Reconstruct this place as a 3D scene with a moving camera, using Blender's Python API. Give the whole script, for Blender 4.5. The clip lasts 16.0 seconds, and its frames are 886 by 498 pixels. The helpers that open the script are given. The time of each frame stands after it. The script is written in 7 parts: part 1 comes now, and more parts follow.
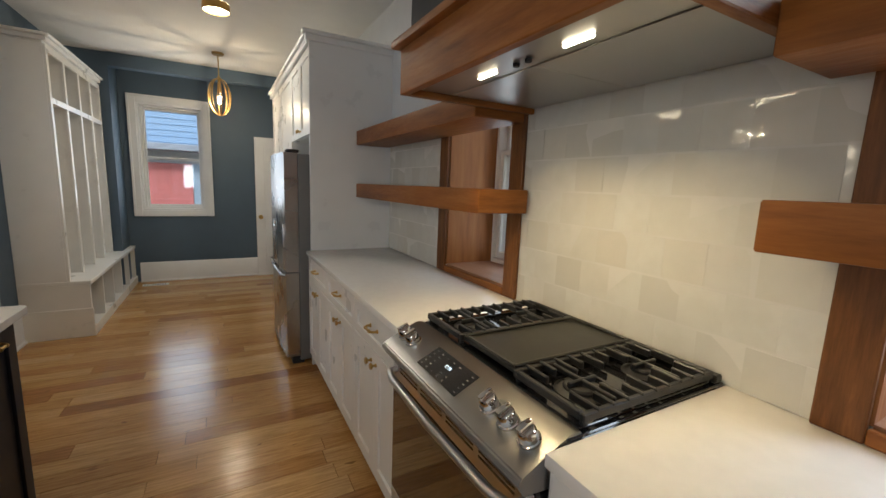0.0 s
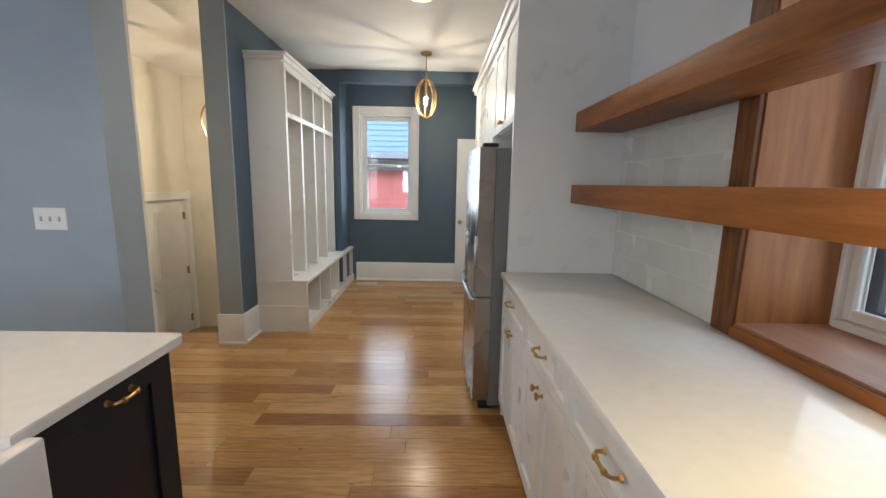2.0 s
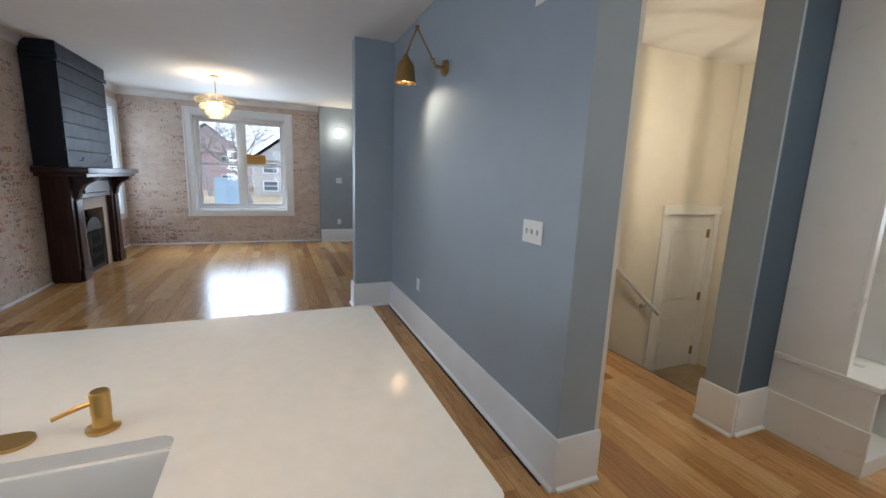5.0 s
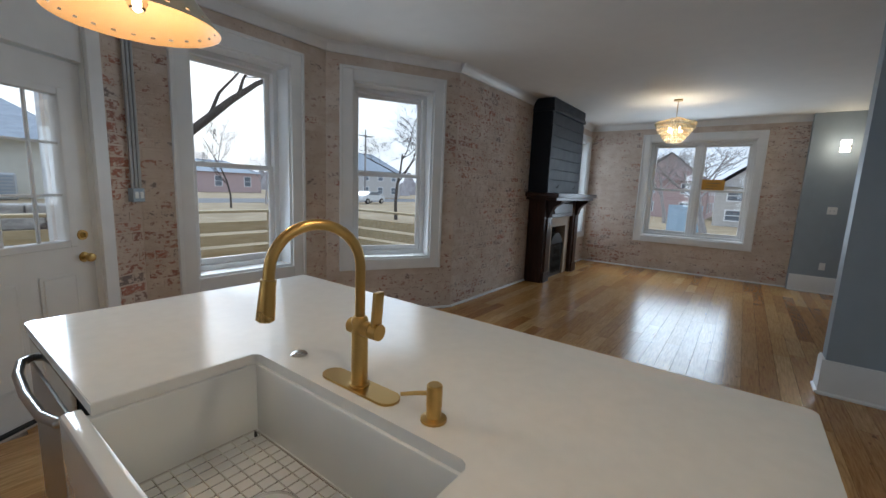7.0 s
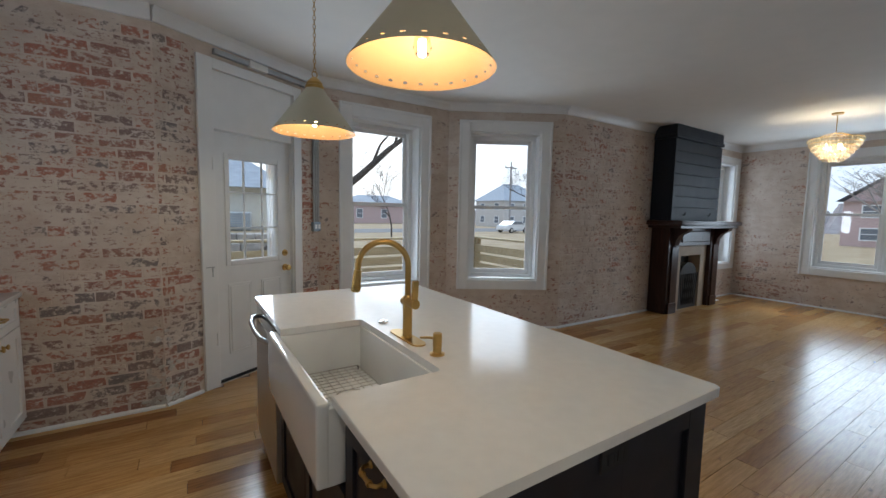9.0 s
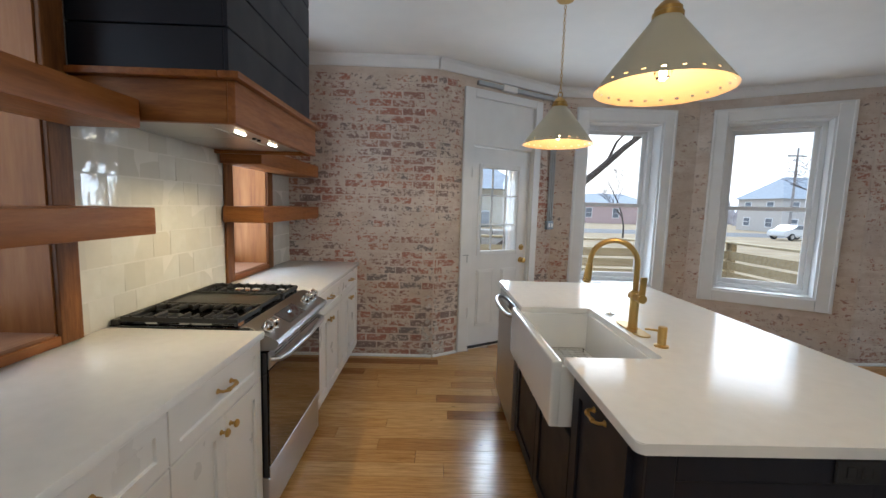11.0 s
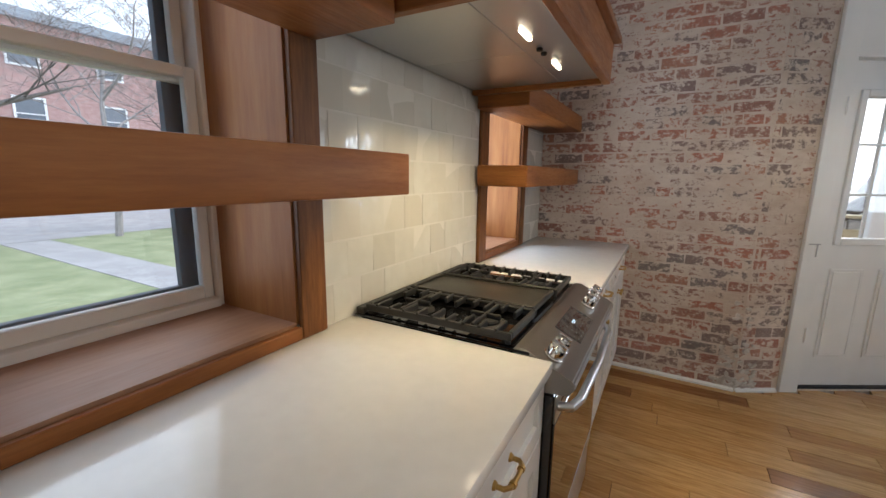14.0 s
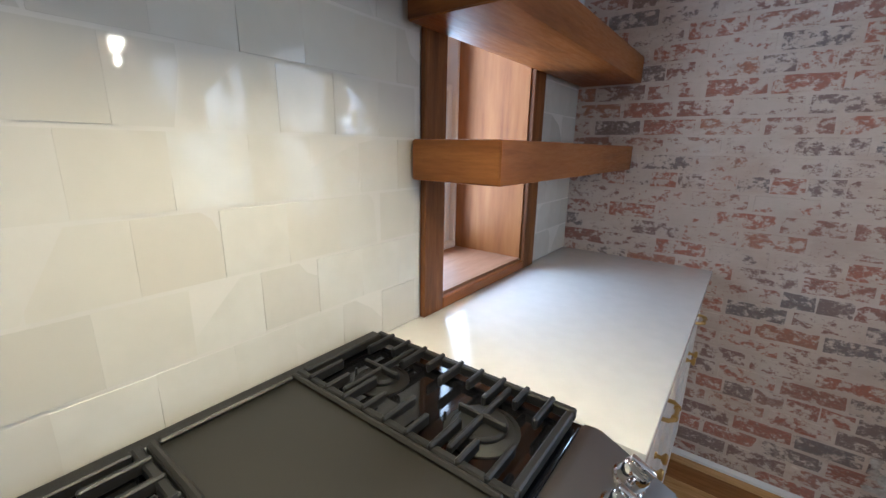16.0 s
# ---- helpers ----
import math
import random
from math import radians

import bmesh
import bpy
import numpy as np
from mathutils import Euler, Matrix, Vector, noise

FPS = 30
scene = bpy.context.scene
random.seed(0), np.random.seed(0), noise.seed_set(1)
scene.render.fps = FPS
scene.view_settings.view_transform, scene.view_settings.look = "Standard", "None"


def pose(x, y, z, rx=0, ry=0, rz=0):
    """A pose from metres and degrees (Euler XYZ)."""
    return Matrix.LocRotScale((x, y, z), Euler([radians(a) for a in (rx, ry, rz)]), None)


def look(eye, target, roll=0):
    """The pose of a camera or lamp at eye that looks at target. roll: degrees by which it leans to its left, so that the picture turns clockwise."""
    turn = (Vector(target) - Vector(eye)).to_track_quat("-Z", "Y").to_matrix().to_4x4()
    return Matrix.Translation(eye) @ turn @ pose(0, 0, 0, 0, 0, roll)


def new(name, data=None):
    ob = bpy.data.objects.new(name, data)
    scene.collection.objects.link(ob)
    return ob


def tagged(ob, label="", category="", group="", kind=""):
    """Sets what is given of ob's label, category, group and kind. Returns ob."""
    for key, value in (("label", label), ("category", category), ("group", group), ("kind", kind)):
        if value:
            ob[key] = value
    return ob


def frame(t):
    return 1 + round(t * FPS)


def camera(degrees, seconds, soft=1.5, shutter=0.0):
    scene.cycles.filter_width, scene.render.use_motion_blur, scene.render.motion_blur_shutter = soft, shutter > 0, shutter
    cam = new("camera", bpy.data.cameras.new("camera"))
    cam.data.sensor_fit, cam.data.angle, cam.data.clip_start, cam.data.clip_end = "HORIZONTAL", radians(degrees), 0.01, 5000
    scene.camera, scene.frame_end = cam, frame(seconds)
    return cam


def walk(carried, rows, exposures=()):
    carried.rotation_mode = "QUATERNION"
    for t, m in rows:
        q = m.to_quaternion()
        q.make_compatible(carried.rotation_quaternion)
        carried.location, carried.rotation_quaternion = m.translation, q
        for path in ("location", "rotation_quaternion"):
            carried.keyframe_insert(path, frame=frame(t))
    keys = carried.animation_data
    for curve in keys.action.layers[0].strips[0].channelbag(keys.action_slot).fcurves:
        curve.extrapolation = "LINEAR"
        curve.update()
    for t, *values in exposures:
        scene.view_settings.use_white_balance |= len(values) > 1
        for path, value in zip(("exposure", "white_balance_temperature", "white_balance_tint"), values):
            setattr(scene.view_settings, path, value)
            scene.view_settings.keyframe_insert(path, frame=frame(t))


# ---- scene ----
cam = camera(95.6, 16.0)
PATH = [
    (0, (0.587, 0.362, 1.426), (1.544, 2.091, 1.12), 2.2),
    (0.5, (0.614, 0.552, 1.423), (1.338, 2.386, 1.09), 2.3),
    (1, (0.672, 0.763, 1.408), (1.16, 2.671, 1.059), 1.9),
    (1.5, (0.754, 0.976, 1.417), (1.025, 2.928, 1.074), 1.4),
    (2, (0.74, 1.159, 1.419), (0.78, 3.133, 1.097), 1.1),
    (2.5, (0.66, 1.327, 1.423), (0.41, 3.285, 1.104), 1.0),
    (3, (0.633, 1.494, 1.41), (0.06, 3.383, 1.09), 1.1),
    (3.2, (0.638, 1.583, 1.431), (-0.072, 3.424, 1.106), 0.7),
    (5.3, (0.326, 2.115, 1.448), (-1.59, 2.573, 1.105), 2.3),
    (5.5, (0.254, 2.118, 1.433), (-1.703, 2.363, 1.098), 2.3),
    (6, (0.116, 2.11, 1.413), (-1.834, 1.794, 1.1), 2.3),
    (6.5, (0.063, 2.185, 1.419), (-1.73, 1.355, 1.107), 2.6),
    (7, (0.121, 2.238, 1.419), (-1.469, 1.062, 1.12), 2.3),
    (7.5, (0.237, 2.335, 1.436), (-1.195, 0.966, 1.159), 1.8),
    (8, (0.25, 2.532, 1.439), (-1.047, 1.028, 1.201), 1.3),
    (8.2, (0.237, 2.625, 1.435), (-1.015, 1.08, 1.213), 1.2),
    (10.3, (0.347, 3.352, 1.479), (-0.189, 1.433, 1.299), 1.5),
    (10.5, (0.366, 3.347, 1.476), (-0.03, 1.395, 1.286), 1.5),
    (11, (0.412, 3.338, 1.463), (0.372, 1.349, 1.252), 1.7),
    (11.5, (0.43, 3.33, 1.426), (0.732, 1.366, 1.203), 1.7),
    (12, (0.491, 3.337, 1.411), (1.09, 1.445, 1.162), 1.5),
    (12.5, (0.639, 3.264, 1.399), (1.41, 1.439, 1.124), 1.6),
    (13, (0.753, 3.145, 1.375), (1.631, 1.376, 1.059), 1.3),
    (13.5, (0.816, 2.886, 1.362), (1.745, 1.149, 1.021), 1.0),
    (14, (0.914, 2.625, 1.372), (1.871, 0.906, 1.012), 0.8),
    (14.5, (0.983, 2.394, 1.372), (1.975, 0.701, 0.986), 0.7),
    (15, (0.975, 2.106, 1.373), (2.028, 0.452, 0.977), 0.9),
    (15.5, (0.977, 1.844, 1.344), (2.114, 0.246, 0.955), -0.3),
    (16, (1.066, 1.553, 1.407), (2.227, 0.001, 0.914), 1.1),
]
EXPOSURES = [
    (0.0, 0.2, 6100, 8), (0.5, 0.35, 5200, 8), (1.0, 0.5, 5100, 8), (2.0, 0.75, 5700, 8), (3.2, 0.75, 5800, 8),
    (5.3, 0.45, 5500, 8), (6.5, -0.1, 5600, 6), (8.2, -0.3, 5700, 6), (10.3, 0.35, 5650, 6),
    (12.0, 0.45, 5750, 8), (13.5, 0.58, 5500, 8), (14.5, 0.25, 6200, 10), (15.0, 0.2, 6050, 10), (15.5, 0.4, 5200, 8), (16.0, 0.55, 5000, 8),
]
walk(cam, [(t, look(eye, target, roll)) for t, eye, target, roll in PATH], EXPOSURES)

# ---- world, sun and large lights ----
world = bpy.data.worlds.new("overcast")
scene.world = world
world.use_nodes = True
wn = world.node_tree.nodes
wl = world.node_tree.links
sky = wn.new("ShaderNodeTexSky")
sky.sky_type = "NISHITA"
sky.sun_disc = False
sky.sun_elevation = radians(32)
sky.sun_rotation = radians(200)
sky.dust_density = 4.0
sky.air_density = 1.2
bg = wn["Background"]
haze = wn.new("ShaderNodeMix")
haze.data_type = "RGBA"
haze.inputs[0].default_value = 0.7
haze.inputs[7].default_value = (13.2, 14.2, 15.6, 1)
wl.new(sky.outputs[0], haze.inputs[6])
wl.new(haze.outputs[2], bg.inputs["Color"])
bg.inputs["Strength"].default_value = 0.115

sun_data = bpy.data.lights.new("sun", "SUN")
sun_data.energy = 1.5
sun_data.angle = radians(12)
sun_data.color = (1.0, 0.98, 0.95)
sun = new("sun", sun_data)
sun.matrix_basis = look((0, 0, 20), (6.0, 14.0, 8.0))


def area_lamp(name, eye, target, w, h, watts, color):
    data = bpy.data.lights.new(name, "AREA")
    data.shape, data.size, data.size_y = "RECTANGLE", w, h
    data.energy, data.color = watts, color
    ob = new(name, data)
    ob.matrix_basis = look(eye, target)
    return ob


def point_lamp(name, at, watts, color, r=0.04):
    data = bpy.data.lights.new(name, "POINT")
    data.energy, data.color, data.shadow_soft_size = watts, color, r
    ob = new(name, data)
    ob.location = at
    return ob


DAY = (0.84, 0.93, 1.0)
WARM = (1.0, 0.80, 0.54)


def wall_frame(p0, ang):
    """Along the wall is local x, into the room is local y, up is z."""
    a = radians(ang)
    return Matrix(((math.cos(a), -math.sin(a), 0, p0[0]), (math.sin(a), math.cos(a), 0, p0[1]), (0, 0, 1, 0), (0, 0, 0, 1)))


# the walls and their openings (from, to, sill, head)
W_EAST = wall_frame((1.795, -0.8), 90)
W_SOUTH = wall_frame((0.42, -0.46), 0)
W_DOOR = wall_frame((-0.90, -1.22), 30)
W_BAY = wall_frame((-2.5, -1.22), 0)
W_BAYSIDE = wall_frame((-3.75, -0.49), -30.3)
W_LIVING = wall_frame((-8.65, -0.49), 0)
W_FRONT = wall_frame((-8.65, 2.94), -90)
W_END = wall_frame((1.795, 6.95), 180)
LEN_DOOR, LEN_SIDE = 1.523, 1.446

H_NICHE_S = (0.04 + 0.8, 0.623 + 0.8, 0.955, 2.42)
H_NICHE_N = (1.874 + 0.8, 2.492 + 0.8, 0.955, 2.42)
H_DOOR = (LEN_DOOR - 1.20, LEN_DOOR - 0.40, 0.0, 2.57)
H_BAY = (0.40, 1.25, 0.62, 2.46)
H_SIDE = (LEN_SIDE - 1.15, LEN_SIDE - 0.26, 0.62, 2.46)
H_LIV = (0.20, 0.88, 0.62, 2.46)
H_FRONT = (0.65, 2.30, 0.66, 2.46)
H_END = (1.795 - 0.40, 1.795 + 0.33, 0.97, 2.35)
H_GLASS = (H_DOOR[0] + 0.17, H_DOOR[0] + 0.63, 1.02, 1.86)


def opening_light(name, m, hole, depth, watts, drop=0.0, color=DAY):
    """The sky's light entering through one opening, spread over its clear width."""
    a0, a1, z0, z1 = hole
    am, zm = (a0 + a1) / 2, (z0 + z1) / 2
    lamp = area_lamp(name, m @ Vector((am, -depth, zm)), m @ Vector((am, 1.0 - depth, zm - drop)), a1 - a0 - 0.16, z1 - z0 - 0.16, watts, color)
    lamp.data.spread = radians(165)


opening_light("daylight_bay", W_BAY, H_BAY, 0.06, 5, 0.12)
opening_light("daylight_bay_side", W_BAYSIDE, H_SIDE, 0.06, 5, 0.12)
opening_light("daylight_living", W_LIVING, H_LIV, 0.12, 5)
opening_light("daylight_front", W_FRONT, H_FRONT, 0.03, 30, 0.06)
opening_light("daylight_mudroom", W_END, H_END, 0.05, 5)
opening_light("daylight_niche_south", W_EAST, H_NICHE_S, 0.29, 9)
opening_light("daylight_niche_north", W_EAST, H_NICHE_N, 0.29, 2.2)
opening_light("daylight_door", W_DOOR, H_GLASS, 0.02, 9)

# ---- materials ----


def nodes_of(name):
    m = bpy.data.materials.new(name)
    m.use_nodes = True
    return m, m.node_tree.nodes, m.node_tree.links, m.node_tree.nodes["Principled BSDF"]


def noise_node(n, l, scale, detail=4.0, rough=0.55, stretch=(1, 1, 1), offset=None):
    geo = n.new("ShaderNodeNewGeometry")
    mp = n.new("ShaderNodeMapping")
    mp.inputs["Scale"].default_value = stretch
    l.new(geo.outputs["Position"], mp.inputs["Vector"])
    if offset is not None:
        l.new(offset, mp.inputs["Location"])
    tx = n.new("ShaderNodeTexNoise")
    tx.inputs["Scale"].default_value = scale
    tx.inputs["Detail"].default_value = detail
    tx.inputs["Roughness"].default_value = rough
    l.new(mp.outputs[0], tx.inputs["Vector"])
    return tx.outputs["Fac"]


def ramp_node(n, l, fac, stops):
    r = n.new("ShaderNodeValToRGB")
    while len(r.color_ramp.elements) < len(stops):
        r.color_ramp.elements.new(0.5)
    for e, (p, c) in zip(r.color_ramp.elements, stops):
        e.position, e.color = p, (*c, 1) if len(c) == 3 else c
    l.new(fac, r.inputs[0])
    return r.outputs[0]


def mix_node(n, l, fac, a, b, mode="MIX"):
    mx = n.new("ShaderNodeMix")
    mx.data_type, mx.blend_type = "RGBA", mode
    for sock, v in ((mx.inputs[0], fac), (mx.inputs[6], a), (mx.inputs[7], b)):
        if isinstance(v, bpy.types.NodeSocket):
            l.new(v, sock)
        else:
            sock.default_value = v if not isinstance(v, tuple) else (*v[:3], 1)
    return mx.outputs[2]


def bump_node(n, l, bsdf, height, strength, dist=0.002):
    b = n.new("ShaderNodeBump")
    b.inputs["Strength"].default_value = strength
    b.inputs["Distance"].default_value = dist
    l.new(height, b.inputs["Height"])
    l.new(b.outputs[0], bsdf.inputs["Normal"])


def plain(name, color, rough=0.5, metal=0.0, var=0.06, scale=6.0, bump=0.05, bscale=120.0, stretch=(1, 1, 1), coat=0.0, spec=0.5):
    """Paint, metal or stone: a base colour with slow and fine variation, uneven gloss and fine relief."""
    m, n, l, p = nodes_of(name)
    slow = noise_node(n, l, scale, 3, 0.5)
    fine = noise_node(n, l, bscale, 3, 0.6, stretch)
    lo = tuple(c * (1 - var) for c in color)
    hi = tuple(min(1, c * (1 + var)) for c in color)
    col = ramp_node(n, l, slow, [(0.3, lo), (0.7, hi)])
    col = mix_node(n, l, 0.25 * min(1, var * 6), col, ramp_node(n, l, fine, [(0.3, lo), (0.7, hi)]))
    l.new(col, p.inputs["Base Color"])
    rr = ramp_node(n, l, slow, [(0.3, (rough * 0.88,) * 3), (0.7, (min(1, rough * 1.12),) * 3)])
    l.new(rr, p.inputs["Roughness"])
    p.inputs["Metallic"].default_value = metal
    p.inputs["Coat Weight"].default_value = coat
    p.inputs["Specular IOR Level"].default_value = spec
    if bump:
        bump_node(n, l, p, fine, bump, 0.001)
    return m


def random_of(n, l, island):
    if island:
        g = n.new("ShaderNodeNewGeometry")
        return g.outputs["Random Per Island"]
    o = n.new("ShaderNodeObjectInfo")
    return o.outputs["Random"]


def spread(n, l, rnd, amount):
    c = n.new("ShaderNodeCombineXYZ")
    for i, k in enumerate((1.0, 1.7, 2.3)):
        mu = n.new("ShaderNodeMath")
        mu.operation = "MULTIPLY"
        l.new(rnd, mu.inputs[0])
        mu.inputs[1].default_value = amount * k
        l.new(mu.outputs[0], c.inputs[i])
    return c.outputs[0]


def plank_material(name, island):
    m, n, l, p = nodes_of(name)
    rnd = random_of(n, l, island)
    off = spread(n, l, rnd, 37.0)
    grain = noise_node(n, l, 5.0, 6, 0.65, (1.2, 16, 16), off)
    pores = noise_node(n, l, 30.0, 3, 0.7, (1.0, 14, 14), off)
    tone = ramp_node(n, l, rnd, [(0.0, (0.30, 0.135, 0.040)), (0.10, (0.44, 0.23, 0.075)), (0.45, (0.53, 0.30, 0.108)), (0.8, (0.58, 0.35, 0.138)), (0.94, (0.63, 0.41, 0.18)), (1.0, (0.36, 0.17, 0.054))])
    dark = mix_node(n, l, 1.0, tone, (0.62, 0.55, 0.48), "MULTIPLY")
    col = mix_node(n, l, ramp_node(n, l, grain, [(0.38, (0, 0, 0)), (0.68, (1, 1, 1))]), tone, dark)
    knots = noise_node(n, l, 9.0, 2, 0.5, (1.0, 2.2, 2.2), off)
    col = mix_node(n, l, ramp_node(n, l, knots, [(0.70, (0, 0, 0)), (0.78, (0.75,) * 3)]), col, (0.10, 0.045, 0.02))
    col = mix_node(n, l, ramp_node(n, l, pores, [(0.6, (0, 0, 0)), (0.75, (0.35,) * 3)]), col, (0.16, 0.08, 0.035))
    l.new(col, p.inputs["Base Color"])
    l.new(ramp_node(n, l, grain, [(0.3, (0.17,) * 3), (0.7, (0.26,) * 3)]), p.inputs["Roughness"])
    bump_node(n, l, p, pores, 0.08, 0.001)
    return m


def wood_material(name, dark, mid, light, axis, rough=0.35, fig=1.0):
    m, n, l, p = nodes_of(name)
    st = {"x": (0.9, 9, 9), "y": (9, 0.9, 9), "z": (9, 9, 0.9)}[axis]
    big = noise_node(n, l, 2.6, 5, 0.6, st)
    fine = noise_node(n, l, 16.0, 4, 0.7, st)
    blotch = noise_node(n, l, 4.5, 3, 0.5)
    col = ramp_node(n, l, big, [(0.28, dark), (0.5, mid), (0.74, light)])
    col = mix_node(n, l, ramp_node(n, l, fine, [(0.42, (0, 0, 0)), (0.7, (0.5 * fig,) * 3)]), col, dark)
    col = mix_node(n, l, ramp_node(n, l, blotch, [(0.4, (0, 0, 0)), (0.75, (0.4,) * 3)]), col, mid)
    l.new(col, p.inputs["Base Color"])
    l.new(ramp_node(n, l, fine, [(0.3, (rough * 0.85,) * 3), (0.7, (rough * 1.2,) * 3)]), p.inputs["Roughness"])
    p.inputs["Specular IOR Level"].default_value = 0.3
    bump_node(n, l, p, fine, 0.06, 0.001)
    return m


LIME_STOPS = [(0.3, (0.55, 0.455, 0.385)), (0.5, (0.64, 0.55, 0.48)), (0.72, (0.72, 0.645, 0.585))]


def math_node(n, l, op, a, b, c=0.0):
    mu = n.new("ShaderNodeMath")
    mu.operation = op
    for sock, v in zip(mu.inputs, (a, b, c)):
        if isinstance(v, bpy.types.NodeSocket):
            l.new(v, sock)
        else:
            sock.default_value = v
    return mu.outputs[0]


def brick_material(name, island, cover=0.5):
    """Old brick under worn lime wash: clay shows in ragged patches, a different share on each brick."""
    m, n, l, p = nodes_of(name)
    rnd = random_of(n, l, island)
    off = spread(n, l, rnd, 11.0)
    clay = ramp_node(n, l, rnd, [(0.0, (0.34, 0.085, 0.045)), (0.2, (0.44, 0.13, 0.07)), (0.4, (0.27, 0.085, 0.06)), (0.55, (0.18, 0.13, 0.125)), (0.68, (0.14, 0.13, 0.14)), (0.78, (0.44, 0.165, 0.085)), (1.0, (0.28, 0.11, 0.085))])
    body = noise_node(n, l, 55, 4, 0.65, (1, 1, 1), off)
    clay = mix_node(n, l, ramp_node(n, l, body, [(0.4, (0, 0, 0)), (0.7, (0.55,) * 3)]), clay, (0.17, 0.10, 0.085))
    lime = ramp_node(n, l, noise_node(n, l, 2.2, 6, 0.62), LIME_STOPS)
    blush = noise_node(n, l, 9.0, 5, 0.65, (0.6, 0.6, 1.3))
    lime = mix_node(n, l, ramp_node(n, l, blush, [(0.46, (0, 0, 0)), (0.66, (0.5,) * 3)]), lime, (0.49, 0.37, 0.295))
    torn = noise_node(n, l, 27.0, 9, 0.72, (0.85, 0.85, 1.2), off)
    own = math_node(n, l, "FRACT", math_node(n, l, "MULTIPLY", rnd, 7.13), 0.0)
    total = math_node(n, l, "ADD", torn, math_node(n, l, "MULTIPLY_ADD", own, 0.10, -0.05))
    region = noise_node(n, l, 1.1, 3, 0.55)
    total = math_node(n, l, "ADD", total, math_node(n, l, "MULTIPLY_ADD", region, 0.30, -0.15))
    mask = ramp_node(n, l, total, [(cover - 0.02, (0, 0, 0)), (cover + 0.035, (1, 1, 1))])
    clay = mix_node(n, l, 0.16, clay, lime)
    col = mix_node(n, l, mask, lime, clay)
    film = noise_node(n, l, 90.0, 5, 0.7, (0.6, 0.6, 1.2))
    col = mix_node(n, l, ramp_node(n, l, film, [(0.55, (0, 0, 0)), (0.66, (0.45,) * 3)]), col, lime)
    l.new(col, p.inputs["Base Color"])
    p.inputs["Roughness"].default_value = 0.9
    grit = noise_node(n, l, 140.0, 4, 0.7)
    height = math_node(n, l, "MULTIPLY_ADD", grit, 0.12, math_node(n, l, "MULTIPLY", total, -1.0))
    bump_node(n, l, p, height, 0.75, 0.012)
    return m


def lime_material(name):
    """Smeared lime mortar with pits, dirt and a blush of brick dust."""
    m, n, l, p = nodes_of(name)
    col = ramp_node(n, l, noise_node(n, l, 2.2, 6, 0.62), LIME_STOPS)
    blush = noise_node(n, l, 9.0, 5, 0.65, (0.6, 0.6, 1.3))
    col = mix_node(n, l, ramp_node(n, l, blush, [(0.46, (0, 0, 0)), (0.66, (0.5,) * 3)]), col, (0.49, 0.37, 0.295))
    pits = noise_node(n, l, 46.0, 5, 0.7, (0.6, 0.6, 1.4))
    col = mix_node(n, l, ramp_node(n, l, pits, [(0.63, (0, 0, 0)), (0.70, (0.7,) * 3)]), col, (0.20, 0.13, 0.10))
    l.new(col, p.inputs["Base Color"])
    p.inputs["Roughness"].default_value = 0.92
    bump_node(n, l, p, pits, 0.6, 0.006)
    return m


def tile_material(name):
    m, n, l, p = nodes_of(name)
    rnd = random_of(n, l, False)
    off = spread(n, l, rnd, 9.0)
    tone = ramp_node(n, l, rnd, [(0.0, (0.57, 0.55, 0.49)), (0.2, (0.62, 0.60, 0.55)), (0.8, (0.67, 0.66, 0.61)), (1.0, (0.61, 0.58, 0.51))])
    cloud = noise_node(n, l, 14, 3, 0.5, (1, 1, 1), off)
    col = mix_node(n, l, ramp_node(n, l, cloud, [(0.35, (0, 0, 0)), (0.7, (0.5,) * 3)]), tone, (0.58, 0.56, 0.50))
    l.new(col, p.inputs["Base Color"])
    p.inputs["Roughness"].default_value = 0.06
    p.inputs["Coat Weight"].default_value = 0.05
    wave = noise_node(n, l, 13, 1.5, 0.5, (1, 1, 1), off)
    bump_node(n, l, p, wave, 0.40, 0.006)
    return m


def glass_material(name, tint=(1, 1, 1), rough=0.0, ior=1.45):
    m, n, l, p = nodes_of(name)
    p.inputs["Base Color"].default_value = (*tint, 1)
    p.inputs["Roughness"].default_value = rough
    p.inputs["IOR"].default_value = ior
    p.inputs["Transmission Weight"].default_value = 1.0
    return m


def glow_material(name, color, strength):
    m, n, l, p = nodes_of(name)
    p.inputs["Base Color"].default_value = (*color, 1)
    p.inputs["Emission Color"].default_value = (*color, 1)
    p.inputs["Emission Strength"].default_value = strength
    return m


def two_tone(name, a, b, scale, rough=0.9, bump=0.3, stretch=(1, 1, 1), lo=0.4, hi=0.6):
    m, n, l, p = nodes_of(name)
    big = noise_node(n, l, scale, 6, 0.65, stretch)
    fine = noise_node(n, l, scale * 9, 4, 0.7, stretch)
    col = ramp_node(n, l, big, [(lo, a), (hi, b)])
    col = mix_node(n, l, ramp_node(n, l, fine, [(0.35, (0, 0, 0)), (0.7, (0.5,) * 3)]), col, tuple(c * 0.6 for c in a))
    l.new(col, p.inputs["Base Color"])
    p.inputs["Roughness"].default_value = rough
    bump_node(n, l, p, fine, bump, 0.01)
    return m


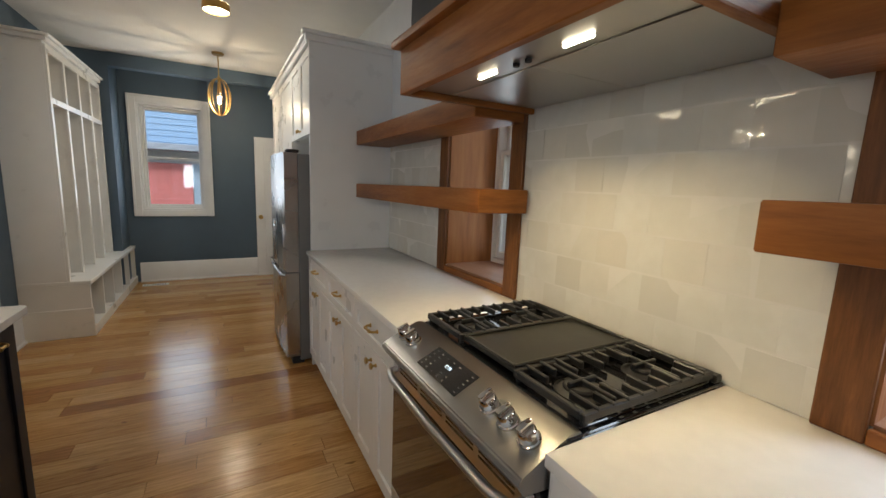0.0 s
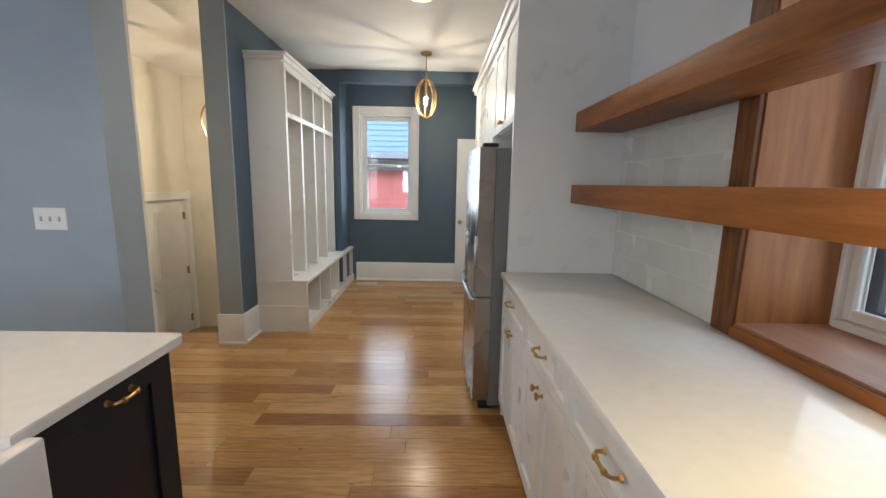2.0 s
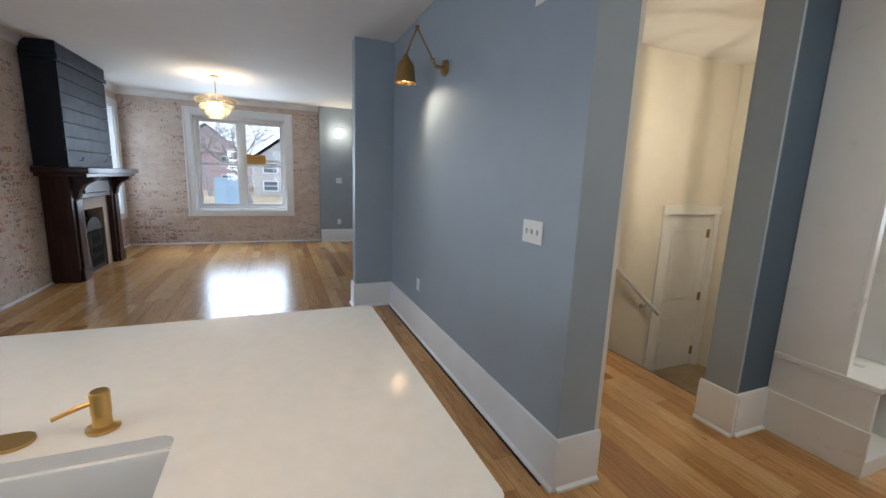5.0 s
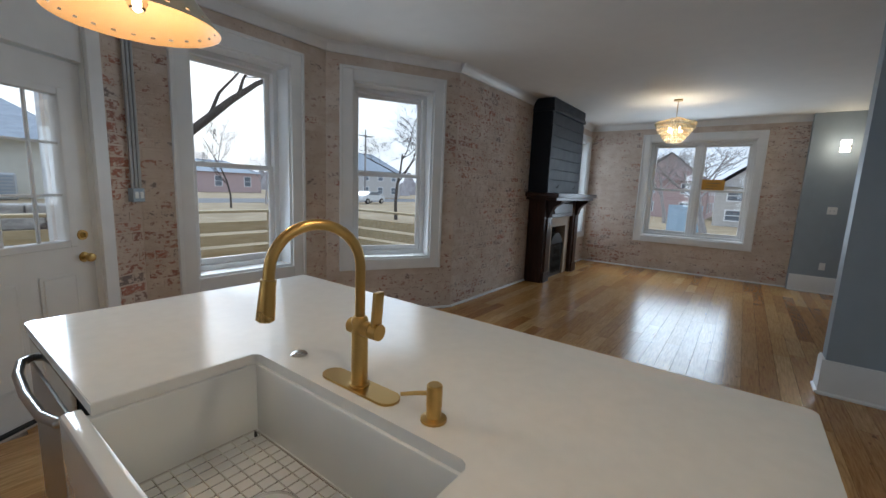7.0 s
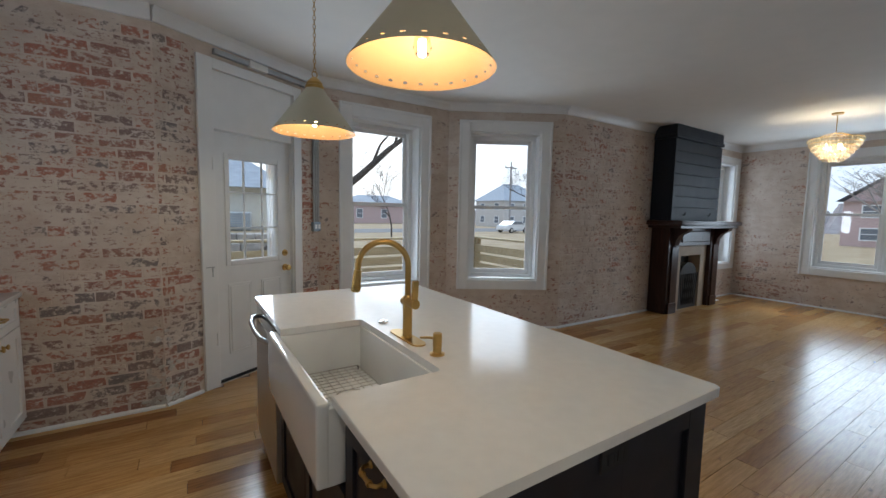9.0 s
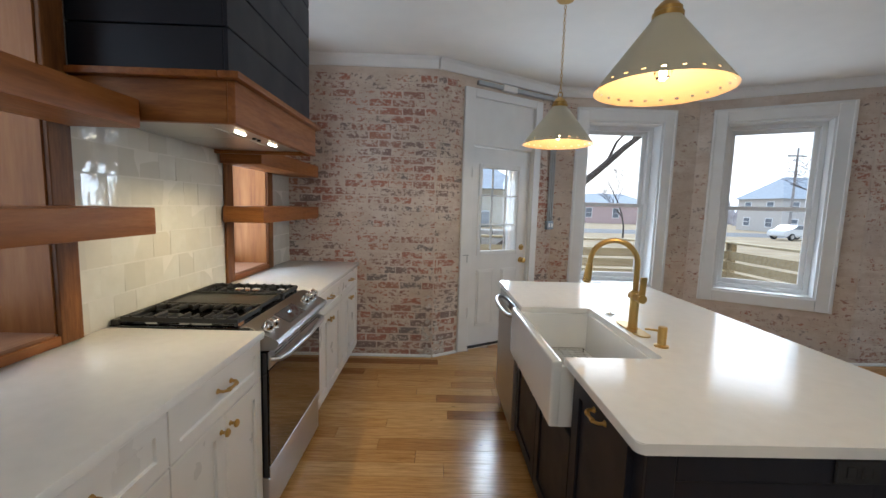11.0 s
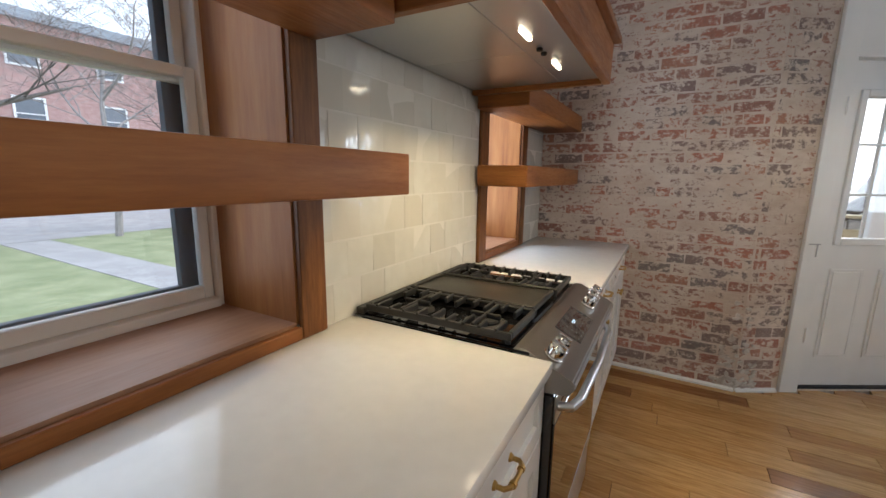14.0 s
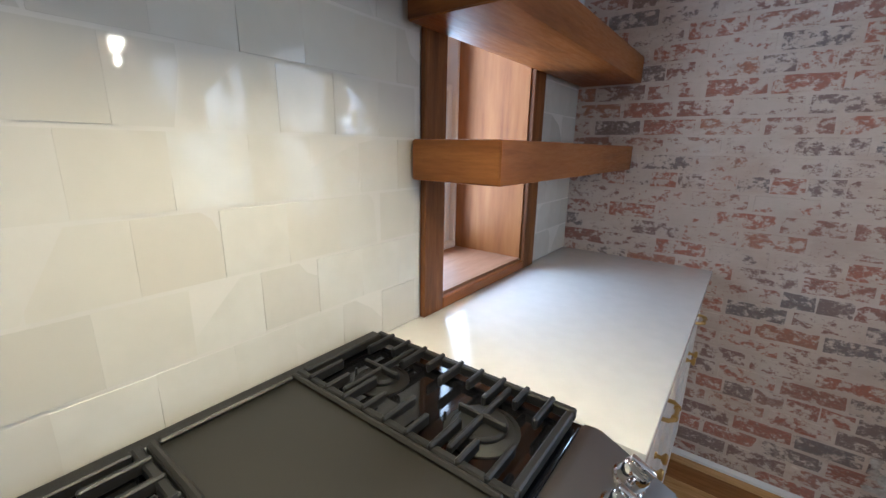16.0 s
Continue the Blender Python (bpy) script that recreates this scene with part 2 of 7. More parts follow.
M_WALLBLUE = plain("blue_grey_wall_paint", (0.315, 0.365, 0.415), 0.55, var=0.04, bump=0.08, bscale=260)
M_WALLDARK = plain("slate_blue_wall_paint", (0.074, 0.113, 0.160), 0.55, var=0.05, bump=0.08, bscale=260)
M_CREAM = plain("warm_white_wall_paint", (0.74, 0.70, 0.62), 0.6, var=0.03, bump=0.06, bscale=260)
M_CEIL = plain("ceiling_paint", (0.80, 0.79, 0.77), 0.8, var=0.02, bump=0.06, bscale=200)
M_TRIM = plain("white_trim_paint", (0.78, 0.785, 0.79), 0.35, var=0.03, bump=0.03, bscale=90)
M_CAB = plain("white_cabinet_paint", (0.79, 0.78, 0.76), 0.3, var=0.02, bump=0.02, bscale=150)
M_NAVY = plain("black_navy_paint", (0.011, 0.012, 0.019), 0.48, var=0.15, bump=0.03, bscale=150, spec=0.35)
M_QUARTZ = plain("white_quartz", (0.79, 0.775, 0.75), 0.12, var=0.025, scale=22, bump=0.0, spec=0.42)
M_SHIPLAP = plain("black_blue_shiplap_paint", (0.010, 0.012, 0.018), 0.55, var=0.15, bump=0.04, bscale=120, spec=0.22)
M_PORC = plain("white_fireclay", (0.80, 0.80, 0.79), 0.12, var=0.02, bump=0.0, coat=0.5)
M_STEEL = plain("brushed_steel", (0.56, 0.555, 0.55), 0.32, 1.0, var=0.08, scale=3, bump=0.05, bscale=40, stretch=(1, 0.03, 1))
M_STEELV = plain("brushed_steel_dark", (0.42, 0.41, 0.40), 0.28, 1.0, var=0.08, scale=3, bump=0.05, bscale=40, stretch=(1, 1, 0.03))
M_RANGESTEEL = plain("dark_range_steel", (0.32, 0.31, 0.30), 0.30, 1.0, var=0.08, scale=3, bump=0.05, bscale=40, stretch=(1, 0.03, 1))
M_CHROME = plain("polished_chrome", (0.75, 0.73, 0.70), 0.08, 1.0, var=0.03, bump=0.0)
M_BRASS = plain("brushed_brass", (0.53, 0.345, 0.115), 0.30, 1.0, var=0.05, bump=0.04, bscale=300)
M_BRASSDK = plain("aged_brass", (0.40, 0.26, 0.10), 0.35, 1.0, var=0.15, bump=0.04, bscale=200)
M_IRON = plain("cast_iron", (0.014, 0.014, 0.014), 0.45, var=0.2, bump=0.25, bscale=500)
M_GRIDDLE = plain("griddle_coating", (0.020, 0.019, 0.016), 0.42, var=0.15, bump=0.15, bscale=600)
M_ENAMEL = plain("black_enamel", (0.006, 0.006, 0.007), 0.08, var=0.1, bump=0.0, coat=0.6)
M_BLACKGLASS = plain("black_glass", (0.008, 0.008, 0.009), 0.04, var=0.05, bump=0.0, coat=1.0)
M_RUBBER = plain("black_rubber", (0.015, 0.015, 0.016), 0.6, var=0.1)
M_HOODMETAL = plain("hood_liner_steel", (0.46, 0.45, 0.43), 0.34, 1.0, var=0.05, bump=0.04, bscale=90)
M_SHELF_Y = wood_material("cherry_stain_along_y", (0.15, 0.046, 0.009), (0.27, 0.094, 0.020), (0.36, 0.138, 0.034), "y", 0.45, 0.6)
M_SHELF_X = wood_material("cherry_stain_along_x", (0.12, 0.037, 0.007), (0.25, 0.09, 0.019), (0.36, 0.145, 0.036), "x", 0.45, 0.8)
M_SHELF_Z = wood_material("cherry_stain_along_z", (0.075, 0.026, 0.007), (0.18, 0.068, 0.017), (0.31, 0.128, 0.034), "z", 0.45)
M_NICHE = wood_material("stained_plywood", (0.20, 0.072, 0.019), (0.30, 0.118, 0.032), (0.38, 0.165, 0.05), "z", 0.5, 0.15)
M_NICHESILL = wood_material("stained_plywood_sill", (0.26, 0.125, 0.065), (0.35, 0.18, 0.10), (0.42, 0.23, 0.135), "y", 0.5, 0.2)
M_MANTEL = wood_material("dark_mahogany", (0.014, 0.006, 0.004), (0.035, 0.014, 0.009), (0.065, 0.026, 0.016), "z", 0.3)
M_PLANK = plank_material("oak_plank", False)
M_PLANKS = plank_material("oak_planks_joined", True)
M_GAP = plain("floor_joint", (0.05, 0.025, 0.012), 0.8)
M_BRICK = brick_material("limewashed_brick", False, 0.508)
M_BRICKPALE = brick_material("limewashed_brick_thick", False, 0.565)
M_BRICKS = brick_material("limewashed_bricks_joined", True, 0.57)
M_LIME = lime_material("lime_mortar")
M_TILE = tile_material("glazed_tile")
M_GROUT = plain("grout", (0.62, 0.60, 0.555), 0.85)
M_GLASS = glass_material("window_glass")
M_BULBGLASS = glass_material("bulb_glass", (1.0, 0.93, 0.8))
M_CRYSTAL = glass_material("crystal", (1.0, 0.92, 0.76), 0.12, 1.5)
M_CRYSTAL.node_tree.nodes["Principled BSDF"].inputs["Transmission Weight"].default_value = 0.55
M_VINYL = plain("white_vinyl_sash", (0.80, 0.81, 0.82), 0.35, var=0.02)
M_TANSASH = plain("cream_sash_paint", (0.74, 0.70, 0.64), 0.4, var=0.03)
M_STORM = plain("dark_storm_frame", (0.07, 0.085, 0.10), 0.5, var=0.1)
M_PLASTIC = plain("white_plastic", (0.80, 0.80, 0.78), 0.3, var=0.02, bump=0)
M_GALV = plain("galvanised_conduit", (0.42, 0.44, 0.46), 0.4, 0.7, var=0.1)
M_SHADE = plain("khaki_lamp_shade", (0.56, 0.52, 0.40), 0.5, var=0.04)
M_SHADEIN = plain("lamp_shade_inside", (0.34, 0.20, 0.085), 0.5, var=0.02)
M_BULB = glow_material("bulb_glow", (1.0, 0.72, 0.36), 30.0)
M_LED = glow_material("led_strip", (1.0, 0.84, 0.56), 14.0)
M_LEDPANEL = glow_material("flush_lamp_diffuser", (1.0, 0.93, 0.72), 9.0)
M_DIGIT = glow_material("clock_digit", (0.75, 0.9, 1.0), 1.2)
M_PRINT = plain("grey_print", (0.11, 0.11, 0.11), 0.5, var=0)
M_BLUEPLASTIC = plain("grey_outlet_box", (0.30, 0.36, 0.42), 0.5, 0.3, var=0.05)


# ---- mesh helpers ----
ROOT = {}
UNIT = [(-1, -1, -1), (1, -1, -1), (1, 1, -1), (-1, 1, -1), (-1, -1, 1), (1, -1, 1), (1, 1, 1), (-1, 1, 1)]
FACES = [(0, 3, 2, 1), (4, 5, 6, 7), (0, 1, 5, 4), (1, 2, 6, 5), (2, 3, 7, 6), (3, 0, 4, 7)]
EYE4 = Matrix.Identity(4)


def bx(bm, x0, x1, y0, y1, z0, z1, bev=0.0, m=EYE4, seg=1):
    """A box, with its edges bevelled by bev."""
    c = Vector(((x0 + x1) / 2, (y0 + y1) / 2, (z0 + z1) / 2))
    h = Vector((abs(x1 - x0) / 2, abs(y1 - y0) / 2, abs(z1 - z0) / 2))
    vs = [bm.verts.new(m @ Vector((c.x + a * h.x, c.y + b * h.y, c.z + d * h.z))) for a, b, d in UNIT]
    fs = [bm.faces.new([vs[i] for i in f]) for f in FACES]
    if bev > 0:
        es = list({e for f in fs for e in f.edges})
        bmesh.ops.bevel(bm, geom=es, offset=bev, segments=seg, affect="EDGES", profile=0.6)


def axes_to(d):
    d = Vector(d).normalized()
    u = d.cross((0, 0, 1)) if abs(d.z) < 0.95 else d.cross((1, 0, 0))
    u.normalize()
    return u, d.cross(u).normalized()


def cyl(bm, p0, p1, r0, r1=None, n=20, caps=True):
    p0, p1 = Vector(p0), Vector(p1)
    r1 = r0 if r1 is None else r1
    u, v = axes_to(p1 - p0)
    rings = []
    for p, r in ((p0, r0), (p1, r1)):
        rings.append([bm.verts.new(p + r * (math.cos(2 * math.pi * i / n) * u + math.sin(2 * math.pi * i / n) * v)) for i in range(n)])
    for i in range(n):
        f = bm.faces.new((rings[0][i], rings[0][(i + 1) % n], rings[1][(i + 1) % n], rings[1][i]))
        f.smooth = True
    if caps:
        bm.faces.new(rings[0][::-1])
        bm.faces.new(rings[1])


def tube(bm, pts, r, n=12, closed=False, caps=True):
    """A round bar along points; r may be one radius or one for each point."""
    pts = [Vector(p) for p in pts]
    k = len(pts)
    rs = r if isinstance(r, (list, tuple)) else [r] * k
    d0 = (pts[1] - pts[0]).normalized()
    u, v = axes_to(d0)
    rings = []
    prev = d0
    for i, p in enumerate(pts):
        a = pts[(i - 1) % k] if closed or i > 0 else pts[0]
        b = pts[(i + 1) % k] if closed or i < k - 1 else pts[-1]
        d = (b - a).normalized() if (b - a).length > 1e-9 else prev
        q = prev.rotation_difference(d)
        u = q @ u
        v = q @ v
        prev = d
        rings.append([bm.verts.new(p + rs[i] * (math.cos(2 * math.pi * j / n) * u + math.sin(2 * math.pi * j / n) * v)) for j in range(n)])
    for i in range(k if closed else k - 1):
        a, b = rings[i], rings[(i + 1) % k]
        for j in range(n):
            f = bm.faces.new((a[j], a[(j + 1) % n], b[(j + 1) % n], b[j]))
            f.smooth = True
    if caps and not closed:
        bm.faces.new(rings[0][::-1])
        bm.faces.new(rings[-1])


def lathe(bm, prof, at, n=32, m=EYE4, smooth=True):
    """A turned body from (radius, height) pairs."""
    at = Vector(at)
    rings = []
    for r, z in prof:
        if r < 1e-6:
            rings.append([bm.verts.new(m @ (at + Vector((0, 0, z))))])
        else:
            rings.append([bm.verts.new(m @ (at + Vector((r * math.cos(2 * math.pi * i / n), r * math.sin(2 * math.pi * i / n), z)))) for i in range(n)])
    for a, b in zip(rings, rings[1:]):
        for i in range(n):
            j = (i + 1) % n
            if len(a) == 1 and len(b) == 1:
                continue
            if len(a) == 1:
                f = bm.faces.new((a[0], b[j], b[i]))
            elif len(b) == 1:
                f = bm.faces.new((a[i], a[j], b[0]))
            else:
                f = bm.faces.new((a[i], a[j], b[j], b[i]))
            f.smooth = smooth


def extrude_poly(bm, poly, axis, a0, a1, m=EYE4):
    """A flat outline drawn out along x, y or z."""
    def at(p, a):
        return {"x": (a, p[0], p[1]), "y": (p[0], a, p[1]), "z": (p[0], p[1], a)}[axis]
    lo = [bm.verts.new(m @ Vector(at(p, a0))) for p in poly]
    hi = [bm.verts.new(m @ Vector(at(p, a1))) for p in poly]
    k = len(poly)
    bm.faces.new(lo[::-1])
    bm.faces.new(hi)
    for i in range(k):
        bm.faces.new((lo[i], lo[(i + 1) % k], hi[(i + 1) % k], hi[i]))
    bmesh.ops.recalc_face_normals(bm, faces=bm.faces)


def mesh_of(name, bm):
    bmesh.ops.recalc_face_normals(bm, faces=bm.faces)
    me = bpy.data.meshes.new(name)
    bm.to_mesh(me)
    bm.free()
    me.set_sharp_from_angle(angle=radians(32))
    return me


def thing(name, at, label, category, group="", kind=""):
    """An empty at the thing's base, which carries its parts."""
    ob = new(name)
    ob.empty_display_size = 0.05
    ob.location = at
    ROOT[ob] = Vector(at)
    return tagged(ob, label, category, group, kind)


def part(name, bm, material, parent, label=""):
    off = ROOT.get(parent, Vector((0, 0, 0)))
    bmesh.ops.translate(bm, verts=bm.verts, vec=-off)
    me = mesh_of(name, bm)
    me.materials.append(material)
    ob = new(name, me)
    ob.parent = parent
    ROOT[ob] = off
    return tagged(ob, label)


def piece(name, me, parent, m):
    ob = new(name, me)
    ob.parent = parent
    ob.matrix_basis = m
    return ob


def single(name, bm, material, label, category, group="", kind="", at=None):
    """A thing that is one mesh."""
    at = Vector(at) if at is not None else Vector((0, 0, 0))
    bmesh.ops.translate(bm, verts=bm.verts, vec=-at)
    me = mesh_of(name, bm)
    me.materials.append(material)
    ob = new(name, me)
    ob.location = at
    ROOT[ob] = at
    return tagged(ob, label, category, group, kind)


def structure(name, bm, material, label, category):
    return single(name, bm, material, label, category, kind="structure")


def wall_cells(length, z0, z1, holes):
    """The solid rectangles of a wall round its openings (a0, a1, z0, z1)."""
    cuts = sorted({0.0, length, *[h[0] for h in holes], *[h[1] for h in holes]})
    cells = []
    for a, b in zip(cuts, cuts[1:]):
        mine = sorted((h[2], h[3]) for h in holes if h[0] < (a + b) / 2 < h[1])
        z = z0
        for lo, hi in mine:
            if lo > z:
                cells.append((a, b, z, lo))
            z = hi
        if z < z1:
            cells.append((a, b, z, z1))
    return cells


def make_wall(name, m, length, z0, z1, thick, holes, material, label, side=-1):
    bm = bmesh.new()
    for a, b, lo, hi in wall_cells(length, z0, z1, holes):
        bx(bm, a, b, 0 if side > 0 else -thick, thick if side > 0 else 0, lo, hi, m=m)
    return structure(name, bm, material, label, "wall")


# ---- the building ----
CEIL = 2.80
wall_east = make_wall("wall_east", W_EAST, 8.2, -0.3, CEIL, 0.46, [H_NICHE_S, H_NICHE_N], M_TRIM, "white painted kitchen wall with two deep window niches")
wall_south = make_wall("wall_south", W_SOUTH, 1.375, -0.3, CEIL, 0.35, [], M_LIME, "old limewashed brick kitchen wall")
wall_door = make_wall("wall_bay_door", W_DOOR, LEN_DOOR, -0.3, CEIL, 0.30, [H_DOOR], M_LIME, "canted brick bay wall with the back door")
wall_bay = make_wall("wall_bay", W_BAY, 1.6, -0.3, CEIL, 0.34, [H_BAY], M_LIME, "brick bay wall with a tall window")
wall_side = make_wall("wall_bay_side", W_BAYSIDE, LEN_SIDE, -0.3, CEIL, 0.34, [H_SIDE], M_LIME, "canted brick bay wall with a tall window")
wall_living = make_wall("wall_living", W_LIVING, 4.9, -0.3, CEIL, 0.34, [H_LIV], M_LIME, "pale limewashed brick living room wall")
wall_front = make_wall("wall_front", W_FRONT, 3.43, -0.3, CEIL, 0.34, [H_FRONT], M_LIME, "pale limewashed brick front wall")
wall_end = make_wall("wall_end", W_END, 2.72, -0.3, CEIL, 0.30, [H_END], M_WALLDARK, "slate blue end wall of the mudroom")


def wall_box(name, x0, x1, y0, y1, material, label, z0=-0.3, z1=CEIL):
    bm = bmesh.new()
    bx(bm, x0, x1, y0, y1, z0, z1)
    return structure(name, bm, material, label, "wall")


wall_box("wall_kitchen_north", -3.9, -0.93, 3.27, 3.49, M_WALLBLUE, "blue-grey painted kitchen partition wall")
wall_box("wall_stair_south", -4.06, -0.935, 3.493, 3.52, M_CREAM, "warm white stair hall wall")
wall_box("wall_stub", -4.06, -3.903, 2.86, 3.49, M_WALLBLUE, "blue-grey wall return beside the living room")
wall_box("wall_living_north", -8.9, -4.063, 3.95, 4.2, M_WALLBLUE, "blue-grey living room wall")
wall_box("wall_living_return", -4.06, -3.9, 3.523, 4.2, M_WALLBLUE, "blue-grey living room wall return")
wall_box("wall_front_blue", -8.95, -8.50, 2.943, 3.947, M_WALLBLUE, "blue-grey front wall beside the brick")
wall_box("wall_hall_west", -1.01, -0.92, 4.563, 6.947, M_WALLDARK, "slate blue mudroom wall behind the lockers")
wall_box("wall_stair_east", -1.11, -1.013, 4.563, 6.947, M_CREAM, "warm white stair hall wall")
wall_box("wall_hall_end_cap", -1.11, -0.92, 4.54, 4.56, M_WALLBLUE, "blue-grey wall end beside the stair hall")
W_STAIR = wall_frame((-2.75, 7.2), -90)
make_wall("wall_stair_west", W_STAIR, 3.677, -1.3, CEIL, 0.25, [(0.35, 1.10, -0.86, 1.14)], M_CREAM, "warm white stair hall wall with a handrail")
wall_box("wall_stair_north", -2.747, -2.06, 6.95, 7.2, M_CREAM, "warm white stair hall end wall", -1.3)
wall_box("wall_stair_north_side", -1.48, -1.113, 6.95, 7.2, M_CREAM, "warm white stair hall end wall", -1.3)
wall_box("wall_stair_north_head", -2.058, -1.482, 6.95, 7.2, M_CREAM, "warm white wall over the glazed door", 1.0)
wall_box("wall_stair_north_foot", -2.058, -1.482, 6.95, 7.2, M_CREAM, "warm white wall under the door glass", -1.3, 0.1)
wall_box("wall_mudroom_block", -0.917, -0.50, 6.50, 6.947, M_WALLDARK, "slate blue wall return beside the window")
bm = bmesh.new()
bx(bm, -0.497, 1.79, 6.46, 6.60, 2.65, CEIL - 0.002)
structure("wall_header", bm, M_WALLDARK, "slate blue header in front of the window", "wall")

bm = bmesh.new()
bx(bm, -9.2, 2.4, -1.7, 7.3, CEIL, CEIL + 0.15)
structure("ceiling", bm, M_CEIL, "smooth off-white painted ceiling", "ceiling")
bm = bmesh.new()
bx(bm, -9.1, 2.3, -1.35, 4.83, -0.3, -0.022)
bx(bm, -1.11, 2.3, 4.83, 7.1, -0.3, -0.022)
floor = structure("floor", bm, M_GAP, "honey oak plank floor, laid lengthwise through the rooms", "floor")

# stairs down to the side door
bm = bmesh.new()
for i in range(5):
    bx(bm, -2.75, -1.11, 4.83 + 0.25 * i, 4.83 + 0.25 * (i + 1) + 0.02, -1.3, -0.17 * (i + 1))
bx(bm, -2.75, -1.11, 6.0, 6.95, -1.3, -0.86)
structure("stairs", bm, M_PLANKS, "oak steps down to the side door landing", "stairs")
bm = bmesh.new()
bx(bm, -2.60, -1.75, 6.05, 6.7, -0.85, -0.835, 0.004)
single("door_mat", bm, M_RUBBER, "dark rubber mat on the lower landing", "mat")


def prism_trim(bm, m, a0, a1, prof):
    """A moulding along a wall: prof is (out, z) points."""
    lo = [bm.verts.new(m @ Vector((a0, o, z))) for o, z in prof]
    hi = [bm.verts.new(m @ Vector((a1, o, z))) for o, z in prof]
    k = len(prof)
    bm.faces.new(lo)
    bm.faces.new(hi[::-1])
    for i in range(k):
        bm.faces.new((lo[i], hi[i], hi[(i + 1) % k], lo[(i + 1) % k]))


CROWN = [(0.0, 2.70), (0.022, 2.70), (0.028, 2.715), (0.03, 2.77), (0.05, 2.797), (0.0, 2.797)]
CROWNBIG = [(0.0, 2.70), (0.022, 2.70), (0.026, 2.73), (0.06, 2.78), (0.085, 2.797), (0.0, 2.797)]
bm = bmesh.new()
prism_trim(bm, W_SOUTH, 0, 1.37, CROWN)
prism_trim(bm, W_DOOR, 0, LEN_DOOR, CROWN)
prism_trim(bm, W_BAY, 0, 1.6, CROWN)
prism_trim(bm, W_BAYSIDE, 0, LEN_SIDE, CROWN)
prism_trim(bm, W_LIVING, 0, 4.9, CROWNBIG)
prism_trim(bm, W_FRONT, 0, 3.43, CROWNBIG)
structure("trim_crown", bm, M_TRIM, "white painted crown board above the brick", "trim")

BASE = [(0.0, 0.0), (0.034, 0.0), (0.034, 0.012), (0.02, 0.024), (0.018, 0.24), (0.010, 0.262), (0.0, 0.265)]
bm = bmesh.new()
prism_trim(bm, wall_frame((-0.93, 3.27), 180), -0.02, 2.97, BASE)
prism_trim(bm, wall_frame((-0.93, 3.52), -90), 0, 0.25, BASE)
prism_trim(bm, wall_frame((-3.902, 2.86), 90) @ Matrix.Scale(-1, 4, (0, 1, 0)), -0.02, 0.40, BASE)
prism_trim(bm, wall_frame((-4.06, 2.86), 0) @ Matrix.Scale(-1, 4, (0, 1, 0)), -0.03, 0.17, BASE)
prism_trim(bm, wall_frame((-8.5, 3.95), -90), 0, 1.0, BASE)
prism_trim(bm, wall_frame((-0.92, 4.83), -90), 0, 0.28, BASE)
prism_trim(bm, wall_frame((-1.11, 4.54), 0) @ Matrix.Scale(-1, 4, (0, 1, 0)), -0.02, 0.21, BASE)
prism_trim(bm, wall_frame((-1.11, 4.54), 90), 0, 0.29, BASE)
prism_trim(bm, W_END, 0, 2.2, BASE)
structure("baseboard", bm, M_TRIM, "tall white painted baseboard", "baseboard")
bm = bmesh.new()
SHOE = [(0.0, 0.0), (0.02, 0.0), (0.018, 0.012), (0.0, 0.024)]
for m, n_ in ((W_SOUTH, 1.37), (W_DOOR, 0.27), (W_BAY, 1.6), (W_BAYSIDE, LEN_SIDE), (W_LIVING, 4.9), (W_FRONT, 3.43)):
    prism_trim(bm, m, LEN_DOOR - 0.27 if m is W_DOOR else 0, LEN_DOOR if m is W_DOOR else n_, [(o + 0.008, z) for o, z in SHOE])
structure("trim_shoe", bm, M_TRIM, "thin white shoe moulding along the brick", "trim")


